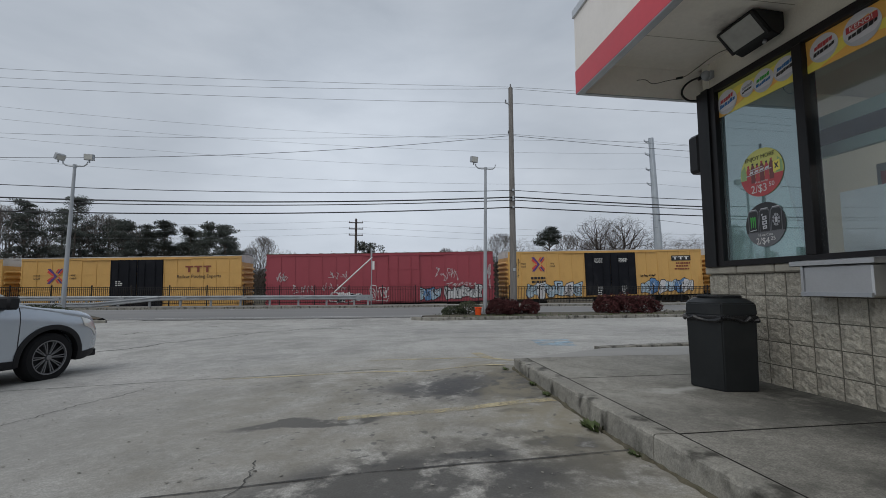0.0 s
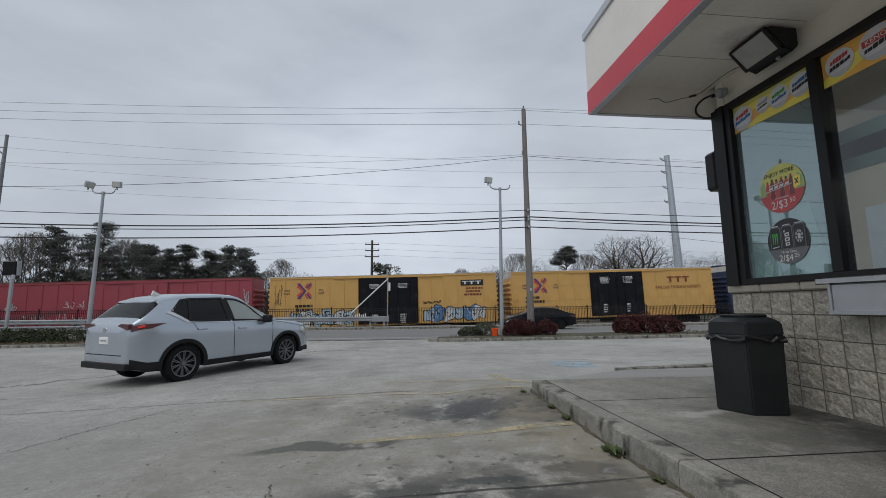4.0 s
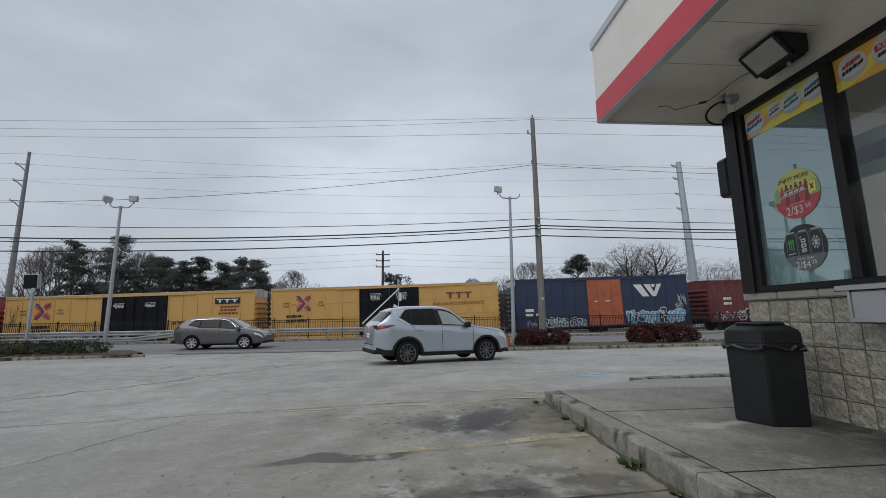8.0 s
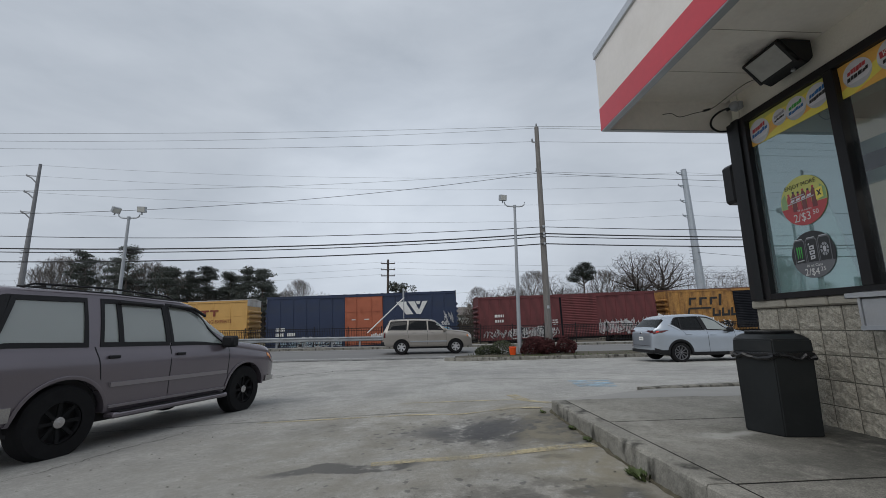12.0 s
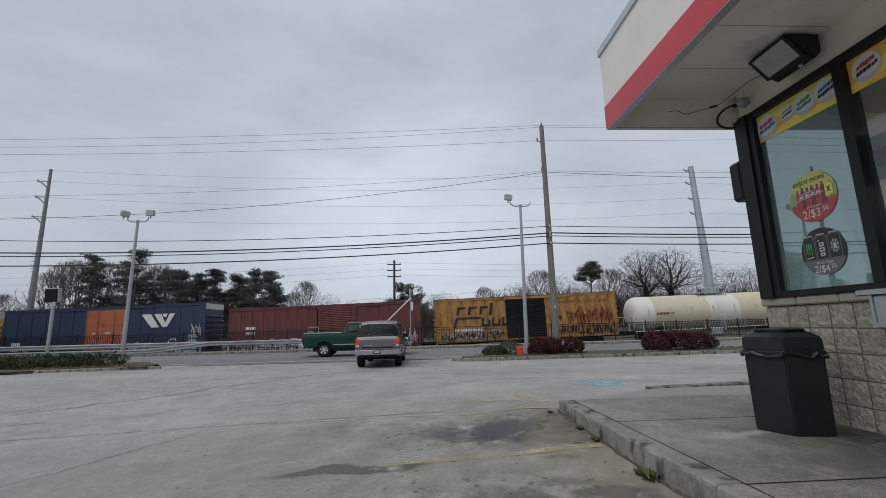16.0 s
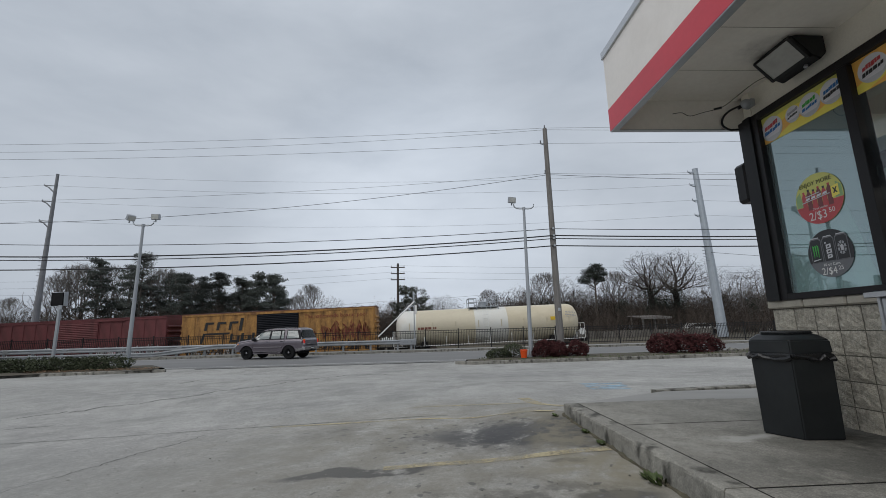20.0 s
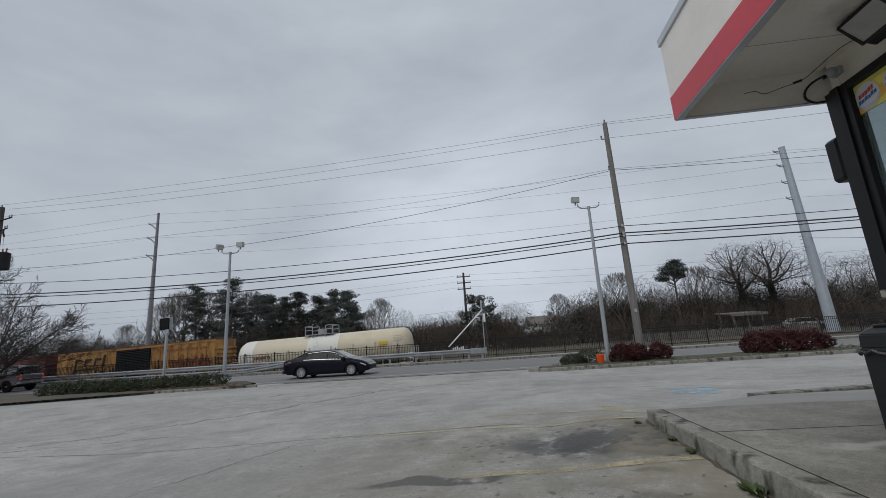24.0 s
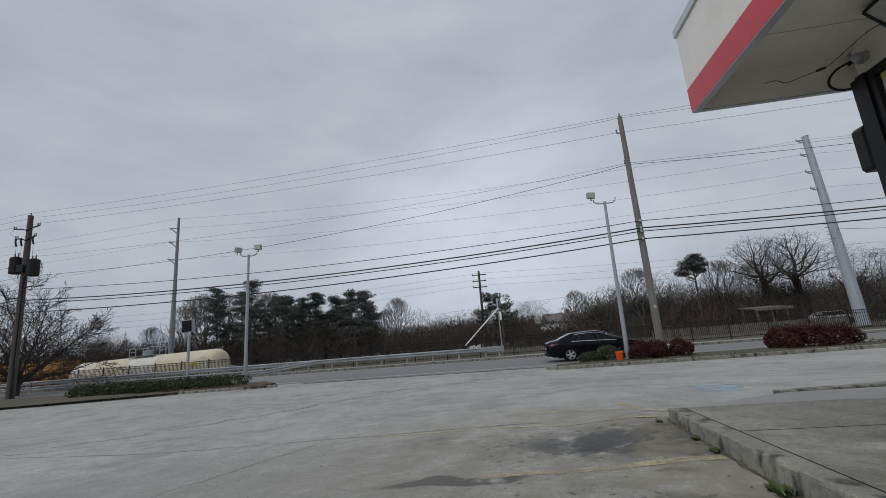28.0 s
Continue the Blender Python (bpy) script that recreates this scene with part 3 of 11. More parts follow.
def ground_z(x, y):
    """The lot falls to the road, with a low apron at the end of the shop walk; past the fence the ground drops to the track bed and comes up again."""
    z = max(-0.52, -0.034 * max(y - 2.0, 0.0)) + 0.04 * min(0.0, max(x, -6.0)) * min(1.0, max(0.0, y / 3.0)) * min(1.0, max(0.0, (15.0 - y) / 6.0))
    z += 0.055 * max(0.0, min(y, 5.3) - 2.9) * soft_step((x - 0.3) / 1.2) * soft_step((7.2 - y) / 1.8)
    if y > 30.2:
        bank = -0.36
        z = z + (bank - z) * min(1.0, (y - 30.2) / 0.8)
        bed = rail_level(x) - 0.28
        if y > 33.2:
            k = min(1.0, (y - 33.2) / 1.2)
            if y > 41.0:
                k = max(0.0, 1.0 - (y - 41.0) / 4.0)
            z = z + (bed - z) * k
        if y > 45.0:
            z = bank - 0.1
    return z


TRAIN_Y = 35.3  # the near face of the cars


# ---- ground, lot, road ----
M["tar_solid"] = mat("joint_dirt", (0.022, 0.021, 0.019), 0.95, var=0.4, scale=6, bump=0.2, spec=0.1)


def sheet(name, xs, ys, zf, material, label="", category="", smooth=True):
    bm = bmesh.new()
    rows = [[bm.verts.new((x, y, zf(x, y))) for x in xs] for y in ys]
    for j in range(len(ys) - 1):
        for i in range(len(xs) - 1):
            bm.faces.new((rows[j][i], rows[j][i + 1], rows[j + 1][i + 1], rows[j + 1][i]))
    ob = part(name, bm, material)
    ob.data.shade_smooth()
    return tagged(ob, label, category, "", "structure")


def span(a, b, n):
    return [a + (b - a) * k / n for k in range(n + 1)]


def make_ground():
    xs = [-900, -400, -200] + span(-120, 120, 48) + [200, 400, 900]
    ys = [-500, -150, -60] + span(-40, 20, 12) + [21, 25, 30.2, 30.6, 31.0, 32, 33.2, 33.8, 34.4, 37, 41, 42.5, 44, 45, 46, 55, 70, 100, 200, 500, 900]
    sheet("ground", xs, ys, lambda x, y: ground_z(x, y) - (0.4 if -40 < y < 22 and abs(x) < 59 else 0.05), M["soil"], "brown winter soil with thin dry grass", "ground")
    sheet("parking_lot", sorted(set(span(-60, 60, 60)) | {0.25 * k for k in range(-1, 12)}), sorted({-40, -20, -8, 0, 2} | set(span(3, 21.2, 26)) | {2.4 + 0.2 * k for k in range(26)}), lambda x, y: ground_z(x, y) + 0.0,
          M["lot"], "worn grey concrete forecourt with oil marks", "forecourt")
    sheet("road", span(-260, 260, 52), span(21.2, 30.3, 6), lambda x, y: -0.515 + 0.03 * math.sin((y - 21.2) / 9.1 * math.pi), M["asphalt"], "grey asphalt road with white edge lines", "road")
    sheet("track_bed", span(-200, 200, 80), [34.3, 35, 38.6, 39.4], lambda x, y: rail_level(x) - 0.2 - (0.12 if y in (34.3, 39.4) else 0), M["ballast"], "grey stone ballast under the rails", "ballast")
    # pavement strip and kerb beyond the road
    bm = bmesh.new()
    for x in span(-260, 258, 37)[:-1]:
        box(bm, x + 0.01, x + 13.99, 30.3, 30.46, -0.6, -0.37)
    tagged(part("kerb_far", bm, M["kerb"]), "low concrete kerb along the far road edge", "kerb", "", "structure")
    sheet("pavement", span(-260, 260, 52), [30.46, 31.0, 31.6], lambda x, y: -0.372 + 0.01 * (y - 30.46), M["pave"], "pale concrete pavement strip beside the road", "pavement")
    for y0, w, nm in ((29.25, 0.14, "far"), (21.75, 0.14, "near")):
        bm = bmesh.new()
        for x in span(-200, 200, 80)[:-1]:
            zz = -0.508 + 0.03 * math.sin((y0 - 21.2) / 9.1 * math.pi)
            v = [bm.verts.new(p) for p in ((x, y0, zz), (x + 5, y0, zz), (x + 5, y0 + w, zz), (x, y0 + w, zz))]
            bm.faces.new(v)
        tagged(part("road_line_" + nm, bm, M["white_line"]), "worn white road edge line", "road marking", "", "structure")


def strip(bm, pts, w, lift=0.005):
    """A flat band on the lot along a line of (x, y)."""
    prev = None
    for i, (x, y) in enumerate(pts):
        a, b = Vector(pts[max(i - 1, 0)]), Vector(pts[min(i + 1, len(pts) - 1)])
        d = (b - a).normalized()
        n = Vector((-d.y, d.x)) * w / 2
        wob = 1.0
        l = bm.verts.new((x + n.x * wob, y + n.y * wob, ground_z(x, y + n.y) + lift))
        r = bm.verts.new((x - n.x * wob, y - n.y * wob, ground_z(x, y - n.y) + lift))
        if prev:
            bm.faces.new((prev[0], prev[1], r, l))
        prev = (l, r)


def cut(p, q, n=26):
    return [(p[0] + (q[0] - p[0]) * k / n, p[1] + (q[1] - p[1]) * k / n) for k in range(n + 1)]


def wander(p, q, amp, n, seed):
    rnd = random.Random(seed)
    out, off = [], 0.0
    L = Vector((q[0] - p[0], q[1] - p[1]))
    nrm = Vector((-L.y, L.x)).normalized()
    for k in range(n + 1):
        off = off * 0.8 + rnd.uniform(-amp, amp)
        out.append((p[0] + L.x * k / n + nrm.x * off, p[1] + L.y * k / n + nrm.y * off))
    return out


def make_markings():
    for p, q, w in (((-0.35, 3.72), (1.57, 3.81), 0.11), ((-2.10, 6.20), (0.3, 5.90), 0.085), ((0.3, 5.90), (1.56, 5.34), 0.09), ((-0.25, 7.05), (1.85, 7.05), 0.10), ((1.7, 7.7), (1.85, 5.75), 0.20)):
        bm = bmesh.new()
        strip(bm, cut(p, q), w)
        tagged(part("bay_line", bm, M["yellow"]), "worn yellow parking bay line on concrete", "road marking", "bay lines", "structure")
    bm = bmesh.new()
    for k in range(7):
        strip(bm, wander((3.30 + 0.03 * k, 8.65 + 0.18 * k), (4.05 + 0.06 * k, 8.55 + 0.2 * k), 0.05, 6, k), 0.15)
    tagged(part("accessible_bay_mark", bm, M["blue_paint"]), "faded blue accessible bay mark", "road marking", "", "structure")
    joints = [((-9, 6.75), (0.3, 6.12), 0.02), ((-7, 2.2), (1.6, 2.62), 0.018), ((2.0, 10.9), (4.6, 10.1), 0.03)]
    for n, (p, q, w) in enumerate(joints):
        bm = bmesh.new()
        strip(bm, wander(p, q, 0.012, 24, 40 + n), w)
        tagged(part("slab_joint", bm, M["tar"]), "dark joint between concrete slabs", "joint", "slab joints", "structure")
    cracks = [((-9.2, 7.6), (-7.4, 9.6), 0.10, 0.05), ((-7.4, 9.6), (-4.05, 13.7), 0.13, 0.06), ((-4.05, 13.7), (-2.2, 15.6), 0.12, 0.06), ((-2.2, 15.6), (-0.9, 14.6), 0.08, 0.05), ((-7.7, 14.2), (-7.4, 15.1), 0.05, 0.06), ((-3.6, 3.6), (-2.9, 6.0), 0.05, 0.015), ((-9.5, 7.0), (-6.4, 8.0), 0.05, 0.03),
              ((-1.2, 15.5), (2.0, 16.1), 0.09, 0.04), ((-10.6, 20.85), (1.4, 20.75), 0.06, 0.55), ((-0.8, 1.9), (-0.75, 2.9), 0.02, 0.012), ((-7.0, 17.4), (-4.0, 17.0), 0.08, 0.05)]
    for n, (p, q, a, w) in enumerate(cracks):
        bm = bmesh.new()
        strip(bm, wander(p, q, a * 0.75, 44, 70 + n), w * 0.8)
        tagged(part("crack", bm, M["tar"]), "dark crack in the concrete forecourt", "crack", "forecourt cracks", "structure")


# ---- kerbs and planted islands ----
def kerb_run(name, pts, z0f, h, w, label, piece=2.4):
    """Kerb stones along a line, each a piece of its own with a slightly worn top."""
    holder = thing(name, pose(0, 0, 0), label, "kerb", "", "structure")
    rnd = random.Random(len(pts) * 7 + int(pts[0][0] * 10))
    for i in range(len(pts) - 1):
        p, q = Vector(pts[i]), Vector(pts[i + 1])
        L = (q - p).length
        n = max(1, round(L / piece))
        d = (q - p) / n
        for k in range(n):
            a = p + d * k
            l = d.length - 0.012
            bm = bmesh.new()
            nx = max(6, int(l / 0.045)) if l < 2.0 else max(6, int(l / 0.12))
            chips = [(rnd.uniform(0, l), rnd.uniform(0.03, 0.09), rnd.uniform(0.008, 0.026)) for _ in range(int(1 + l * 2.2))]
            wave = [rnd.uniform(0, 6.28) for _ in range(4)]
            rows = []
            for s in range(nx + 1):
                x = l * s / nx
                chip = max([d0 * max(0.0, 1 - ((x - c0) / w0) ** 2) for c0, w0, d0 in chips])
                bow = 0.003 * math.sin(7 * x + wave[0]) + 0.002 * math.sin(19 * x + wave[1])
                rough = lambda: rnd.uniform(-0.003, 0.003)
                g = z0f(a.x + d.x * s / nx, a.y + d.y * s / nx)
                rows.append([bm.verts.new(q) for q in ((x, bow + rough(), g - 0.12), (x, bow + rough(), g + h * 0.25), (x, bow + rough(), g + h * 0.55), (x, bow + rough() + chip * 0.3, g + h * 0.8),
                                                       (x, bow + 0.002 + chip, g + h - 0.012 - chip * 0.7), (x, bow + 0.014 + chip * 1.2, g + h + 0.001 * math.sin(11 * x + wave[2])), (x, w, g + h), (x, w, g - 0.12))])
            for s in range(nx):
                for t in range(7):
                    bm.faces.new((rows[s][t], rows[s + 1][t], rows[s + 1][t + 1], rows[s][t + 1]))
            bm.faces.new(rows[0])
            bm.faces.new(rows[-1][::-1])
            bmesh.ops.recalc_face_normals(bm, faces=bm.faces)
            part("kerb_stone", bm, M["kerb"], holder, m=Matrix.Translation((a.x, a.y, 0)) @ Matrix.Rotation(math.atan2(d.y, d.x), 4, "Z"))
    return holder


def make_islands():
    zr = lambda x, y: ground_z(x, y)
    kerb_run("kerb_island_right", [(1.35, 19.35), (2.1, 18.85), (9.5, 18.95), (40, 20.2)], zr, 0.14, 0.16, "worn concrete kerb round the planted island", 3.0)
    kerb_run("kerb_island_left", [(-40, 12.6), (-26, 17.0), (-20, 18.8), (-16, 19.4), (-11.4, 19.75)], zr, 0.12, 0.16, "dark worn concrete kerb of the planted verge", 3.0)
    for nm, xs, y0, y1, lab in (("island_soil_right", span(1.9, 40, 38), lambda x: 19.05 + max(0, x - 9.5) * 0.041, lambda x: min(21.9, 20.0 + (x - 1.9) * 0.8), "trodden soil and moss in the planted island"),
                                ("island_soil_left", span(-40, -11.9, 28), lambda x: 19.6 if x > -16 else 19.2 - max(0, -16 - x) * 0.27, lambda x: min(23.0, 20.6 + (-11.9 - x) * 1.2), "brown mulch on the planted verge")):
        bm = bmesh.new()
        prev = None
        rnd = random.Random(5)
        for x in xs:
            col = []
            for k in range(6):
                y = y0(x) + (y1(x) - y0(x)) * k / 5
                col.append(bm.verts.new((x, y, ground_z(x, y) + 0.115 + (rnd.uniform(0, 0.05) if 0 < k < 5 else 0))))
            col.append(bm.verts.new((x, y1(x) + 0.02, -0.6)))
            if prev:
                for k in range(6):
                    bm.faces.new((prev[k], col[k], col[k + 1], prev[k + 1]))
            prev = col
        o = part(nm, bm, M["soil"])
        o.data.shade_smooth()
        tagged(o, lab, "planting bed", "", "structure")


# ---- the shop ----
WX, WY = 3.47, 4.12      # wall face, corner
KX, KY = 1.595, 5.12     # kerb edge of the walk


def make_walkway():
    kerb_run("kerb_walk", [(KX, 5.05), (KX, 3.93), (KX, 2.40), (KX, 0.6), (KX, -9.0)], lambda x, y: 0.0, 0.15, 0.15, "broken-edged concrete kerb along the shop walk", 1.85)
    slabs = thing("walkway", pose(0, 0, 0), "stained grey concrete walk in front of the shop", "walkway", "", "structure")
    ys = [5.06, 3.93, 2.40, 0.6, -1.2, -3.0, -6.0, -9.0]
    for k in range(len(ys) - 1):
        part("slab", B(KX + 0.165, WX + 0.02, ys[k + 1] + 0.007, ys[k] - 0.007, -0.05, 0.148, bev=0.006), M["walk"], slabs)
        part("joint", B(KX + 0.17, WX + 0.01, ys[k + 1] - 0.007, ys[k + 1] + 0.007, 0.0, 0.1472), M["tar_solid"], slabs, "dark dirt-filled joint")
    part("joint", B(KX + 0.151, KX + 0.165, -9.0, 5.05, 0.05, 0.1488), M["tar_solid"], slabs, "dark joint between kerb and slabs")
    for x0, x1, y0, y1 in ((3.5, 7.5, 4.2, 5.04),):
        part("slab", B(x0, x1, y0, y1, -0.1, 0.146, bev=0.006), M["walk"], slabs)
    bm = bmesh.new()
    prism(bm, [(KX + 0.02, 5.07), (9.0, 5.07), (9.0, 7.3), (3.95, 7.22), (2.1, 5.5)], -0.4, 0.0, axis="z")
    for v in bm.verts:
        if v.co.z > -0.1:
            v.co.z = 0.14 - max(0.0, v.co.y - 5.07) * 0.105
    part("ramp_slab", bm, M["pave"], slabs, "pale newer concrete ramp")
    kerb_run("kerb_ramp", [(3.9, 7.3), (6.0, 7.62), (12.0, 8.4)], lambda x, y: ground_z(x, y), 0.10, 0.16, "low concrete kerb behind the ramp", 2.0)
    # silt and moss caught along the foot of the kerb
    rnd = random.Random(17)
    bm, prev = bmesh.new(), None
    for k in range(150):
        y = 5.12 - 0.065 * k
        w = 0.012 + 0.030 * rnd.random() ** 2
        g = ground_z(KX, y)
        q = [bm.verts.new((KX + 0.012, y, g + 0.012 + rnd.uniform(0, 0.022))), bm.verts.new((KX - w * 0.5, y, g + 0.006 + rnd.uniform(0, 0.012))), bm.verts.new((KX - w, y + rnd.uniform(-0.02, 0.02), ground_z(KX - w, y) - 0.004))]
        if prev:
            for s in (0, 1):
                bm.faces.new((prev[s], prev[s + 1], q[s + 1], q[s]))
        prev = q
    tagged(part("kerb_silt", bm, M["silt"]), "dark silt and moss along the foot of the kerb", "silt", "", "stuff")
    # lower footing of the walk end
    part("footing", B(KX + 0.01, 3.4, 5.04, 5.10, -0.25, 0.144), M["kerb"], slabs)


def make_shop():
    shop = thing("shop", pose(0, 0, 0), "small shop with split-face block wall and overhanging red-striped canopy", "shop", "", "")
    # plain shell
    for ends in ((WX + 0.12, WX + 0.2, -6.0, WY - 0.12, -0.2, 1.10), (WX + 0.05, 11.0, WY - 0.10, WY - 0.004, -0.2, 3.9), (WX + 0.06, WX + 0.2, -6.0, WY - 0.1, 3.125, 3.9), (WX + 0.06, WX + 0.2, -6.2, -3.2, 1.1, 3.13), (10.9, 11.0, -6.2, WY - 0.1, -0.2, 3.9), (WX, 11.0, -6.3, -6.2, -0.2, 3.9)):
        part("wall", B(*ends), M["stucco"], shop, "cream rendered wall")
    part("roof", B(WX, 11.0, -6.3, WY, 3.9, 4.0), M["soffit"], shop)
    part("mortar_bed", B(WX + 0.012, WX + 0.13, -6.0, WY - 0.012, -0.1, 1.15), M["mortar"], shop)
    # split-face blocks, 0.2 m courses
    rnd = random.Random(11)
    kinds = []
    for k in range(10):
        bm = bmesh.new()
        n = 7
        g = [[bm.verts.new(((0.0 if 0 < i < n and 0 < j < n else 0.007) + (rnd.uniform(-0.007, 0.006) if 0 < i < n and 0 < j < n else rnd.uniform(-0.003, 0.003)), 0.195 * i / n, 0.195 * j / n)) for j in range(n + 1)] for i in range(n + 1)]
        for i in range(n):
            for j in range(n):
                bm.faces.new((g[i][j], g[i][j + 1], g[i + 1][j + 1], g[i + 1][j]))
        back = [bm.verts.new((0.09, y, z)) for y, z in ((0, 0), (0.195, 0), (0.195, 0.195), (0, 0.195))]
        bm.faces.new([g[i][0] for i in range(n + 1)] + [back[1], back[0]])
        bm.faces.new([g[n][j] for j in range(n + 1)] + [back[2], back[1]])
        bm.faces.new([g[i][n] for i in range(n, -1, -1)] + [back[3], back[2]])
        bm.faces.new([g[0][j] for j in range(n, -1, -1)] + [back[0], back[3]])
        bmesh.ops.recalc_face_normals(bm, faces=bm.faces)
        me = bpy.data.meshes.new("block")
        bm.to_mesh(me)
        bm.free()
        me.materials.append(M["block"])
        kinds.append(me)
    for row in range(6):
        z = 1.138 - 0.204 * (row + 1) + 0.004
        for c in range(30):
            o = new("block", rnd.choice(kinds))
            o.parent = shop
            o.matrix_basis = Matrix.Translation((WX, 4.085 - 0.2065 * (c + 1), z))
    # end wall blocks, seen at the corner
    for row in range(6):
        z = 1.138 - 0.204 * (row + 1) + 0.004
        for c in range(12):
            o = new("block", rnd.choice(kinds))
            o.parent = shop
            o.matrix_basis = Matrix.Translation((WX + 0.01 + 0.205 * c, WY + 0.003, z)) @ Matrix.Rotation(-math.pi / 2, 4, "Z")
    # sill stones
    for k in range(22):
        y = WY + 0.02 - 0.405 * (k + 1)
        part("sill_stone", B(WX - 0.03, WX + 0.18, y + 0.004, y + 0.401, 1.142, 1.218, bev=0.012), M["sillstone"], shop)
    # canopy
    part("canopy_soffit", B(2.11, WX + 0.06, -6.3, 4.205, 3.45, 3.47), M["soffit"], shop, "stained cream soffit panels")
    # Seam strips take a shade-like tone to draw the joints of the panels.
    for y in (3.62, 3.02, 2.41, 1.80, 1.19, 0.58, -0.03, -0.64, -1.25):
        part("soffit_seam", B(2.12, WX + 0.04, y, y + 0.005, 3.448, 3.45), M["sillstone"], shop)
    part("fascia_panel", B(2.08, 2.11, -6.3, 4.238, 3.366, 3.985), M["fascia"], shop, "off-white metal fascia")
    part("fascia_stripe", B(2.076, 2.11, -6.3, 4.240, 3.112, 3.366), M["red"], shop, "red metal fascia stripe")
    part("fascia_drip", B(2.079, 2.152, -6.3, 4.236, 3.102, 3.1115), M["galv"], shop, "thin grey drip edge")
    part("fascia_cap", B(2.06, 2.16, -6.3, 4.255, 3.985, 4.075, bev=0.006), M["alum"], shop, "grey metal coping")
    part("end_panel", B(2.11, 6.0, 4.205, 4.234, 3.366, 3.985), M["fascia"], shop)
    part("end_stripe", B(2.11, 6.0, 4.203, 4.237, 3.112, 3.366), M["red"], shop)
    part("end_lining", B(2.112, 6.0, 4.195, 4.203, 3.112, 3.45), M["soffit"], shop)
    part("end_drip", B(2.152, 6.0, 4.190, 4.236, 3.102, 3.1115), M["galv"], shop)
    part("end_cap", B(2.16, 6.0, 4.16, 4.255, 3.985, 4.075), M["alum"], shop)
    part("canopy_top", B(2.16, WX + 0.1, -6.3, 4.16, 3.98, 4.05), M["soffit"], shop)
    # storefront window frame
    fr = bmesh.new()
    fx0, fx1 = WX - 0.045, WX + 0.08
    box(fr, fx0, fx1, 3.86, 4.11, 1.218, 3.118, bev=0.004)
    part("corner_post", fr, M["bronze"], shop, "scuffed dark metal corner post")
    part("post_trim", B(fx0 - 0.02, fx0, 3.93, 4.02, 1.218, 3.118), M["black"], shop)
    part("sill_frame", B(fx0, fx1, -3.2, 3.86, 1.218, 1.275, bev=0.004), M["bronze"], shop)
    part("head_frame", B(fx0, fx1, -3.2, 3.86, 3.045, 3.118, bev=0.004), M["bronze"], shop)
    edges = [3.86, 2.97, 2.06, 1.15, 0.24, -0.67, -1.58, -3.2]
    for k in range(1, len(edges) - 1):
        part("mullion", B(fx0 - 0.004, fx1, edges[k] - 0.042, edges[k] + 0.042, 1.275, 3.045, bev=0.004), M["bronze"], shop)
    g0 = glass_mat("reflective_glass", (0.74, 0.90, 0.90), 0.012, 0.72, 3.2, (0.80, 0.96, 0.98))
    g1 = glass_mat("shop_glass", (0.80, 0.86, 0.90), 0.012, 0.95, 1.75, (0.95, 0.98, 1.0))
    clear = bpy.data.materials.new("clear_pane_back")
    clear.use_nodes = True
    cn = clear.node_tree
    cn.nodes.remove(cn.nodes["Principled BSDF"])
    ct = cn.nodes.new("ShaderNodeBsdfTransparent")
    ct.inputs["Color"].default_value = (0.95, 0.98, 0.98, 1)
    cn.links.new(ct.outputs[0], cn.nodes["Material Output"].inputs["Surface"])
    for k in range(len(edges) - 1):
        p = part("pane", B(WX + 0.012, WX + 0.02, edges[k + 1] + 0.042, edges[k] - (0.042 if k else 0.0), 1.275, 3.045), g1 if k else g0, shop, "tinted shop window glass" if k else "teal reflective shop window glass")
        p.visible_shadow = False
        p.data.materials.append(clear)
        for f in p.data.polygons:
            f.material_index = 0 if f.normal.x < -0.5 else 1
    return shop


def disc(bm, r, seg=32, depth=0.003):
    return lathe(bm, [(0.0001, 0.0), (r, 0.0), (r, depth), (0.0001, depth)], seg, "x")


def on_glass(y, z, x=WX + 0.008):
    """A pose whose local x runs along the pane (towards -y) and local y runs up, facing the forecourt."""
    return Matrix.Translation((x, y, z)) @ Matrix(((0, 0, -1, 0), (-1, 0, 0, 0), (0, 1, 0, 0), (0, 0, 0, 1)))


def eased(pts, n=5):
    """A smooth line through the points."""
    p = [Vector(q) for q in pts]
    out = []
    for i in range(len(p) - 1):
        a, b, c, d = p[max(i - 1, 0)], p[i], p[i + 1], p[min(i + 2, len(p) - 1)]
        for k in range(n):
            u = k / n
            out.append(0.5 * (2 * b + (c - a) * u + (2 * a - 5 * b + 4 * c - d) * u * u + (3 * b - a - 3 * c + d) * u ** 3))
    return out + [p[-1]]


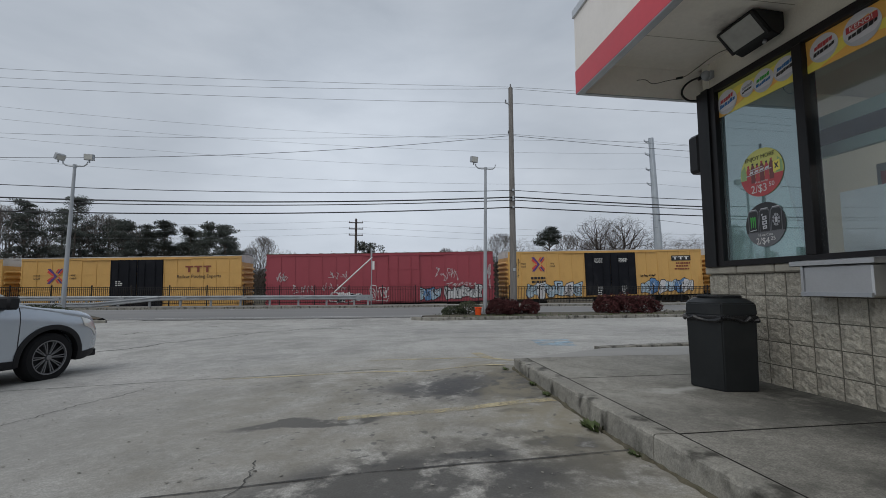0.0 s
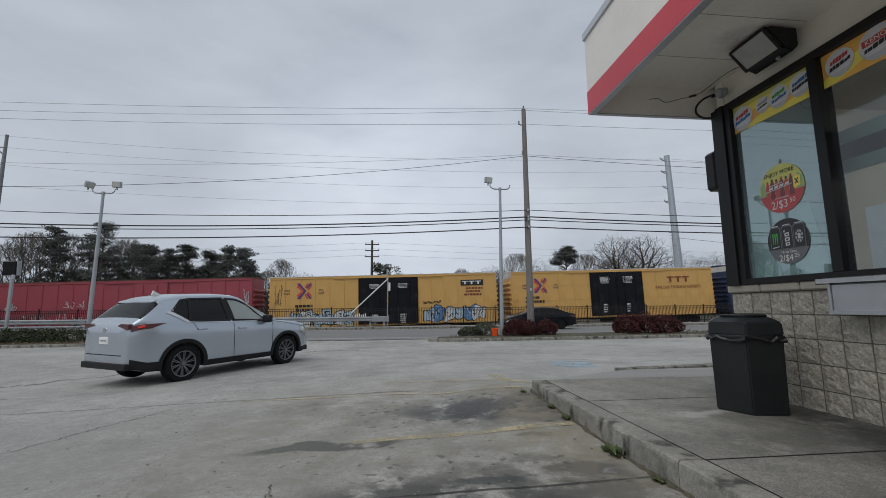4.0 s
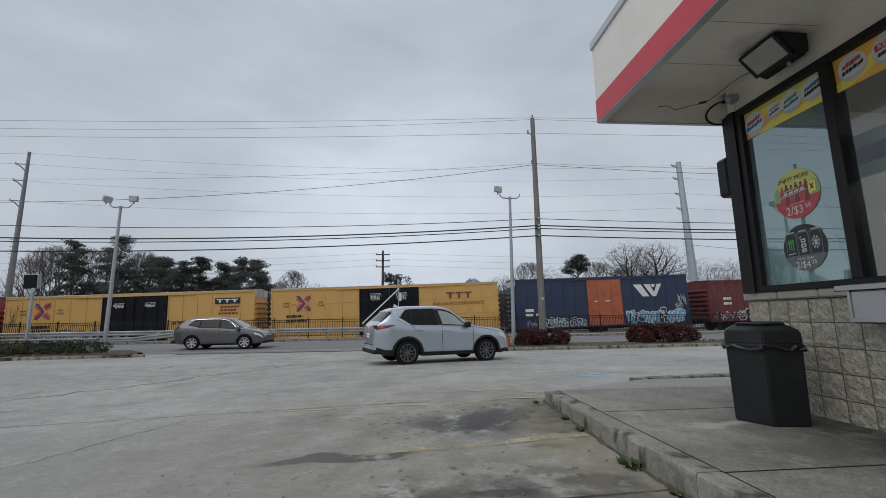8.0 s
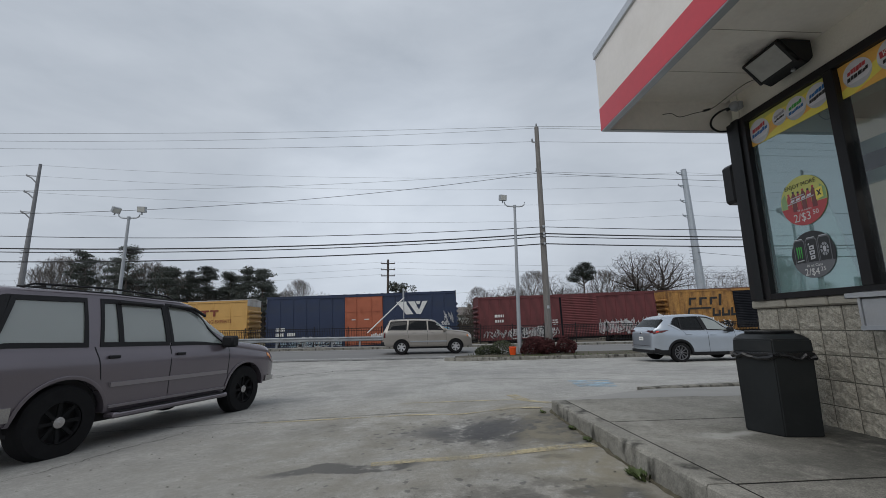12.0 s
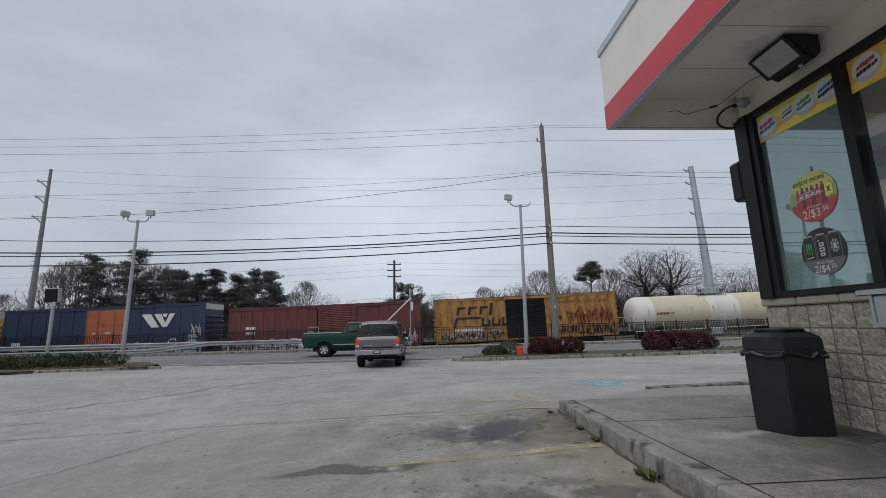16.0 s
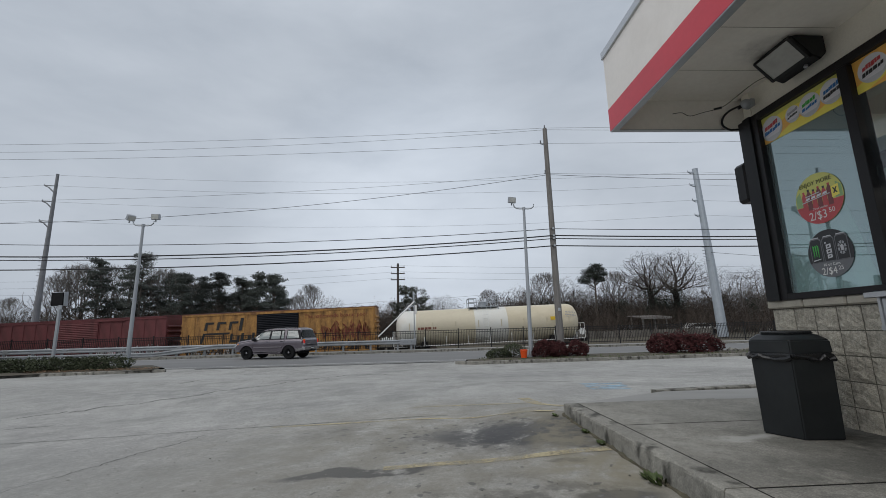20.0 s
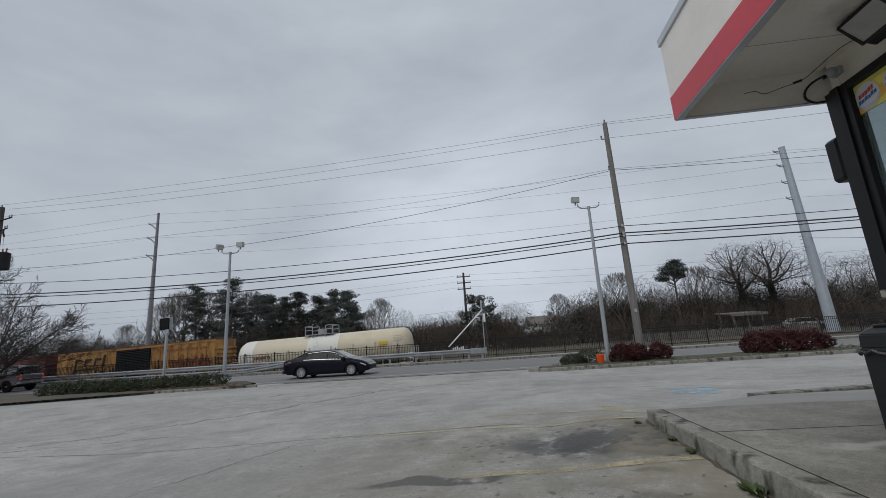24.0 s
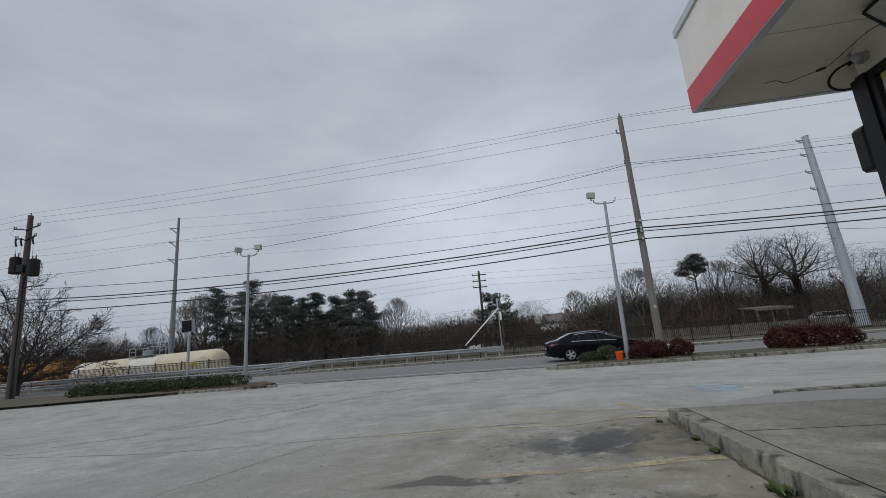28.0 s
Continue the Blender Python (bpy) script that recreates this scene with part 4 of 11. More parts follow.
def make_shop_fittings():
    col = {k: mat("print_" + k, c, 0.35, var=0.06, scale=8, bump=0) for k, c in {
        "yellow": (0.92, 0.78, 0.14), "orange": (0.92, 0.52, 0.12), "white": (0.80, 0.80, 0.78), "red": (0.52, 0.075, 0.080), "lime": (0.66, 0.65, 0.17),
        "blue": (0.03, 0.16, 0.42), "green": (0.06, 0.40, 0.07), "black": (0.028, 0.029, 0.031), "cola": (0.20, 0.055, 0.055), "pewter": (0.15, 0.155, 0.165), "leafy": (0.30, 0.46, 0.20), "teal": (0.50, 0.68, 0.66), "grey": (0.35, 0.36, 0.38), "silver": (0.55, 0.56, 0.58), "ball": (0.70, 0.70, 0.72)}.items()}

    def plate(name, parent, pts, m, h, material):
        return part(name, prism(bmesh.new(), pts, 0.0, h, axis="z"), material, parent, m=m)

    # lottery banners over the panes: a yellow strip with pale balls
    for n, (ya, yb) in enumerate(((3.86, 3.02), (2.93, 2.10), (2.02, 1.19), (1.11, 0.28))):
        w = ya - yb
        tone0 = "yellow" if n % 2 == 0 else "orange"
        ban = thing("window_banner", on_glass(ya, 2.772), "yellow lottery banner with pale balls on the window" if n % 2 == 0 else "orange lottery banner with pale balls on the window", "banner", "window banners")
        plate("backing", ban, [(0, 0), (w, 0), (w, 0.272), (0, 0.272)], pose(0, 0, 0), 0.001, col[tone0])
        plate("band", ban, [(0, 0), (w * 0.1, 0), (w * 0.45, 0.10), (w * 0.7, 0.05), (w, 0.12), (w, 0.17), (w * 0.66, 0.13), (w * 0.4, 0.19), (0, 0.06)], pose(0, 0, 0.0025), 0.001, col["orange" if n % 2 == 0 else "yellow"])
        plate("top_band", ban, [(0, 0.20), (w * 0.3, 0.235), (w * 0.6, 0.215), (w, 0.25), (w, 0.272), (0, 0.272)], pose(0, 0, 0.0025), 0.001, col["lime" if n % 2 == 0 else "orange"])
        kinds = ((0.13, 0.125, 0.122, "red"), (0.42, 0.150, 0.078, "grey"), (0.63, 0.145, 0.105, "green"), (0.88, 0.150, 0.105, "blue")) if n % 2 == 0 else ((0.17, 0.150, 0.110, "red"), (0.50, 0.150, 0.128, "orange"), (0.84, 0.140, 0.120, "red"))
        for k, (fx, cy, r, tone) in enumerate(kinds):
            cx = w * fx
            ball = plate("ball", ban, [(min(w, max(0.0, cx + r * math.cos(a * math.pi / 16))), cy + r * math.sin(a * math.pi / 16)) for a in range(32)], pose(0, 0, 0.005 + 0.0006 * k), 0.001, col["ball"])
            shade_ = [(min(w, max(0, cx + r * math.cos(a))), cy + r * math.sin(a)) for a in [math.pi * (1.05 + 0.9 * j / 12) for j in range(13)]]
            plate("ball_print", ball, shade_ + [(min(w, cx + r * 0.6), cy - r * 0.55), (max(0, cx - r * 0.6), cy - r * 0.62)], pose(0, 0, 0.0015), 0.0006, col["silver"])
            rnd = random.Random(40 * n + k)
            for j, (oz, hh, ww) in enumerate(((0.14, 0.34, 0.66), (-0.26, 0.28, 0.74))):
                x, lean = cx - r * ww, 0.05 * r
                while x < cx + r * ww - 0.012:
                    q = r * rnd.uniform(0.16, 0.34)
                    lift = (x - cx) * 0.20 + r * rnd.uniform(-0.03, 0.03)
                    top = r * (oz + hh * rnd.uniform(0.75, 1.1))
                    if 0.003 < x < w - q - 0.01:
                        plate("letter_bar", ball, [(x, cy + r * oz + lift), (x + q * 0.86, cy + r * oz + lift + q * 0.15), (x + q * 0.86 + lean, cy + top + lift + q * 0.15), (x + lean, cy + top + lift)], pose(0, 0, 0.003), 0.0006, col[tone if j == 0 else ("blue" if tone in ("red", "green") and n % 2 == 0 else "black")])
                    x += q
            if n % 2 and k == 1:
                plate("ball_plaque", ball, [(cx - r * 0.8, cy - r * 0.02), (cx + r * 0.85, cy + r * 0.10), (cx + r * 0.85, cy + r * 0.50), (cx - r * 0.8, cy + r * 0.38)], pose(0, 0, 0.005), 0.0006, col["red"])
                words("KENO!", r * 0.42, col["white"], ball, pose(cx, cy + r * 0.24, 0.0065, 0, 0, 4), depth=0.0003)
    # round offer stickers
    def roundel(cy, cz, r):
        return [(r * math.cos(a * math.pi / 20), r * math.sin(a * math.pi / 20)) for a in range(40)]

    s1 = thing("drink_sticker", on_glass(3.42, 2.075), "round yellow and red soft drink offer sticker on the window", "sticker")
    r = 0.225
    plate("disc", s1, roundel(0, 0, r), pose(0, 0, 0), 0.002, col["lime"])
    plate("lower_half", s1, [(r * math.cos(a), r * math.sin(a)) for a in [math.pi * (1.06 + 0.88 * k / 16) for k in range(17)]], pose(0, 0, 0.002), 0.001, col["red"])
    for sx in (-1, 1):
        plate("side_tint", s1, [(sx * 0.218, -0.04), (sx * 0.215, 0.06), (sx * 0.17, 0.10), (sx * 0.15, -0.04)][::sx], pose(0, 0, 0.0022), 0.0006, col["leafy"])
    for k in range(6):
        x = -0.155 + 0.048 * k
        tall = 0.075 + 0.012 * (k % 2)
        bottle = plate("bottle", s1, [(x, -0.085), (x + 0.044, -0.085), (x + 0.044, tall - 0.03), (x + 0.030, tall), (x + 0.014, tall), (x, tall - 0.03)], pose(0, 0, 0.003), 0.001, col["cola" if k % 2 else "red"])
        plate("cap", bottle, [(x + 0.012, tall), (x + 0.032, tall), (x + 0.032, tall + 0.018), (x + 0.012, tall + 0.018)], pose(0, 0, 0.0), 0.001, col["black" if k in (1, 2, 4) else "red"])
    plate("brand_bar", s1, [(-0.16, -0.012), (0.11, 0.012), (0.11, 0.020), (-0.16, -0.004)], pose(0, 0, 0.0045), 0.001, col["silver"])
    plate("brand_bar", s1, [(-0.12, 0.036), (0.02, 0.048), (0.02, 0.056), (-0.12, 0.044)], pose(0, 0, 0.0045), 0.001, col["silver"])
    for k in range(4):
        x = -0.125 + 0.055 * k
        plate("brand_mark", s1, [(x, 0.006 + 0.004 * k), (x + 0.042, 0.010 + 0.004 * k), (x + 0.048, 0.030 + 0.004 * k), (x + 0.012, 0.026 + 0.004 * k)], pose(0, 0, 0.0045), 0.001, col["ball"])
    tag = plate("tag", s1, [(0.125, -0.03), (0.192, -0.02), (0.192, 0.075), (0.125, 0.062)], pose(0, 0, 0.0045), 0.001, col["yellow"])
    plate("tag_mark", tag, [(0.140, 0.0), (0.152, 0.0), (0.180, 0.05), (0.168, 0.05)], pose(0, 0, 0.0015), 0.0006, col["black"])
    plate("tag_mark", tag, [(0.168, 0.0), (0.180, 0.0), (0.150, 0.05), (0.138, 0.05)], pose(0, 0, 0.0021), 0.0006, col["black"])
    words("ENJOY MORE", 0.055, M["text_black"], s1, pose(-0.01, 0.145, 0.004), depth=0.0005, sx=0.95)
    words("24 oz bottles", 0.026, M["text_white"], s1, pose(0.0, -0.085, 0.004), depth=0.0005)
    words("2/$3", 0.105, M["text_white"], s1, pose(-0.03, -0.150, 0.004), depth=0.0005, sx=0.9)
    words("50", 0.06, M["text_white"], s1, pose(0.10, -0.130, 0.004), depth=0.0005)
    s2 = thing("can_sticker", on_glass(3.415, 1.585), "round black energy drink offer sticker on the window", "sticker")
    r = 0.205
    plate("disc", s2, roundel(0, 0, r), pose(0, 0, 0), 0.002, col["black"])
    plate("price_band", s2, [(r * math.cos(q), r * math.sin(q)) for q in [math.pi * (1.11 + 0.78 * k / 16) for k in range(17)]], pose(0, 0, 0.002), 0.0008, col["pewter"])
    for k in range(3):
        x = -0.172 + 0.117 * k
        can = plate("can", s2, [(x, -0.068), (x + 0.110, -0.068), (x + 0.110, 0.125), (x + 0.094, 0.145), (x + 0.016, 0.145), (x, 0.125)], pose(0, 0, 0.003), 0.001, col["pewter"])
        plate("can_lid", can, [(x + 0.016, 0.145), (x + 0.094, 0.145), (x + 0.088, 0.153), (x + 0.022, 0.153)], pose(0, 0, 0.0), 0.001, col["silver"])
        plate("can_body", can, [(x + 0.007, -0.064), (x + 0.103, -0.064), (x + 0.103, 0.118), (x + 0.088, 0.134), (x + 0.022, 0.134), (x + 0.007, 0.118)], pose(0, 0, 0.0015), 0.0006, col["black"])
        if k == 0:
            for j in range(3):
                q = x + 0.026 + 0.021 * j
                plate("claw_mark", can, [(q + 0.004, -0.030 + 0.012 * (j % 2)), (q + 0.010, -0.012), (q + 0.013, 0.078), (q - 0.002, 0.088), (q + 0.002, 0.02)], pose(0, 0, 0.0028), 0.0006, col["green"])
            plate("can_mark", can, [(x + 0.018, -0.052), (x + 0.088, -0.044), (x + 0.088, -0.036), (x + 0.018, -0.043)], pose(0, 0, 0.0028), 0.0006, col["silver"])
        elif k == 1:
            for j, (z0, z1, x0, x1) in enumerate(((-0.045, -0.012, 0.035, 0.078), (-0.004, 0.032, 0.032, 0.080), (0.040, 0.076, 0.034, 0.078), (0.082, 0.098, 0.026, 0.040))):
                plate("can_mark", can, [(x + x0, z0), (x + x1, z0 + 0.006), (x + x1, z1 + 0.004), (x + x0, z1)], pose(0, 0, 0.0028), 0.0006, col["silver"])
                if j < 3:
                    plate("can_mark", can, [(x + x0 + 0.014, z0 + 0.012), (x + x1 - 0.012, z0 + 0.015), (x + x1 - 0.012, z1 - 0.008), (x + x0 + 0.014, z1 - 0.011)], pose(0, 0, 0.0040), 0.0005, col["black"])
        else:
            for j in range(8):
                q0, q1 = j * 0.785, j * 0.785 + 0.55
                plate("can_mark", can, [(x + 0.055 + u * math.cos(q), 0.030 + 1.55 * u * math.sin(q)) for u, q in ((0.022, q0), (0.038, q0), (0.038, q1), (0.022, q1))], pose(0, 0, 0.0028), 0.0006, col["grey"])
            plate("can_mark", can, [(x + 0.045, 0.005), (x + 0.066, 0.005), (x + 0.070, 0.045), (x + 0.055, 0.058), (x + 0.041, 0.045)], pose(0, 0, 0.0028), 0.0006, col["silver"])
    words("16 oz Cans", 0.034, M["text_white"], s2, pose(0.0, -0.095, 0.004), depth=0.0005)
    words("2/$4", 0.085, M["text_white"], s2, pose(-0.03, -0.152, 0.004), depth=0.0005, sx=0.9)
    words("25", 0.05, M["text_white"], s2, pose(0.075, -0.135, 0.004), depth=0.0005)
    # floodlight under the canopy
    fl = thing("wall_floodlight", pose(WX, 3.30, 3.24), "black wall floodlight with pale lens under the canopy", "floodlight")
    outline = [(0.0, 0.19), (-0.25, 0.195), (-0.30, 0.178), (-0.135, -0.002), (-0.06, -0.03), (0.0, 0.03)]
    hb = prism(bmesh.new(), outline, -0.215, 0.18)
    bmesh.ops.bevel(hb, geom=list(hb.edges), offset=0.008, segments=2, affect="EDGES")
    part("housing", hb, M["black"], fl, smooth=40)
    part("lens", prism(bmesh.new(), [(-0.298, 0.165), (-0.148, 0.004), (-0.160, -0.006), (-0.311, 0.156)], -0.185, 0.155), M["flood_glass"], fl, "milky glass lens")
    for y0, y1 in ((-0.21, -0.185), (0.155, 0.18)):
        part("lens_frame", prism(bmesh.new(), [(-0.295, 0.178), (-0.136, 0.0), (-0.166, -0.014), (-0.318, 0.160)], y0, y1), M["black"], fl)
    part("lens_frame", prism(bmesh.new(), [(-0.136, -0.002), (-0.150, 0.014), (-0.174, 0.002), (-0.158, -0.018)], -0.21, 0.18), M["black"], fl)
    part("lens_frame", prism(bmesh.new(), [(-0.285, 0.182), (-0.300, 0.160), (-0.322, 0.158), (-0.312, 0.186)], -0.21, 0.18), M["black"], fl)
    part("bolt", T((-0.09, -0.10, -0.02), (-0.10, -0.10, -0.04), 0.016, seg=8), M["galv"], fl)
    part("conduit", T((-0.05, 0.1, 0.18), (-0.05, 0.1, 0.22), 0.03, seg=10), M["black"], fl)
    # cctv camera and its cable
    cc = thing("security_camera", pose(WX - 0.07, 3.93, 3.265), "small grey dome security camera on the wall", "camera")
    part("mount", B(0.02, 0.07, -0.05, 0.05, -0.04, 0.04, bev=0.008), M["pole_paint"], cc)
    bm = bmesh.new()
    bmesh.ops.create_uvsphere(bm, u_segments=14, v_segments=10, radius=0.05)
    part("dome", bm, M["pole_paint"], cc, smooth=60)
    part("lens", T((-0.03, 0.02, -0.015), (-0.06, 0.035, -0.03), 0.018, seg=10), M["black"], cc)
    cab = thing("camera_cable", pose(0, 0, 0), "black looped cable from the wall camera", "cable")
    pts = [(WX - 0.09, 3.98, 3.27), (WX - 0.13, 4.08, 3.27), (WX - 0.17, 4.14, 3.22), (WX - 0.165, 4.17, 3.15), (WX - 0.10, 4.16, 3.09), (WX - 0.02, 4.12, 3.07), (WX + 0.02, 4.11, 3.06)]
    part("cable", sweep(bmesh.new(), eased(pts), 0.011, 8), M["black"], cab, smooth=60)
    loose = thing("loose_wire", pose(0, 0, 0), "thin loose wire hanging under the soffit", "wire")
    pts = [(WX - 0.20, 3.47, 3.29), (WX - 0.28, 3.50, 3.262), (WX - 0.37, 3.535, 3.205), (WX - 0.46, 3.59, 3.135), (WX - 0.55, 3.66, 3.075), (WX - 0.66, 3.75, 3.075), (WX - 0.78, 3.80, 3.06), (WX - 0.86, 3.80, 3.095), (WX - 0.93, 3.84, 3.105)]
    part("wire", sweep(bmesh.new(), eased(pts), 0.0032, 6), M["black"], loose)
    part("connector", T((WX - 0.55, 3.66, 3.075), (WX - 0.60, 3.70, 3.076), 0.011), M["black"], loose)
    # dark box on the corner, deal drawer under the second pane
    bx = thing("sign_box", pose(3.49, 4.22, 2.48), "dark rounded sign box on the corner post", "sign")
    part("case", B(-0.075, 0.085, -0.12, 0.05, -0.215, 0.215, bev=0.03), M["bronze"], bx)
    part("bracket", B(0.0, 0.05, -0.2, -0.12, -0.05, 0.05), M["bronze"], bx)
    dr = thing("deal_drawer", pose(WX, 2.72, 1.08), "stainless deal drawer set in the block wall", "drawer")
    part("hood", prism(bmesh.new(), [(-0.03, 0.15), (-0.20, 0.135), (-0.20, 0.10), (-0.03, 0.10)], -0.30, 0.30), M["alum"], dr)
    part("box", B(-0.165, 0.0, -0.26, 0.22, -0.13, 0.095, bev=0.01), M["alum"], dr)
    part("box_side", B(-0.17, 0.0, 0.22, 0.24, -0.14, 0.10), M["alum"], dr)
    part("front_lip", B(-0.185, -0.165, -0.26, 0.235, -0.135, -0.105), M["galv"], dr)
    part("flap", prism(bmesh.new(), [(0.0, 0.15), (-0.03, 0.15), (-0.03, 0.10)], 0.30, 0.46), M["alum"], dr)
    # inside, dimly seen
    inn = thing("shop_floor", pose(0, 0, 0), "pale shop floor behind the window", "floor", "", "structure")
    part("floor", B(WX + 0.2, 10.9, -6.2, WY - 0.1, 0.0, 0.16), mat("shop_floor", (0.4, 0.38, 0.34), 0.4, var=0.1), inn)
    part("ceiling", B(WX + 0.2, 10.9, -6.2, WY - 0.1, 3.2, 3.25), mat("shop_ceiling", (0.6, 0.6, 0.58), 0.8, var=0.05), inn)
    # Ceiling lights are added unseen to brighten the room behind the glass.
    lamp = mat("shop_tube", (1.0, 0.97, 0.9), 0.5, bump=0, emit=13.0)
    for y in (2.2, 0.2, -2.0):
        cl = thing("ceiling_light", pose(6.6, y, 3.17), "lit fluorescent ceiling light in the shop", "ceiling light", "ceiling lights")
        part("diffuser", B(-0.6, 0.6, -0.08, 0.08, -0.01, 0.02), lamp, cl)
    bl = thing("window_film", pose(WX + 0.035, 2.98, 1.28), "pale blue-grey film over the inside of the corner pane", "film")
    part("film", B(0.0, 0.006, 0.0, 0.88, 0.0, 1.77), mat("film_blue", (0.33, 0.46, 0.50), 0.6, var=0.12, scale=1.2), bl)
    pb = thing("poster_board", pose(WX + 0.024, 3.05, 1.28), "pale teal poster board leaning inside the window", "board")
    part("board", prism(bmesh.new(), [(0.02, 0.0), (0.76, 0.0), (0.76, 0.80), (0.20, 0.86)], 0.0, 0.008, axis="x"), col["teal"], pb)
    wb = thing("counter_panel", pose(WX + 0.07, 1.95, 1.28), "white panel behind the counter window", "panel")
    part("panel", B(0, 0.012, -1.0, 0.86, 0.0, 0.47), col["white"], wb)
    part("panel_fold", B(-0.006, 0.0, -0.2, -0.19, 0.0, 0.62), col["grey"], wb)
    sg = thing("tobacco_sign", pose(WX + 0.30, 2.80, 2.13), "pale green hanging sign with plain bars", "sign")
    part("sign", B(0, 0.05, -0.42, 0.42, 0.0, 0.36), mat("sign_green", (0.42, 0.55, 0.45), 0.5, var=0.05), sg)
    part("bar", B(-0.006, 0, -0.33, 0.33, 0.10, 0.24), M["text_black"], sg)
    sh = thing("display_rack", pose(WX + 1.0, 2.3, 1.5), "dim rack of packets behind the counter", "rack")
    rnd = random.Random(8)
    part("back", B(0.12, 0.16, -1.2, 1.0, -0.4, 0.66), col["grey"], sh)
    for j in range(3):
        part("shelf", B(-0.05, 0.12, -1.2, 1.0, -0.3 + 0.3 * j, -0.28 + 0.3 * j), col["silver"], sh)
        for k in range(14):
            y = -1.15 + 0.15 * k
            pk = part("packet", B(0.0, 0.08, y, y + rnd.uniform(0.06, 0.13), -0.28 + 0.3 * j, -0.28 + 0.3 * j + rnd.uniform(0.12, 0.24)), col[rnd.choice(["red", "white", "blue", "silver", "black", "green", "grey"])], sh)


def make_bin():
    can = thing("litter_bin", pose(2.985, 3.45, 0.15, 0, 0, 22), "black hexagonal plastic litter bin with a bin bag rim", "litter bin")
    def hexa(r, z, k=1.0):
        return [(r * math.cos(math.radians(60 * i + 30)), r * k * math.sin(math.radians(60 * i + 30)), z) for i in range(6)]
    def loft(name, rings, m, label=""):
        bm = bmesh.new()
        vs = [[bm.verts.new(p) for p in ring] for ring in rings]
        for a, b in zip(vs, vs[1:]):
            for i in range(6):
                bm.faces.new((a[i], a[(i + 1) % 6], b[(i + 1) % 6], b[i]))
        bm.faces.new(vs[0][::-1])
        bm.faces.new(vs[-1])
        bmesh.ops.bevel(bm, geom=list(bm.edges), offset=0.008, segments=2, affect="EDGES")
        return part(name, bm, m, can, label, smooth=40)
    loft("body", [hexa(0.280, 0.0), hexa(0.292, 0.60)], M["bin"])
    loft("bag_rim", [hexa(0.292, 0.575), hexa(0.305, 0.60), hexa(0.298, 0.63)], M["bag"], "crumpled black bin bag rim")
    rnd = random.Random(2)
    bm = bmesh.new()
    for i in range(6):
        a, b = Vector(hexa(0.302, 0.6)[i]), Vector(hexa(0.302, 0.6)[(i + 1) % 6])
        pts = []
        for k in range(9):
            p = a.lerp(b, k / 8) * rnd.uniform(0.99, 1.03)
            p.z = 0.60 + rnd.uniform(-0.03, 0.012)
            pts.append(p)
        sweep(bm, pts, [rnd.uniform(0.010, 0.022) for _ in pts], 6)
    part("bag_fold", bm, M["bag"], can)
    loft("lid", [hexa(0.300, 0.625), hexa(0.292, 0.725), hexa(0.215, 0.768)], M["bin"], "dark hexagonal lid")
    loft("lid_ring", [hexa(0.20, 0.772), hexa(0.195, 0.79)], M["black"])


make_ground()
make_markings()
make_islands()
make_walkway()
make_shop()
make_shop_fittings()
make_bin()


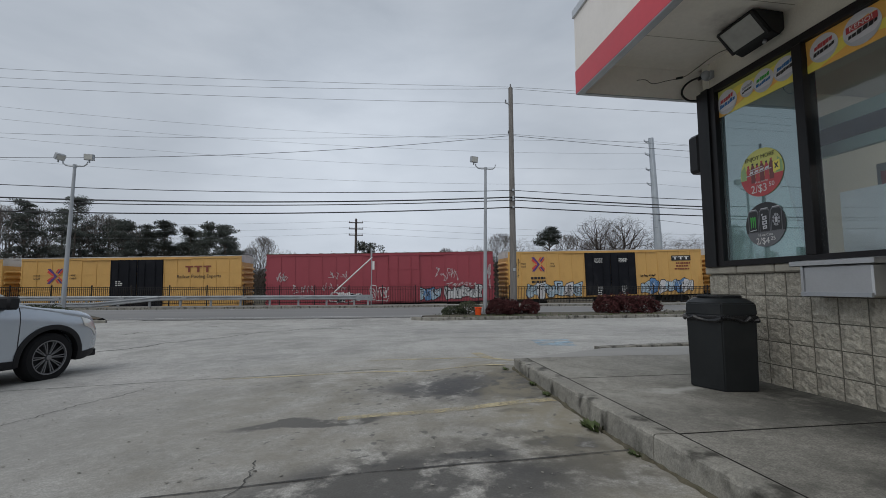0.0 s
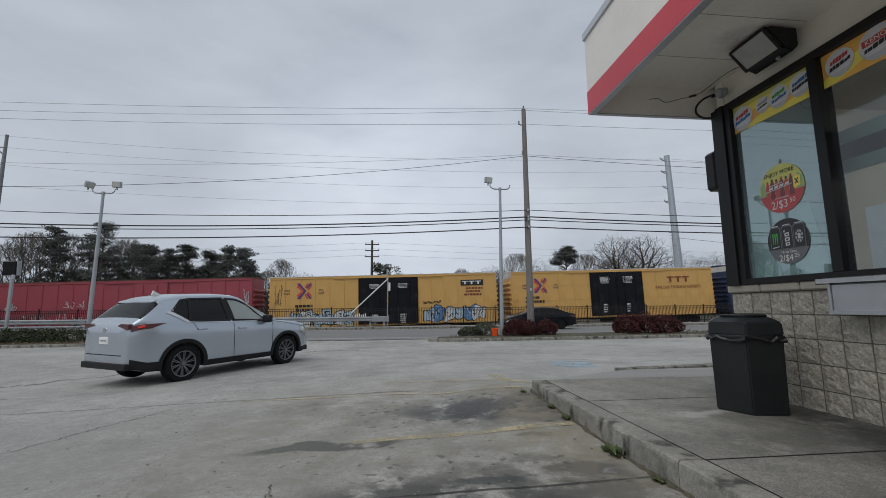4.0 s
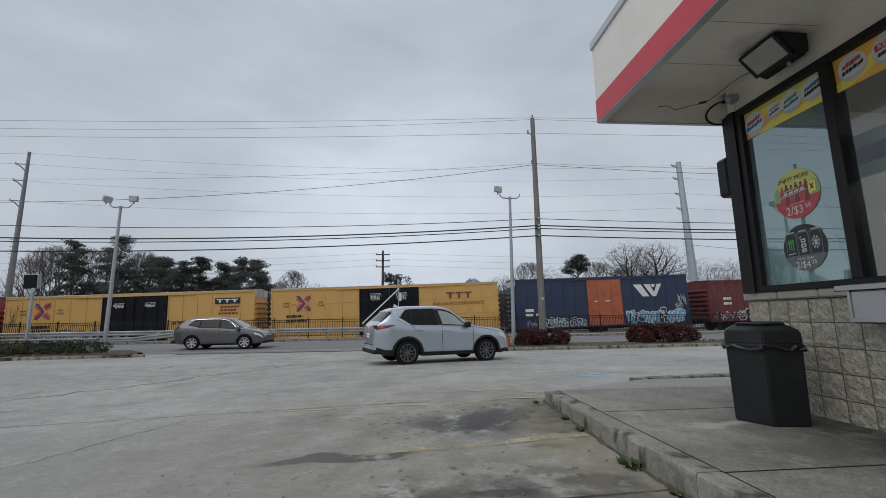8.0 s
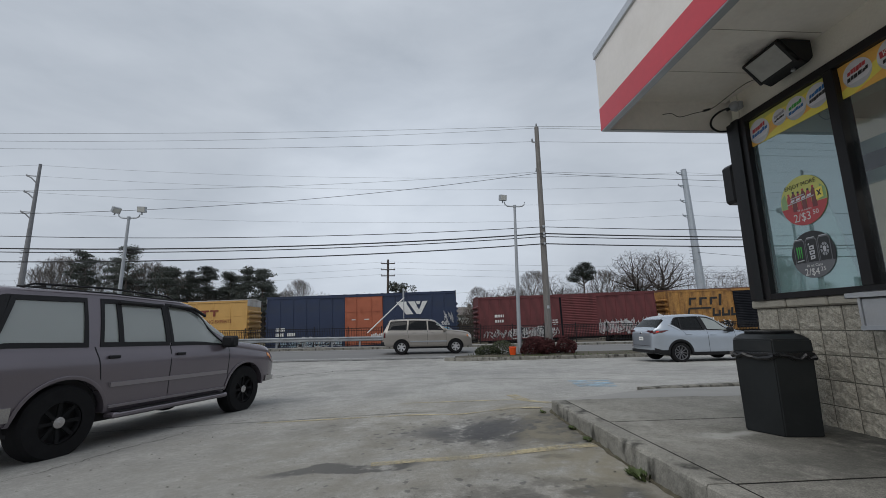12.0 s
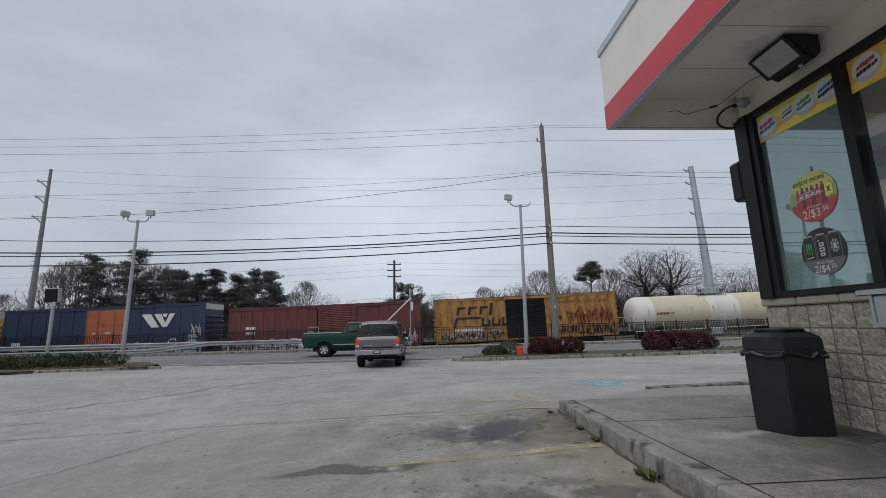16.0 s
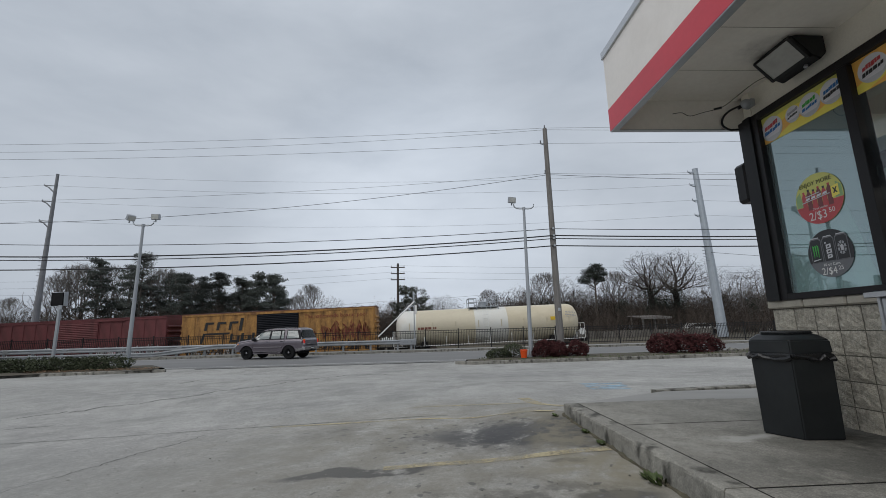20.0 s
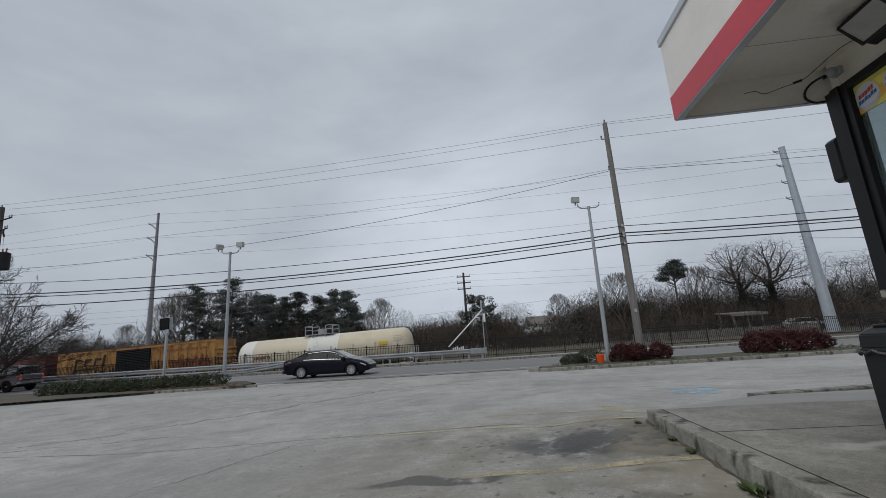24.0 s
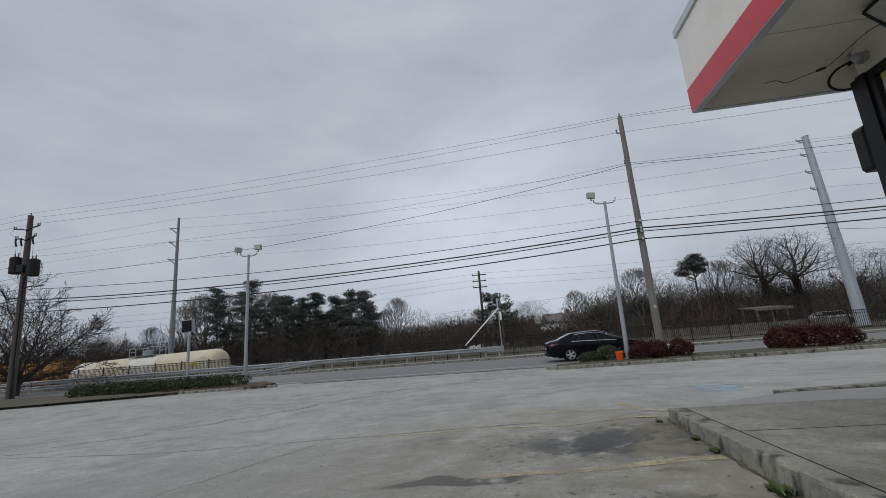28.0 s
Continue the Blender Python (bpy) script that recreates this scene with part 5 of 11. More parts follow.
# ---- the freight train ----
def train_materials():
    M["car_yellow"] = mat("boxcar_yellow", (0.62, 0.365, 0.112), 0.5, var=0.10, scale=0.7, fine=12, bump=0.03, stain=(0.33, 0.17, 0.035), stain_scale=0.55, stain_amt=0.35, stretch=(1, 1, 0.5))
    M["car_yellow_old"] = gritty(mat("boxcar_rusty_yellow", (0.40, 0.205, 0.055), 0.6, var=0.25, scale=1.2, fine=14, bump=0.05, stain=(0.13, 0.055, 0.024), stain_scale=1.5, stain_amt=0.9, stretch=(1, 1, 0.22)), 0.42)
    M["car_red"] = mat("boxcar_red", (0.33, 0.056, 0.074), 0.55, var=0.14, scale=0.6, fine=12, bump=0.03, stain=(0.21, 0.042, 0.05), stain_scale=0.6, stain_amt=0.5, stretch=(1, 1, 0.5))
    M["car_brown"] = mat("boxcar_brown", (0.142, 0.036, 0.038), 0.65, var=0.2, scale=0.7, fine=14, bump=0.05, stain=(0.070, 0.022, 0.020), stain_scale=0.9, stain_amt=0.6, stretch=(1, 1, 0.4))
    M["car_navy"] = mat("boxcar_navy", (0.023, 0.037, 0.084), 0.45, var=0.18, scale=0.6, fine=14, bump=0.03, stain=(0.035, 0.045, 0.06), stain_scale=0.8, stain_amt=0.4)
    M["car_orange"] = mat("boxcar_door_orange", (0.42, 0.120, 0.060), 0.6, var=0.15, scale=1, fine=14, bump=0.04, stain=(0.24, 0.055, 0.02), stain_scale=1.2, stain_amt=0.5)
    M["car_black"] = mat("boxcar_black", (0.010, 0.011, 0.015), 0.6, spec=0.15, var=0.2, scale=1, fine=14, bump=0.03, stain=(0.04, 0.04, 0.042), stain_scale=1, stain_amt=0.4)
    M["roof_pale"] = mat("boxcar_roof", (0.60, 0.59, 0.56), 0.55, 0.2, var=0.15, scale=0.8, bump=0.05, stain=(0.26, 0.2, 0.15), stain_scale=0.7, stain_amt=0.6)
    M["roof_rust"] = mat("boxcar_rust_roof", (0.16, 0.075, 0.05), 0.8, var=0.25, scale=0.8, bump=0.05)
    M["under"] = mat("underframe", (0.016, 0.014, 0.013), 0.85, spec=0.2, var=0.3, scale=2, bump=0.1)
    M["tread"] = mat("wheel_steel", (0.10, 0.075, 0.06), 0.6, 0.5, var=0.2, scale=3, bump=0.05)
    M["rail"] = mat("rail_steel", (0.16, 0.11, 0.085), 0.5, 0.6, var=0.2, scale=3, bump=0.05)
    M["tank"] = mat("tank_cream", (0.60, 0.535, 0.40), 0.5, var=0.10, scale=0.4, fine=10, bump=0.02, stain=(0.44, 0.36, 0.22), stain_scale=0.45, stain_amt=0.5, stretch=(0.5, 1, 1))
    M["tank_white"] = mat("tank_white", (0.68, 0.67, 0.62), 0.5, var=0.08, scale=0.6, fine=10, bump=0.02, stain=(0.55, 0.50, 0.40), stain_scale=0.6, stain_amt=0.35)
    M["purple"] = mat("logo_purple", (0.10, 0.045, 0.19), 0.6, var=0.1, bump=0)
    M["logo_red"] = mat("logo_red", (0.62, 0.07, 0.055), 0.6, var=0.1, bump=0)
    M["g_white"] = mat("spray_white", (0.60, 0.60, 0.60), 0.7, var=0.15, scale=3, bump=0)
    M["g_blue"] = mat("spray_blue", (0.10, 0.22, 0.42), 0.7, var=0.25, scale=3, bump=0)
    M["g_pale"] = mat("spray_pale_blue", (0.38, 0.50, 0.58), 0.7, var=0.25, scale=3, bump=0)
    M["g_black"] = mat("spray_black", (0.025, 0.025, 0.03), 0.7, var=0.15, scale=3, bump=0)
    M["g_pink"] = mat("spray_pink", (0.55, 0.36, 0.38), 0.7, var=0.2, scale=3, bump=0)
    M["g_cyan"] = mat("spray_cyan", (0.12, 0.36, 0.55), 0.7, var=0.2, scale=3, bump=0)


train_materials()
SIDE = -1.5
SKIN = SIDE - 0.036   # face of what is painted on the ribs


def blob(cx, cz, w, h, rnd, n=18, rough=0.2):
    ph = [rnd.uniform(0, 6.28) for _ in range(3)]
    out = []
    for k in range(n):
        a = 2 * math.pi * k / n
        s = 1 + rough * (math.sin(2 * a + ph[0]) * 0.5 + math.sin(3 * a + ph[1]) * 0.4 + math.sin(5 * a + ph[2]) * 0.3)
        c, d = math.cos(a), math.sin(a)
        e = 0.55
        out.append((cx + w / 2 * s * math.copysign(abs(c) ** e, c), cz + h / 2 * s * math.copysign(abs(d) ** e, d)))
    return out


def flat(bm, pts, y, t=0.003):
    v = [bm.verts.new((x, y, z)) for x, z in pts]
    try:
        bm.faces.new(v)
    except ValueError:
        pass


def ribbon(bm, pts, w, y):
    prev = None
    for i, (x, z) in enumerate(pts):
        a, b = pts[max(0, i - 1)], pts[min(len(pts) - 1, i + 1)]
        d = Vector((b[0] - a[0], b[1] - a[1]))
        if d.length < 1e-6:
            continue
        d.normalize()
        n = Vector((-d.y, d.x)) * w / 2
        q = (bm.verts.new((x + n.x, y, z + n.y)), bm.verts.new((x - n.x, y, z - n.y)))
        if prev:
            bm.faces.new((prev[0], prev[1], q[1], q[0]))
        prev = q


def mural(car, x0, x1, z0, z1, fills, line, seed, letters=6, label="bubble-letter graffiti"):
    """Sprayed bubble letters: a dark outline, fills over it, strokes inside."""
    rnd = random.Random(seed)
    w = (x1 - x0) / letters
    y = SKIN - 0.002
    for k in range(letters):
        cx, cz = x0 + w * (k + 0.5) + rnd.uniform(-0.1, 0.1) * w, (z0 + z1) / 2 + rnd.uniform(-0.06, 0.06)
        lw, lh = w * rnd.uniform(1.0, 1.25), (z1 - z0) * rnd.uniform(0.85, 1.08)
        sd = rnd.randrange(9999)
        back, fill, strokes = bmesh.new(), bmesh.new(), bmesh.new()
        flat(back, blob(cx, cz, lw + 0.12, lh + 0.12, random.Random(sd), 22, 0.36), y - 0.0007 * k)
        flat(fill, blob(cx, cz, lw, lh, random.Random(sd), 22, 0.36), y - 0.0055 - 0.0007 * k)
        for j in range(rnd.randint(4, 7)):
            px_, pz = cx + rnd.uniform(-0.36, 0.36) * lw, cz + rnd.uniform(-0.36, 0.30) * lh
            a, bend, pts = rnd.choice((0.2, 1.4, 1.57, 1.75, 2.9)) + rnd.uniform(-0.25, 0.25), rnd.choice((0, 0, 0.25, -0.3, 0.5)), []
            for _ in range(rnd.randint(4, 9)):
                pts.append((px_, pz))
                px_ = min(cx + lw * 0.42, max(cx - lw * 0.42, px_ + 0.11 * lw * math.cos(a)))
                pz = min(cz + lh * 0.42, max(cz - lh * 0.42, pz + 0.11 * lh * math.sin(a)))
                a += bend + rnd.uniform(-0.2, 0.2)
            ribbon(strokes, pts, rnd.uniform(0.03, 0.08), y - 0.0125 - 0.0007 * k - 0.0004 * j)
        g = part("graffiti_letter", back, M[line], car, label)
        part("letter_fill", fill, M[fills[k % len(fills)]], g)
        part("letter_stroke", strokes, M[line], g)
        shine = bmesh.new()
        for j in range(3):
            x, z = cx + rnd.uniform(-0.4, 0.3) * lw, cz + rnd.uniform(-0.35, 0.35) * lh
            ribbon(shine, [(x, z), (x + rnd.uniform(0.05, 0.3) * lw, z + rnd.uniform(-0.25, 0.25) * lh), (x + rnd.uniform(0.1, 0.4) * lw, z + rnd.uniform(-0.4, 0.4) * lh)], rnd.uniform(0.02, 0.05), y - 0.0155 - 0.0007 * k)
        part("letter_shine", shine, M["g_white"], g)


def scrawl(car, x0, x1, z0, z1, material, seed, n=5, w=0.035):
    rnd = random.Random(seed)
    bm = bmesh.new()
    step = (x1 - x0) / n
    for k in range(n):
        x, z = x0 + step * k, rnd.uniform(z0, z0 + (z1 - z0) * 0.5)
        pts = [(x, z)]
        for _ in range(rnd.randint(5, 9)):
            pts.append((x + rnd.uniform(-0.1, 1.0) * step, rnd.uniform(z0, z1)))
        fine = []
        for i in range(len(pts) - 1):
            for t in range(4):
                u = t / 4
                fine.append((pts[i][0] * (1 - u) + pts[i + 1][0] * u + 0.04 * math.sin(9 * u + i), pts[i][1] * (1 - u) + pts[i + 1][1] * u))
        ribbon(bm, fine, w, SKIN - 0.02 - 0.001 * k)
    tagged(part("tag_scrawl", bm, M[material], car), "thin sprayed scrawl", kind="stuff")


def bars(car, x, z, w, rows, material, seed, h=0.075, gap=0.06, y=None):
    """Lines of small stencilling too fine to read."""
    rnd = random.Random(seed)
    bm = bmesh.new()
    yy = (SKIN - 0.004) if y is None else y
    for r in range(rows):
        xx = x + rnd.uniform(0, 0.15) * w
        end = x + w * rnd.uniform(0.8, 1.0)
        while xx < end:
            l = rnd.uniform(0.08, 0.28)
            box(bm, xx, min(xx + l, end), yy, yy + 0.003, z - r * (h + gap), z - r * (h + gap) + h)
            xx += l + 0.05
    tagged(part("stencil", bm, M[material], car), kind="stuff")


def truck(car, x):
    tk = part("truck", bmesh.new(), M["under"], car, m=pose(x, 0, 0))
    bm = bmesh.new()
    for y in (-1.0, 1.0):
        prism(bm, [(-1.15, 0.42), (-1.15, 0.62), (-0.5, 0.80), (0.5, 0.80), (1.15, 0.62), (1.15, 0.42), (0.55, 0.25), (-0.55, 0.25)], y - 0.09, y + 0.09)
        for k in (-0.2, 0.0, 0.2):
            tube(bm, (k, y - 0.02, 0.3), (k, y - 0.02, 0.7), 0.07, seg=8)
    box(bm, -0.2, 0.2, -1.05, 1.05, 0.55, 0.9)
    for k in (-0.9, 0.9):
        for y in (-1.02, 1.02):
            tube(bm, (k, y - 0.1, 0.46), (k, y + 0.1, 0.46), 0.13, seg=10)
    bm.to_mesh(tk.data)
    bm.free()
    sets = []
    for k in (-0.9, 0.9):
        ws = bmesh.new()
        tube(ws, (0, -0.95, 0), (0, 0.95, 0), 0.08, seg=10)
        for y in (-0.74, 0.74):
            s = 1 if y > 0 else -1
            tmp = bmesh.new()
            lathe(tmp, [(0.10, y + s * 0.07), (0.36, y + s * 0.05), (0.44, y + s * 0.06), (0.44, y - s * 0.03), (0.475, y - s * 0.045), (0.475, y - s * 0.07), (0.10, y - s * 0.07)], 20)
            me = bpy.data.meshes.new("tmp")
            tmp.to_mesh(me)
            tmp.free()
            ws.from_mesh(me)
            bpy.data.meshes.remove(me)
            for a in range(4):
                c, d = math.cos(a * 1.57) * 0.24, math.sin(a * 1.57) * 0.24
                tube(ws, (c, y - s * 0.075, d), (c, y + s * 0.075, d), 0.035, seg=6)
        sets.append(part("wheelset", ws, M["tread"], tk, m=pose(k, 0, 0.46), smooth=40))
    return sets


WHEELSETS = []


RUNGS = {}


def ladder(car, name, material, x, y, z0, z1, w=0.42, n=9, axis="x", rails=None):
    """Grab irons up a car's side or end: two thin stiles and a rung to each step."""
    along = Vector((w, 0, 0)) if axis == "x" else Vector((0, w, 0))
    p = Vector((x, y, 0))
    stiles = bmesh.new()
    for q in (p, p + along):
        sweep(stiles, rails(q) if rails else [q + Vector((0, 0, z0 - 0.05)), q + Vector((0, 0, z1 + 0.05))], 0.011, 5)
    lad = part(name, stiles, M[material], car)
    key = (material, axis, w)
    if key not in RUNGS:
        RUNGS[key] = bpy.data.meshes.new("rung")
        bm = tube(bmesh.new(), (0, 0, 0), along, 0.013, seg=5)
        bm.to_mesh(RUNGS[key])
        bm.free()
        RUNGS[key].materials.append(M[material])
    for k in range(n):
        o = new("rung", RUNGS[key])
        o.parent = lad
        o.matrix_basis = Matrix.Translation((x, y, z0 + (z1 - z0) * k / (n - 1)))


def boxcar(name, label, L, H, body, roof, door, door_x, ribs, style, sill=1.02):
    """A box car, origin on the rail at mid length; its near side faces -y."""
    car = thing(name, pose(0, 0, 0), label, "freight car", "freight cars")
    l, wy = L / 2, 1.5
    core = bmesh.new()
    box(core, -l + 0.02, l - 0.02, -wy + 0.02, wy - 0.02, sill + 0.05, H - 0.16)
    part("body", core, M[body], car)
    d0, d1 = -l + L * door_x[0], -l + L * door_x[1]
    # side sheets between posts, near side singly, far side as one
    post, sheet_me = None, {}
    for a, b, n in ((-l, d0, ribs[0]), (d1, l, ribs[1])):
        step = (b - a) / n
        for k in range(n):
            key = round(step, 3)
            if key not in sheet_me:
                bm = bmesh.new()
                box(bm, 0.03, step - 0.03, -wy, -wy + 0.03, sill + 0.06, H - 0.28)
                if style == "panel":
                    for z in (sill + (H - sill) * 0.36, sill + (H - sill) * 0.66):
                        box(bm, 0.035, step - 0.035, -wy - 0.02, -wy + 0.01, z, z + 0.05)
                sheet_me[key] = part("side_sheet", bm, M[body], car, m=pose(a, 0, 0))
            else:
                again(sheet_me[key], car, pose(a + step * k, 0, 0))
        for k in range(n + 1):
            if post is None:
                bm = bmesh.new()
                prism(bm, [(-0.05, -wy + 0.02), (-0.035, -wy - 0.032), (0.035, -wy - 0.032), (0.05, -wy + 0.02)], sill + 0.03, H - 0.24, axis="z")
                post = part("side_post", bm, M[body], car, m=pose(a + 0.05, 0, 0))
            else:
                again(post, car, pose(a + step * k + (0.05 if k == 0 else -0.05 if k == n else 0), 0, 0))
    part("side_sill", B(-l, l, -wy - 0.03, -wy + 0.05, sill - 0.14, sill + 0.06, bev=0.01), M[body], car)
    part("top_chord", B(-l, l, -wy - 0.045, -wy + 0.05, H - 0.30, H - 0.14, bev=0.01), M[body], car)
    part("far_side", B(-l, l, wy - 0.03, wy + 0.02, sill - 0.1, H - 0.14), M[body], car)
    # door
    dm = M[door]
    if style == "slide":
        dr = part("door", B(d0, d1, -wy - 0.09, -wy - 0.02, sill + 0.02, H - 0.34), dm, car)
        for k in range(22):
            z = sill + 0.14 + (H - sill - 0.6) * k / 21
            part("door_rib", prism(bmesh.new(), [(-wy - 0.09, z - 0.045), (-wy - 0.125, z), (-wy - 0.09, z + 0.045)], d0 + 0.06, d1 - 0.06, axis="x"), dm, dr)
    else:
        half = (d0 + d1) / 2 if style != "single" else d1
        for a, b in ((d0, half), (half, d1)) if style != "single" else ((d0, d1),):
            dr = part("door", B(a + 0.015, b - 0.015, -wy - 0.08, -wy - 0.02, sill + 0.0, H - 0.30, bev=0.01), dm, car)
            for z in (sill + (H - sill) * 0.33, sill + (H - sill) * 0.63):
                part("door_rail", B(a + 0.03, b - 0.03, -wy - 0.105, -wy - 0.075, z, z + 0.06), dm, dr)
            for x in (a + 0.05, b - 0.09):
                part("door_stile", B(x, x + 0.05, -wy - 0.105, -wy - 0.075, sill + 0.05, H - 0.36), dm, dr)
            bm = bmesh.new()
            for x in (a + (b - a) * 0.3, a + (b - a) * 0.7):
                tube(bm, (x, -wy - 0.125, sill + 0.1), (x, -wy - 0.125, H - 0.5), 0.022, seg=6)
                for z in (1.7, 3.0, 4.1):
                    if z < H - 0.6:
                        box(bm, x - 0.06, x + 0.06, -wy - 0.13, -wy - 0.075, z, z + 0.1)
            part("locking_bar", bm, dm, dr)
    part("upper_door_track", B(d0 - 0.6 if style == "slide" else d0 - 2.0, d1 + 2.0, -wy - 0.11, -wy - 0.06, H - 0.33, H - 0.29), M[body], car)
    part("lower_door_track", B(d0 - 2.0, d1 + 2.0, -wy - 0.11, -wy - 0.05, sill - 0.06, sill - 0.02), M[body], car)
    # roof with raised panels
    rm = M[roof]
    bm = bmesh.new()
    prism(bm, [(-wy - 0.06, H - 0.14), (wy + 0.06, H - 0.14), (wy + 0.06, H - 0.10), (0, H), (-wy - 0.06, H - 0.10)], -l - 0.03, l + 0.03, axis="x")
    part("roof", bm, rm, car)
    n = int(L / 1.0)
    rib = None
    for k in range(n + 1):
        x = -l + L * k / n
        if rib is None:
            bm = bmesh.new()
            prism(bm, [(-wy - 0.055, H - 0.11), (0, H - 0.005), (wy + 0.055, H - 0.11), (wy + 0.055, H - 0.075), (0, H + 0.03), (-wy - 0.055, H - 0.075)], -0.04, 0.04, axis="x")
            rib = part("roof_rib", bm, rm, car, m=pose(x, 0, 0))
        else:
            again(rib, car, pose(x, 0, 0))
    # ends, with deep pressed ribs
    for s in (-1, 1):
        en = part("end_wall", B(min(s * (l - 0.03), s * (l + 0.02)), max(s * (l - 0.03), s * (l + 0.02)), -wy, wy, sill - 0.1, H - 0.16), M[body], car)
        k, z = 0, sill + 0.2
        while z < H - 0.85:
            bm = prism(bmesh.new(), [(0, z - 0.13), (s * 0.13, z - 0.05), (s * 0.13, z + 0.05), (0, z + 0.13)], -wy + 0.08, wy - 0.08)
            for v in bm.verts:
                v.co.x += s * (l + 0.015)
            part("end_rib", bm, M[body], en)
            z += 0.40
        if roof in ("roof_pale", "car_navy"):
            part("end_top", B(min(s * l, s * (l + 0.03)), max(s * l, s * (l + 0.03)), -wy - 0.01, wy, H - 0.62, H - 0.16), M["roof_pale"], en, "pale upper end panel")
        ladder(car, "side_ladder", body, s * (l - 0.05) - (0.42 if s > 0 else 0), -wy - 0.07, 1.05, 2.7)
        ladder(car, "end_ladder", "under", s * (l + 0.18), -wy + 0.1, 1.05, 2.7, axis="y")
        part("end_step", T((s * (l + 0.2), -wy + 0.05, 1.05), (s * (l + 0.2), wy - 0.05, 1.05), 0.03, seg=6), M["under"], car)
        bm = bmesh.new()
        box(bm, min(s * l, s * (l + 0.55)), max(s * l, s * (l + 0.55)), -0.18, 0.18, 0.72, 1.0)
        box(bm, min(s * (l + 0.5), s * (l + 0.66)), max(s * (l + 0.5), s * (l + 0.66)), -0.25, 0.22, 0.70, 1.02, bev=0.04)
        part("coupler", bm, M["under"], car)
        for ws in truck(car, s * (l - 2.35)):
            WHEELSETS.append(ws)
    bm = bmesh.new()
    box(bm, -l + 0.2, l - 0.2, -0.35, 0.35, 0.72, sill)
    for k in range(9):
        x = -l + 1 + (L - 2) * k / 8
        box(bm, x - 0.06, x + 0.06, -1.4, 1.4, 0.82, sill)
    box(bm, d0, d1, -1.45, 1.45, 0.72, sill)
    tube(bm, (-1.2, -0.9, 0.66), (0.3, -0.9, 0.66), 0.2, seg=10)
    part("underframe", bm, M["under"], car)
    return car


def arrows_logo(car, x, z, s):
    lg = part("logo", bmesh.new(), M["purple"], car, "purple and red crossed-arrow emblem as plain shapes")
    y = SKIN - 0.003
    bm, rd = bmesh.new(), bmesh.new()
    for k in (-1, 1):
        flat(bm, [(x - s * 0.95 * 1, z + k * s), (x - s * 0.55, z + k * s), (x + s * 0.25, z), (x - s * 0.12, z)], y)
        flat(bm, [(x + s * 0.95, z + k * s), (x + s * 0.70, z + k * s), (x + s * 0.25, z + k * s * 0.42), (x + s * 0.42, z + k * s * 0.30)], y - 0.001)
        flat(rd, [(x - s * 0.95, z + k * s * 0.52), (x - s * 0.80, z + k * s * 0.80), (x - s * 0.10, z + k * 0.12 * s), (x - s * 0.35, z + k * 0.05 * s)], y - 0.002)
        flat(rd, [(x + s * 0.55, z + k * s * 1.0), (x + s * 0.30, z + k * s * 0.95), (x + s * 0.05, z + k * s * 0.48), (x + s * 0.18, z + k * s * 0.40)], y - 0.002)
        flat(rd, [(x + s * 0.95, z + k * s * 0.62), (x + s * 0.95, z + k * s * 0.88), (x + s * 0.40, z + k * s * 0.20), (x + s * 0.48, z + k * s * 0.06)], y - 0.003)
    bm.to_mesh(lg.data)
    bm.free()
    part("logo_red", rd, M["logo_red"], lg)


def letter_bars(car, x0, x1, z0, z1, n, material, back=None, slant=0.0):
    """A brand mark as plain bars: n letter-wide strokes, with a board behind if given."""
    y = SKIN - 0.004
    if back:
        part("logo_board", B(x0 - 0.12, x1 + 0.12, y, y + 0.004, z0 - 0.1, z1 + 0.1), M[back], car)
    bm = bmesh.new()
    w = (x1 - x0) / n
    h = z1 - z0
    for k in range(n):
        a = x0 + w * k
        flat(bm, [(a, z1), (a + slant * 0.0, z1 - h * 0.24), (a + w * 0.88, z1 - h * 0.24), (a + w * 0.88, z1)], y - 0.005)
        c = a + w * 0.44
        flat(bm, [(c - w * 0.13 - slant, z0), (c + w * 0.13 - slant, z0), (c + w * 0.13, z1 - h * 0.24), (c - w * 0.13, z1 - h * 0.24)], y - 0.005)
    part("logo_mark", bm, M[material], car)


def car_words(car, text, x, z, size, material, sx=1.0):
    return words(text, size, M[material], car, Matrix.Translation((x, SKIN - 0.006, z)) @ FACE, depth=0.002, sx=sx)


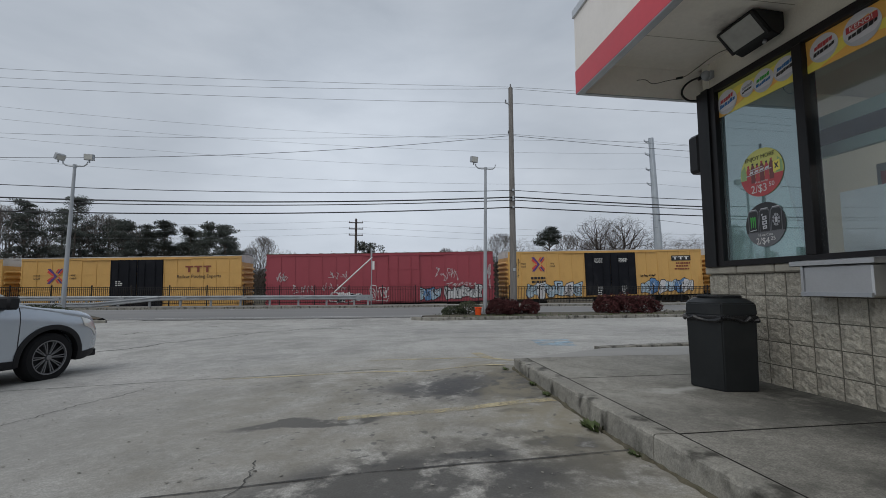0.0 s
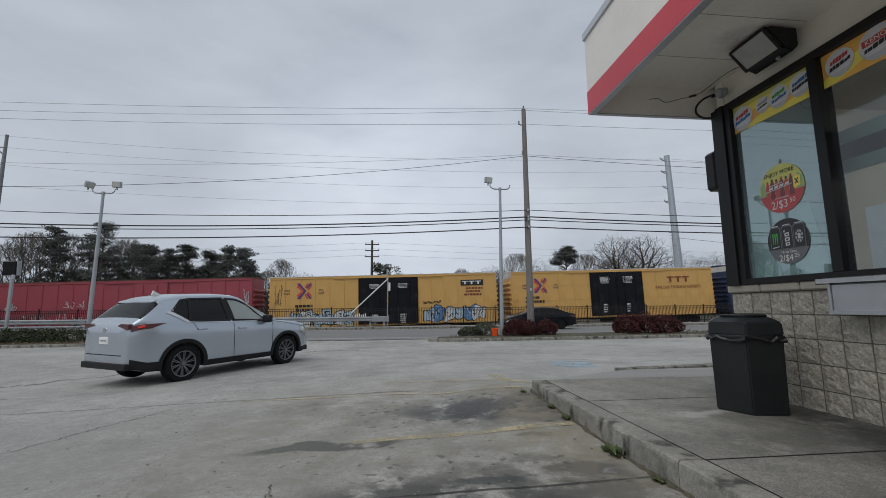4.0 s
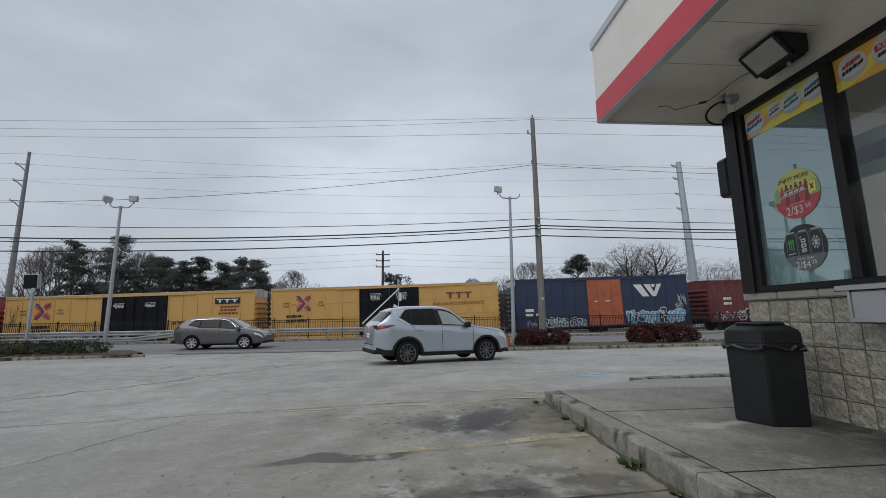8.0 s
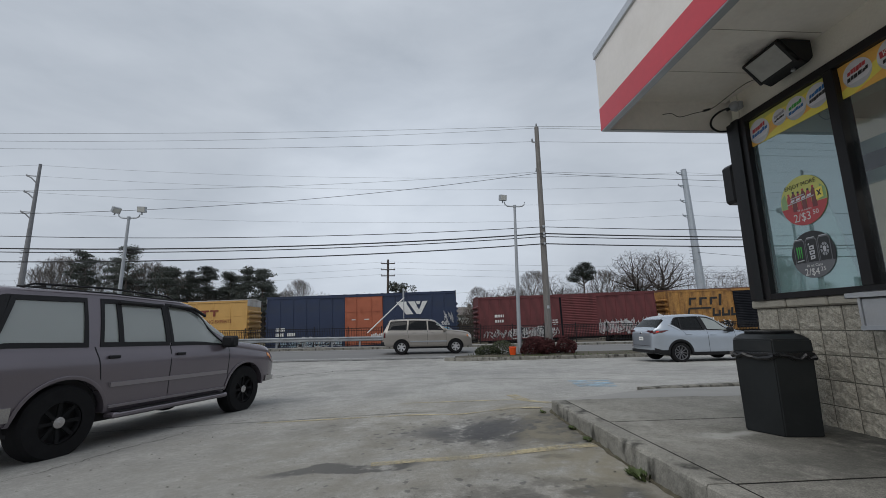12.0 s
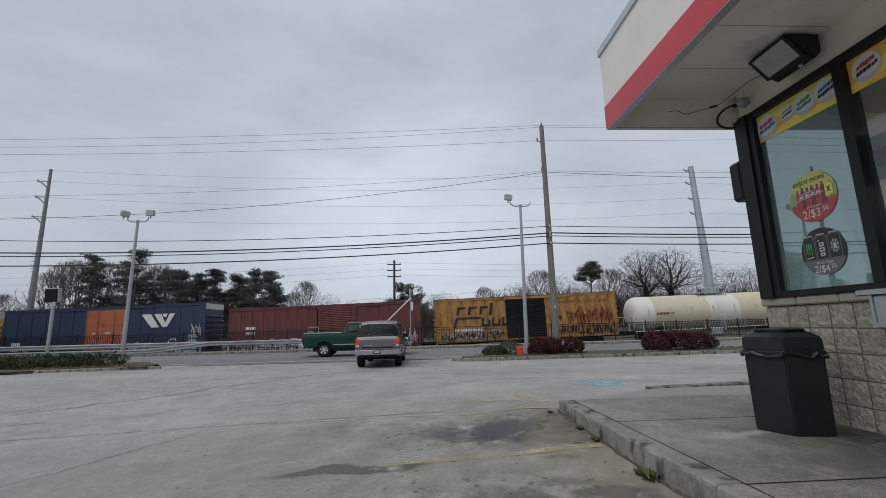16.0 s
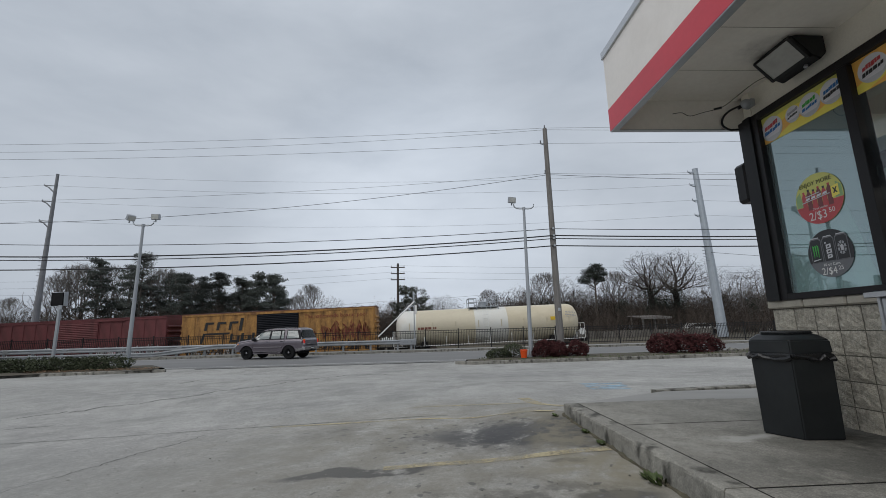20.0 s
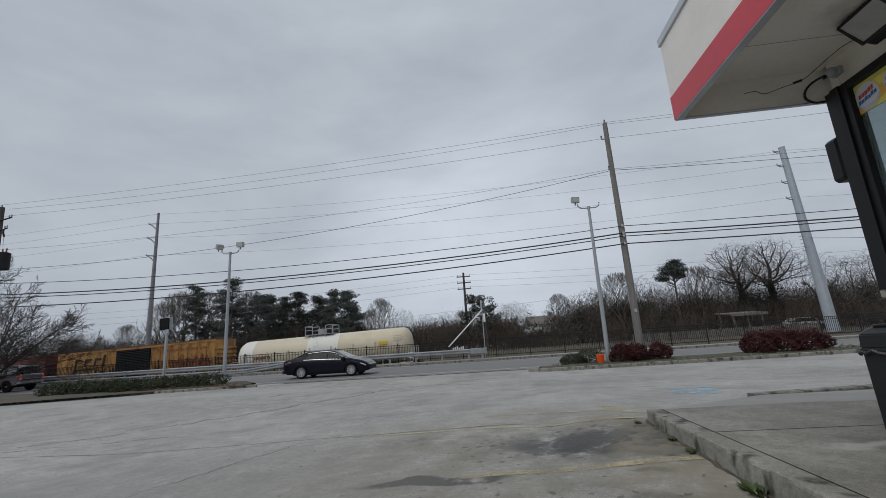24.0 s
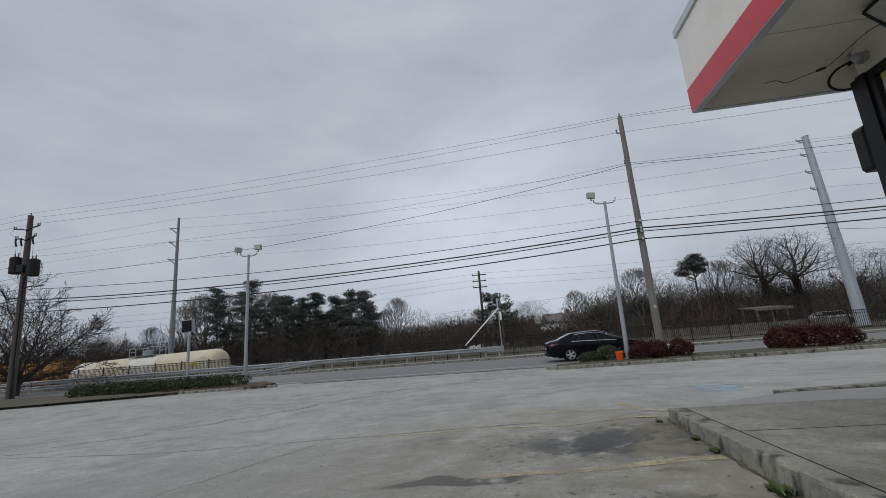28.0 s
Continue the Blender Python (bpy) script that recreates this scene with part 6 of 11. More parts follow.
def make_train():
    cars = []
    # x at the start of the clip for each middle, and the length
    def add(car, x0):
        cars.append((car, x0))
        return car

    y0 = add(boxcar("boxcar", "yellow box car with a black plug door", 15.3, 5.1, "car_yellow", "roof_pale", "car_black", (0.39, 0.63), (6, 6), "panel"), -34.95)
    letter_bars(y0, 3.5, 5.6, 3.6, 4.1, 3, "text_rust")
    y1 = add(boxcar("boxcar", "yellow box car with a black door and brown slogan lettering", 15.3, 5.1, "car_yellow", "roof_pale", "car_black", (0.39, 0.63), (6, 6), "panel"), -18.45)
    arrows_logo(y1, -5.4, 3.65, 0.55)
    car_words(y1, "next\nload", -6.6, 3.6, 0.24, "text_black")
    car_words(y1, "any\nroad", -4.2, 3.6, 0.24, "text_black")
    letter_bars(y1, 3.55, 5.5, 3.75, 4.25, 3, "text_rust")
    car_words(y1, "Railcar Pooling Experts", 4.55, 3.42, 0.36, "text_black", 0.95)
    scrawl(y1, -5.6, -1.8, 1.3, 1.9, "g_white", 3, 7)
    bars(y1, -1.3, 3.1, 0.5, 3, "text_white", 4, y=-1.613)
    red = add(boxcar("boxcar", "dark red box car with white scrawls and bubble graffiti", 18.45, 5.15, "car_red", "roof_rust", "car_red", (0.52, 0.66), (9, 6), "single"), 0.3)
    mural(red, 1.9, 4.6, 1.15, 2.0, ["g_blue", "g_pale"], "g_black", 21, 4)
    mural(red, 4.9, 8.2, 1.15, 2.05, ["g_white", "g_white"], "g_black", 22, 4)
    mural(red, -4.4, -2.0, 1.15, 1.75, ["car_red", "g_black"], "g_white", 23, 4)
    mural(red, -1.2, 1.4, 1.2, 2.1, ["car_red"], "g_white", 24, 4)
    for k, (a, b, z0, z1) in enumerate(((-8.4, -7.6, 2.8, 3.6), (-7.2, -5.6, 1.9, 2.6), (-4.9, -3.0, 2.0, 2.7), (-4.5, -3.0, 2.9, 3.6), (0.9, 2.2, 2.5, 3.2), (4.2, 6.3, 2.6, 3.8), (5.2, 8.0, 2.1, 2.5), (8.6, 9.0, 1.8, 4.2))):
        scrawl(red, a, b, z0, z1, "g_white", 30 + k, max(3, int((b - a) * 2.2)), 0.03)
    bars(red, 0.9, 4.5, 1.2, 3, "text_white", 9)
    y2 = add(boxcar("boxcar", "yellow box car with black double doors and blue-white graffiti", 18.45, 5.1, "car_yellow", "roof_pale", "car_black", (0.378, 0.641), (6, 6), "double"), 20.1)
    arrows_logo(y2, -6.55, 3.85, 0.62)
    car_words(y2, "next\nload", -7.9, 3.8, 0.26, "text_black")
    car_words(y2, "any\nroad", -5.25, 3.8, 0.26, "text_black")
    bars(y2, -7.4, 2.55, 1.6, 2, "text_black", 5, h=0.2, gap=0.12)
    letter_bars(y2, 6.3, 8.0, 4.05, 4.32, 3, "text_white", "text_black")
    bars(y2, 6.4, 3.65, 1.7, 3, "text_rust", 6, h=0.14, gap=0.12)
    mural(y2, -7.6, -2.5, 1.1, 2.15, ["g_pale", "g_white", "g_pale"], "g_black", 41, 6)
    mural(y2, 3.1, 8.0, 1.1, 2.2, ["g_pale", "g_blue", "g_white"], "g_black", 42, 6)
    scrawl(y2, -8.9, -8.2, 2.6, 4.4, "text_black", 43, 3, 0.025)
    scrawl(y2, 3.0, 4.6, 2.5, 2.8, "text_black", 44, 4, 0.03)
    for x in (-1.1, 1.2):
        bars(y2, x - 0.3, 4.2, 1.0, 4, "text_white", 7, h=0.05, gap=0.05, y=-1.613)
        bars(y2, x - 0.1, 1.7, 0.5, 5, "text_white", 8, h=0.08, gap=0.08, y=-1.613)
    y3 = add(boxcar("boxcar", "clean yellow box car with black double doors and a slogan", 18.45, 5.1, "car_yellow", "roof_pale", "car_black", (0.378, 0.641), (5, 5), "panel"), 39.85)
    arrows_logo(y3, -6.7, 3.75, 0.62)
    car_words(y3, "next\nload", -8.05, 3.7, 0.26, "text_black")
    car_words(y3, "any\nroad", -5.35, 3.7, 0.26, "text_black")
    bars(y3, -8.3, 2.65, 1.9, 2, "text_black", 15, h=0.2, gap=0.14)
    letter_bars(y3, 4.9, 7.1, 3.75, 4.25, 3, "text_rust")
    car_words(y3, "RAILCAR POOLING EXPERTS", 5.9, 3.32, 0.38, "text_rust", 0.88)
    for x in (-1.1, 1.0):
        bars(y3, x - 0.3, 4.3, 1.0, 6, "text_white", 16, h=0.05, gap=0.05, y=-1.613)
        bars(y3, x - 0.1, 1.9, 0.4, 4, "text_white", 17, h=0.1, gap=0.1, y=-1.613)
    ns = add(boxcar("boxcar", "navy box car with an orange door and a white emblem", 15.3, 5.2, "car_navy", "car_navy", "car_orange", (0.405, 0.605), (6, 6), "single"), 58.25)
    bm = bmesh.new()
    flat(bm, [(2.70, 4.35), (3.42, 4.35), (4.10, 3.3), (3.50, 3.3)], SKIN - 0.004)
    flat(bm, [(3.66, 4.35), (4.22, 4.35), (4.72, 3.3), (4.36, 3.3)], SKIN - 0.005)
    flat(bm, [(4.42, 3.3), (4.70, 3.3), (5.28, 4.35), (4.86, 4.35)], SKIN - 0.006)
    flat(bm, [(4.30, 4.35), (4.70, 4.35), (4.62, 4.10), (4.42, 4.10)], SKIN - 0.007)
    part("emblem", bm, M["text_white"], ns, "white slanted-bar emblem")
    for x in (-6.9, -6.0):
        part("number_board", B(x, x + 0.62, SKIN - 0.006, SKIN - 0.002, 1.95, 2.2), M["text_white"], ns)
    part("number_board", B(-6.9, -6.2, SKIN - 0.006, SKIN - 0.002, 2.35, 2.6), M["text_white"], ns)
    mural(ns, 2.0, 7.1, 1.1, 2.1, ["g_cyan", "car_navy", "g_cyan"], "g_white", 51, 7)
    mural(ns, -5.2, -1.9, 1.1, 1.7, ["g_black", "car_navy"], "g_white", 52, 6)
    scrawl(ns, 6.6, 7.4, 2.4, 3.5, "g_white", 53, 3, 0.03)
    bars(ns, 6.3, 2.6, 0.8, 4, "text_white", 54, h=0.04, gap=0.05)
    for x in (-0.9, 0.1):
        part("door_label", B(x, x + 0.4, -1.613, -1.608, 3.0, 3.08), M["text_white"], ns)
    ag = add(boxcar("boxcar", "rust-brown box car with a ribbed sliding door and pale graffiti", 15.3, 4.55, "car_brown", "car_brown", "car_brown", (0.46, 0.66), (8, 6), "slide"), 75.4)
    bars(ag, -6.4, 2.75, 0.9, 2, "text_white", 61, h=0.22, gap=0.2)
    mural(ag, 1.6, 5.4, 1.1, 2.0, ["g_pink", "car_brown", "g_white"], "g_white", 62, 6)
    mural(ag, -5.0, -1.4, 1.1, 1.8, ["car_brown", "g_black"], "g_white", 63, 5)
    part("door_post", B(-0.75, -0.55, -1.56, -1.5, 1.05, 4.2), M["car_black"], ag)
    bars(ag, -1.5, 2.3, 0.5, 3, "text_white", 64, h=0.08, gap=0.1)
    rb = add(boxcar("boxcar", "rusty yellow box car with a black ribbed door and slogan", 15.3, 4.55, "car_yellow_old", "roof_rust", "car_black", (0.385, 0.60), (6, 7), "slide"), 91.9)
    bm = bmesh.new()
    yb = SKIN - 0.004
    for k in range(3):
        x = -5.9 + 0.95 * k
        flat(bm, [(x, 3.1), (x + 0.22, 3.1), (x + 0.32, 3.75), (x + 0.1, 3.75)], yb)
        flat(bm, [(x + 0.1, 3.58), (x + 0.75, 3.58), (x + 0.78, 3.75), (x + 0.1, 3.75)], yb - 0.001)
    flat(bm, [(-3.2, 3.0), (-2.95, 3.0), (-2.8, 4.0), (-3.05, 4.0)], yb)
    flat(bm, [(-6.2, 2.1), (-6.0, 2.1), (-5.8, 2.75), (-3.9, 2.75), (-3.85, 2.9), (-5.95, 2.9)], yb)
    for k in range(3):
        x = -3.9 + 0.85 * k
        flat(bm, [(x, 2.1), (x + 0.7, 2.1), (x + 0.78, 2.3), (x + 0.05, 2.3)], yb)
        flat(bm, [(x, 2.1), (x + 0.2, 2.1), (x + 0.3, 2.8), (x + 0.1, 2.8)], yb - 0.001)
        flat(bm, [(x + 0.55, 2.1), (x + 0.75, 2.1), (x + 0.82, 2.6), (x + 0.62, 2.6)], yb - 0.0015)
    part("logo_mark", bm, M["text_black"], rb, "worn black emblem as plain bars")
    car_words(rb, "The nationwide boxcar pool", 4.5, 3.85, 0.46, "text_rust", 0.95)
    bars(rb, -6.2, 1.75, 2.6, 1, "text_white", 71, h=0.25)
    scrawl(rb, 3.4, 6.6, 2.0, 3.4, "text_rust", 72, 6, 0.06)
    scrawl(rb, 1.9, 3.0, 2.2, 2.7, "text_rust", 73, 3, 0.06)
    scrawl(ag, -7.4, -1.0, 1.05, 1.75, "g_white", 65, 22, 0.045)
    scrawl(ag, 1.2, 7.4, 1.05, 2.3, "g_white", 66, 26, 0.05)
    scrawl(ag, 1.4, 7.2, 1.05, 2.0, "g_pink", 67, 20, 0.06)
    scrawl(rb, -7.2, -2.0, 1.0, 1.7, "g_black", 74, 16, 0.05)
    scrawl(rb, 2.0, 7.3, 1.0, 1.9, "g_black", 75, 22, 0.05)
    scrawl(rb, -7.2, -2.0, 1.0, 1.8, "g_white", 76, 16, 0.04)
    scrawl(rb, 4.2, 7.3, 1.6, 3.2, "text_rust", 77, 12, 0.05)
    scrawl(ns, -6.8, -1.6, 1.0, 1.7, "g_pale", 55, 16, 0.04)
    cars.append((make_tank(), 108.95))
    return cars


def make_tank():
    """A tank car: barrel with domed ends, top platform, saddle straps, ladder and end rails."""
    car = thing("tank_car", pose(0, 0, 0), "cream white tank car with a top platform and rust stains", "freight car", "freight cars")
    R, l, zc = 1.48, 7.75, 2.47
    rings = [(0.001, -l), (0.6, -l + 0.03), (1.0, -l + 0.13), (1.3, -l + 0.33), (1.44, -l + 0.58), (R, -l + 0.85)]

    def barrel(name, prof, material, label=""):
        o = part(name, lathe(bmesh.new(), prof, 40, "x"), M[material], car, label, smooth=50, m=pose(0, 0, zc))
        return o

    barrel("tank_end", rings + [(R, -6.0)], "tank_white", "white-washed tank end")
    barrel("tank_barrel", [(R - 0.004, -6.0), (R - 0.004, -1.2)], "tank")
    barrel("tank_band", [(R, -1.2), (R, 1.6)], "tank_white", "white repainted middle section")
    barrel("tank_barrel", [(R - 0.004, 1.6), (R - 0.004, l - 0.85)], "tank")
    barrel("tank_end", [(r, -x) for r, x in reversed(rings)], "tank", "cream tank end")
    for x in (-6.0, -3.4, -1.2, 1.6, 4.2, 6.6):
        part("weld_band", lathe(bmesh.new(), [(R + 0.006, x - 0.03), (R + 0.006, x + 0.03)], 40, "x"), M["tank"], car, m=pose(0, 0, zc))
    top = part("top_platform", bmesh.new(), M["pole_paint"], car, "grey grated platform with rails", m=pose(-0.3, 0, zc + R))
    bm = bmesh.new()
    box(bm, -1.25, 1.25, -0.75, 0.75, 0.02, 0.08)
    tube(bm, (0, 0, -0.1), (0, 0, 0.42), 0.36, seg=16)
    box(bm, -0.3, 0.3, -0.32, 0.32, 0.4, 0.52, bev=0.03)
    for x in (-1.25, -0.6, 0.6, 1.25):
        for y in (-0.75, 0.75):
            tube(bm, (x, y, -0.25), (x, y, 0.78), 0.035, seg=6)
    for y in (-0.75, 0.75):
        for z in (0.45, 0.78):
            tube(bm, (-1.25, y, z), (-0.6, y, z), 0.03, seg=6)
            tube(bm, (0.6, y, z), (1.25, y, z), 0.03, seg=6)
    for x in (-1.25, 1.25):
        tube(bm, (x, -0.75, 0.78), (x, 0.75, 0.78), 0.03, seg=6)
    bm.to_mesh(top.data)
    bm.free()
    ladder(car, "side_ladder", "white", -0.5, -R - 0.13, 0.9, 3.3, 0.4, 9, rails=lambda q: [(q.x, q.y, 0.8), (q.x, q.y, 3.2), (q.x, -1.0, zc + R)])
    bm = bmesh.new()
    for k in range(8):
        x = -6.6 + 1.9 * k
        box(bm, x - 0.04, x + 0.04, -R - 0.03, -R + 0.12, zc - 0.15, zc + 0.42)
    part("jacket_clip", bm, M["tank"], car)
    part("placard", B(5.15, 5.85, -R - 0.05, -R + 0.05, zc + 0.15, zc + 0.42), mat("placard_yellow", (0.75, 0.50, 0.03), 0.5, var=0.08), car, "yellow warning placard")
    pale = mat("faded_stencil", (0.30, 0.33, 0.40), 0.6, var=0.2, scale=8, bump=0)
    M["stencil_pale"], M["stencil_rust"] = pale, mat("rust_red_stencil", (0.20, 0.07, 0.045), 0.6, var=0.2, scale=8, bump=0)
    bars(car, 6.35, zc + 0.75, 0.95, 4, "stencil_pale", 81, h=0.04, gap=0.09, y=-R - 0.012)
    bars(car, -5.95, zc - 0.14, 1.75, 1, "stencil_rust", 82, h=0.19, y=-R - 0.012)
    part("rust_patch", B(6.75, 7.05, -1.42, -1.3, zc - 0.35, zc - 0.05), M["tread"], car, "rusty fitting on the barrel end")
    bm = bmesh.new()
    for s in (-1, 1):
        box(bm, min(s * 4.6, s * 8.05), max(s * 4.6, s * 8.05), -0.3, 0.3, 0.75, 1.05)
        box(bm, s * 5.4 - 0.25, s * 5.4 + 0.25, -1.3, 1.3, 0.95, 1.35)
        box(bm, min(s * 7.6, s * 8.0), max(s * 7.6, s * 8.0), -1.45, 1.45, 0.95, 1.05)
        box(bm, min(s * 8.0, s * 8.55), max(s * 8.0, s * 8.55), -0.2, 0.2, 0.7, 1.0)
    part("underframe", bm, M["under"], car)
    bm = bmesh.new()
    for y in (-1.45, 1.45):
        tube(bm, (-7.9, y, 1.02), (7.9, y, 1.02), 0.03, seg=6)
        for k in range(9):
            x = -7.2 + 1.8 * k
            tube(bm, (x, y, 1.02), (x, y * 0.92, 1.75), 0.02, seg=5)
    part("running_rail", bm, M["white"], car)
    bm = bmesh.new()
    for s in (-1, 1):
        x = s * 7.95
        for y in (-1.4, -0.5, 0.5, 1.4):
            tube(bm, (x, y, 1.0), (x, y, 2.25), 0.025, seg=6)
        for z in (1.6, 2.25):
            tube(bm, (x, -1.4, z), (x, 1.4, z), 0.025, seg=6)
        tube(bm, (x - s * 0.1, -1.46, 0.45), (x - s * 0.1, -1.46, 1.0), 0.02, seg=6)
    part("end_rail", bm, M["white"], car)
    bm = lathe(bmesh.new(), [(0.25, -0.02), (0.28, 0.0), (0.25, 0.02)], 18, "y")
    part("brake_wheel", bm, M["white"], car, m=pose(7.75, -1.35, 1.55))
    for s in (-1, 1):
        for ws in truck(car, s * 5.6):
            WHEELSETS.append(ws)
    return car


def make_rails():
    for y in (TRAIN_Y + 1.5 - 0.72, TRAIN_Y + 1.5 + 0.72):
        bm = bmesh.new()
        for x in span(-200, 200, 40)[:-1]:
            prism(bm, [(y - 0.07, -0.17), (y + 0.07, -0.17), (y + 0.012, -0.13), (y + 0.035, -0.0), (y - 0.035, -0.0), (y - 0.012, -0.13)], x + 0.003, x + 9.997, axis="x")
        for v in bm.verts:
            v.co.z += rail_level(v.co.x)
        tagged(part("rail", bm, M["rail"]), "rusty steel rail on wooden sleepers", "rail", "rails", "structure")
    bm = bmesh.new()
    for k in range(560):
        x = -170 + 0.6 * k
        z = rail_level(x)
        box(bm, x - 0.11, x + 0.11, TRAIN_Y + 0.2, TRAIN_Y + 2.8, z - 0.3, z - 0.172)
    tagged(part("sleepers", bm, M["wood"]), "row of weathered wooden sleepers", "sleepers", "", "stuff")


TRAIN = make_train()
make_rails()


# ---- road vehicles ----
def lerp_line(pts, x):
    if x <= pts[0][0]:
        return pts[0][1]
    for (a, u), (b, v) in zip(pts, pts[1:]):
        if x <= b:
            k = (x - a) / (b - a)
            return u + (v - u) * k
    return pts[-1][1]


def soft_line(pts, x, r=0.07):
    return sum(lerp_line(pts, x + d * r) * w for d, w in ((-1, 0.2), (-0.5, 0.2), (0, 0.2), (0.5, 0.2), (1, 0.2)))


def outward(bm, way):
    """Turns an open skin so that its faces look the given way."""
    bmesh.ops.recalc_face_normals(bm, faces=bm.faces)
    bm.normal_update()
    if sum(f.normal.dot(way) * f.calc_area() for f in bm.faces) < 0:
        bmesh.ops.reverse_faces(bm, faces=bm.faces)
    return bm


class Shell:
    """The skin of a car: a cross-section that changes along its length (x ahead, z up, 0 on the ground under the middle of the wheelbase)."""

    def __init__(self, c):
        self.c = c
        self.x0, self.x1 = -c["wb"] / 2 - c["rear"], c["wb"] / 2 + c["front"]
        self.axles = (-c["wb"] / 2, c["wb"] / 2)

    def section(self, x):
        """Nine guide points of the half section, from the sill up to the middle of the roof."""
        c = self.c
        zt, belt = soft_line(c["top"], x), soft_line(c["belt"], x)
        belt = min(belt, zt - 0.035)
        zb = min(lerp_line(c["sill"], x), belt - 0.06)
        u = (x - self.x0) / (self.x1 - self.x0)
        e0, e1 = max(0.0, min(1, u / c["round"][0])), max(0.0, min(1, (1 - u) / c["round"][1]))
        t0, t1 = c.get("tuck", (0.16, 0.20))
        hw = c["w"] / 2 * (1 - t0 * (1 - e0) ** 2.2) * (1 - t1 * (1 - e1) ** 2.2)
        cab = max(0.0, min(1.0, (zt - belt - 0.03) / 0.42))
        wr = hw * (0.95 - c["tumble"] * cab)
        h = belt - zb
        return [(hw * 0.945, zb), (hw * 0.978, zb + 0.12 * h), (hw * 0.99, zb + 0.46 * h), (hw * 1.0, zb + 0.80 * h), (hw * 0.962, belt),
                (wr + 0.015, zt - 0.075 * cab - 0.012), (wr * 0.95, zt - 0.028 * cab - 0.003), (wr * 0.55, zt + 0.004), (0.0, zt + 0.010)]

    def skin(self, p, s):
        """A point (y, z) of the skin: the guide points joined by soft curves, the glass house by a slight bulge."""
        k = min(7, max(0, int(s)))
        f = s - k
        if k == 4:
            q = 0.014 * 4 * f * (1 - f)
            return p[4][0] * (1 - f) + p[5][0] * f + q, p[4][1] * (1 - f) + p[5][1] * f
        lo, hi = (0, 4) if k < 4 else (5, 8)
        a, b, c, d = p[max(lo, k - 1)], p[k], p[k + 1], p[min(hi, k + 2)]
        return tuple(b[i] + 0.5 * f * (c[i] - a[i] + f * (2 * a[i] - 5 * b[i] + 4 * c[i] - d[i] + f * (3 * (b[i] - c[i]) + d[i] - a[i]))) for i in (0, 1))

    def at(self, x, s, side):
        y, z = self.skin(self.section(x), s)
        return Vector((x, side * y, z))

    def side_y(self, x, z):
        """Half width of the skin at a height below the belt."""
        p = self.section(x)
        last = self.skin(p, 0)
        for k in range(1, 21):
            q = self.skin(p, k * 0.2)
            if q[1] >= z:
                f = max(0.0, min(1.0, (z - last[1]) / max(1e-6, q[1] - last[1])))
                return last[0] * (1 - f) + q[0] * f
            last = q
        return last[0]

    def arch_z(self, x):
        c = self.c
        for a in self.axles:
            d = abs(x - a)
            if d < c["arch"]:
                return c["r"] + math.sqrt(c["arch"] ** 2 - d * d) * 0.97
        return -1.0

    def openings(self):
        """Outlines in (x, s) of the holes for the panes."""
        c = self.c
        out = [self.surround(q[0]) for q in c["windows"]]
        for key in ("screen", "back"):
            if c.get(key):
                a, b, s = c[key]
                a, b = min(a, b), max(a, b)
                out.append([(a, s), (b, s), (b, 8.01), (a, 8.01)])
        return out

    def surround(self, q):
        m = self.c.get("gasket", 0.045)
        (xa, sa), (xb, sb), (xc, sc), (xd, sd) = q
        return [(xa - m, sa - 0.085), (xb + m, sb - 0.085), (xc + m * 0.8, min(4.995, sc + 0.085)), (xd - m * 0.8, min(4.995, sd + 0.085))]

    def body(self):
        bm = bmesh.new()
        c = self.c
        edges = [x for q in self.openings() for x, s in q]
        lo, hi = min(edges) - 0.05, max(edges) + 0.05
        xs = {round(self.x0 + (self.x1 - self.x0) * k / 84, 4) for k in range(85)} | {round(a + d * c["arch"], 4) for a in self.axles for d in (-1, -0.97, -0.85, 0.85, 0.97, 1)}
        xs |= {round(lo + (hi - lo) * k / int((hi - lo) / 0.027), 4) for k in range(int((hi - lo) / 0.027) + 1)}
        for key in ("screen", "back"):
            xs |= set(c[key][:2]) if c.get(key) else set()
        xs = sorted(x for x in xs if self.x0 <= x <= self.x1)
        ss = [k / 4 for k in range(16)] + [4 + k / 16 for k in range(16)] + [5 + k / 4 for k in range(13)]
        rows = []
        for x in xs:
            p, za = self.section(x), self.arch_z(x)
            s = [self.skin(p, v) for v in ss]
            if za > 0:
                s = [(y, z) if z >= za else (self.side_y(x, za), za) for y, z in s]
            rows.append([bm.verts.new((x, y, z)) for y, z in s] + [bm.verts.new((x, -y, z)) for y, z in reversed(s[:-1])])
        n = len(rows[0])
        holes = self.openings()

        def inside(x, s, q):
            return all((q[(i + 1) % 4][0] - q[i][0]) * (s - q[i][1]) - (q[(i + 1) % 4][1] - q[i][1]) * (x - q[i][0]) >= -1e-6 for i in range(4))

        half = len(ss) - 1
        col = [ss[k] if k <= half else ss[2 * half - k] for k in range(n)]
        for i, (a, b) in enumerate(zip(rows, rows[1:])):
            for k in range(n):
                k2 = (k + 1) % n
                if k2 and col[k] >= 3.9 and any(all(inside(x, s, q) for x in (xs[i], xs[i + 1]) for s in (col[k], col[k2])) for q in holes):
                    continue
                bm.faces.new((a[k], a[k2], b[k2], b[k]))
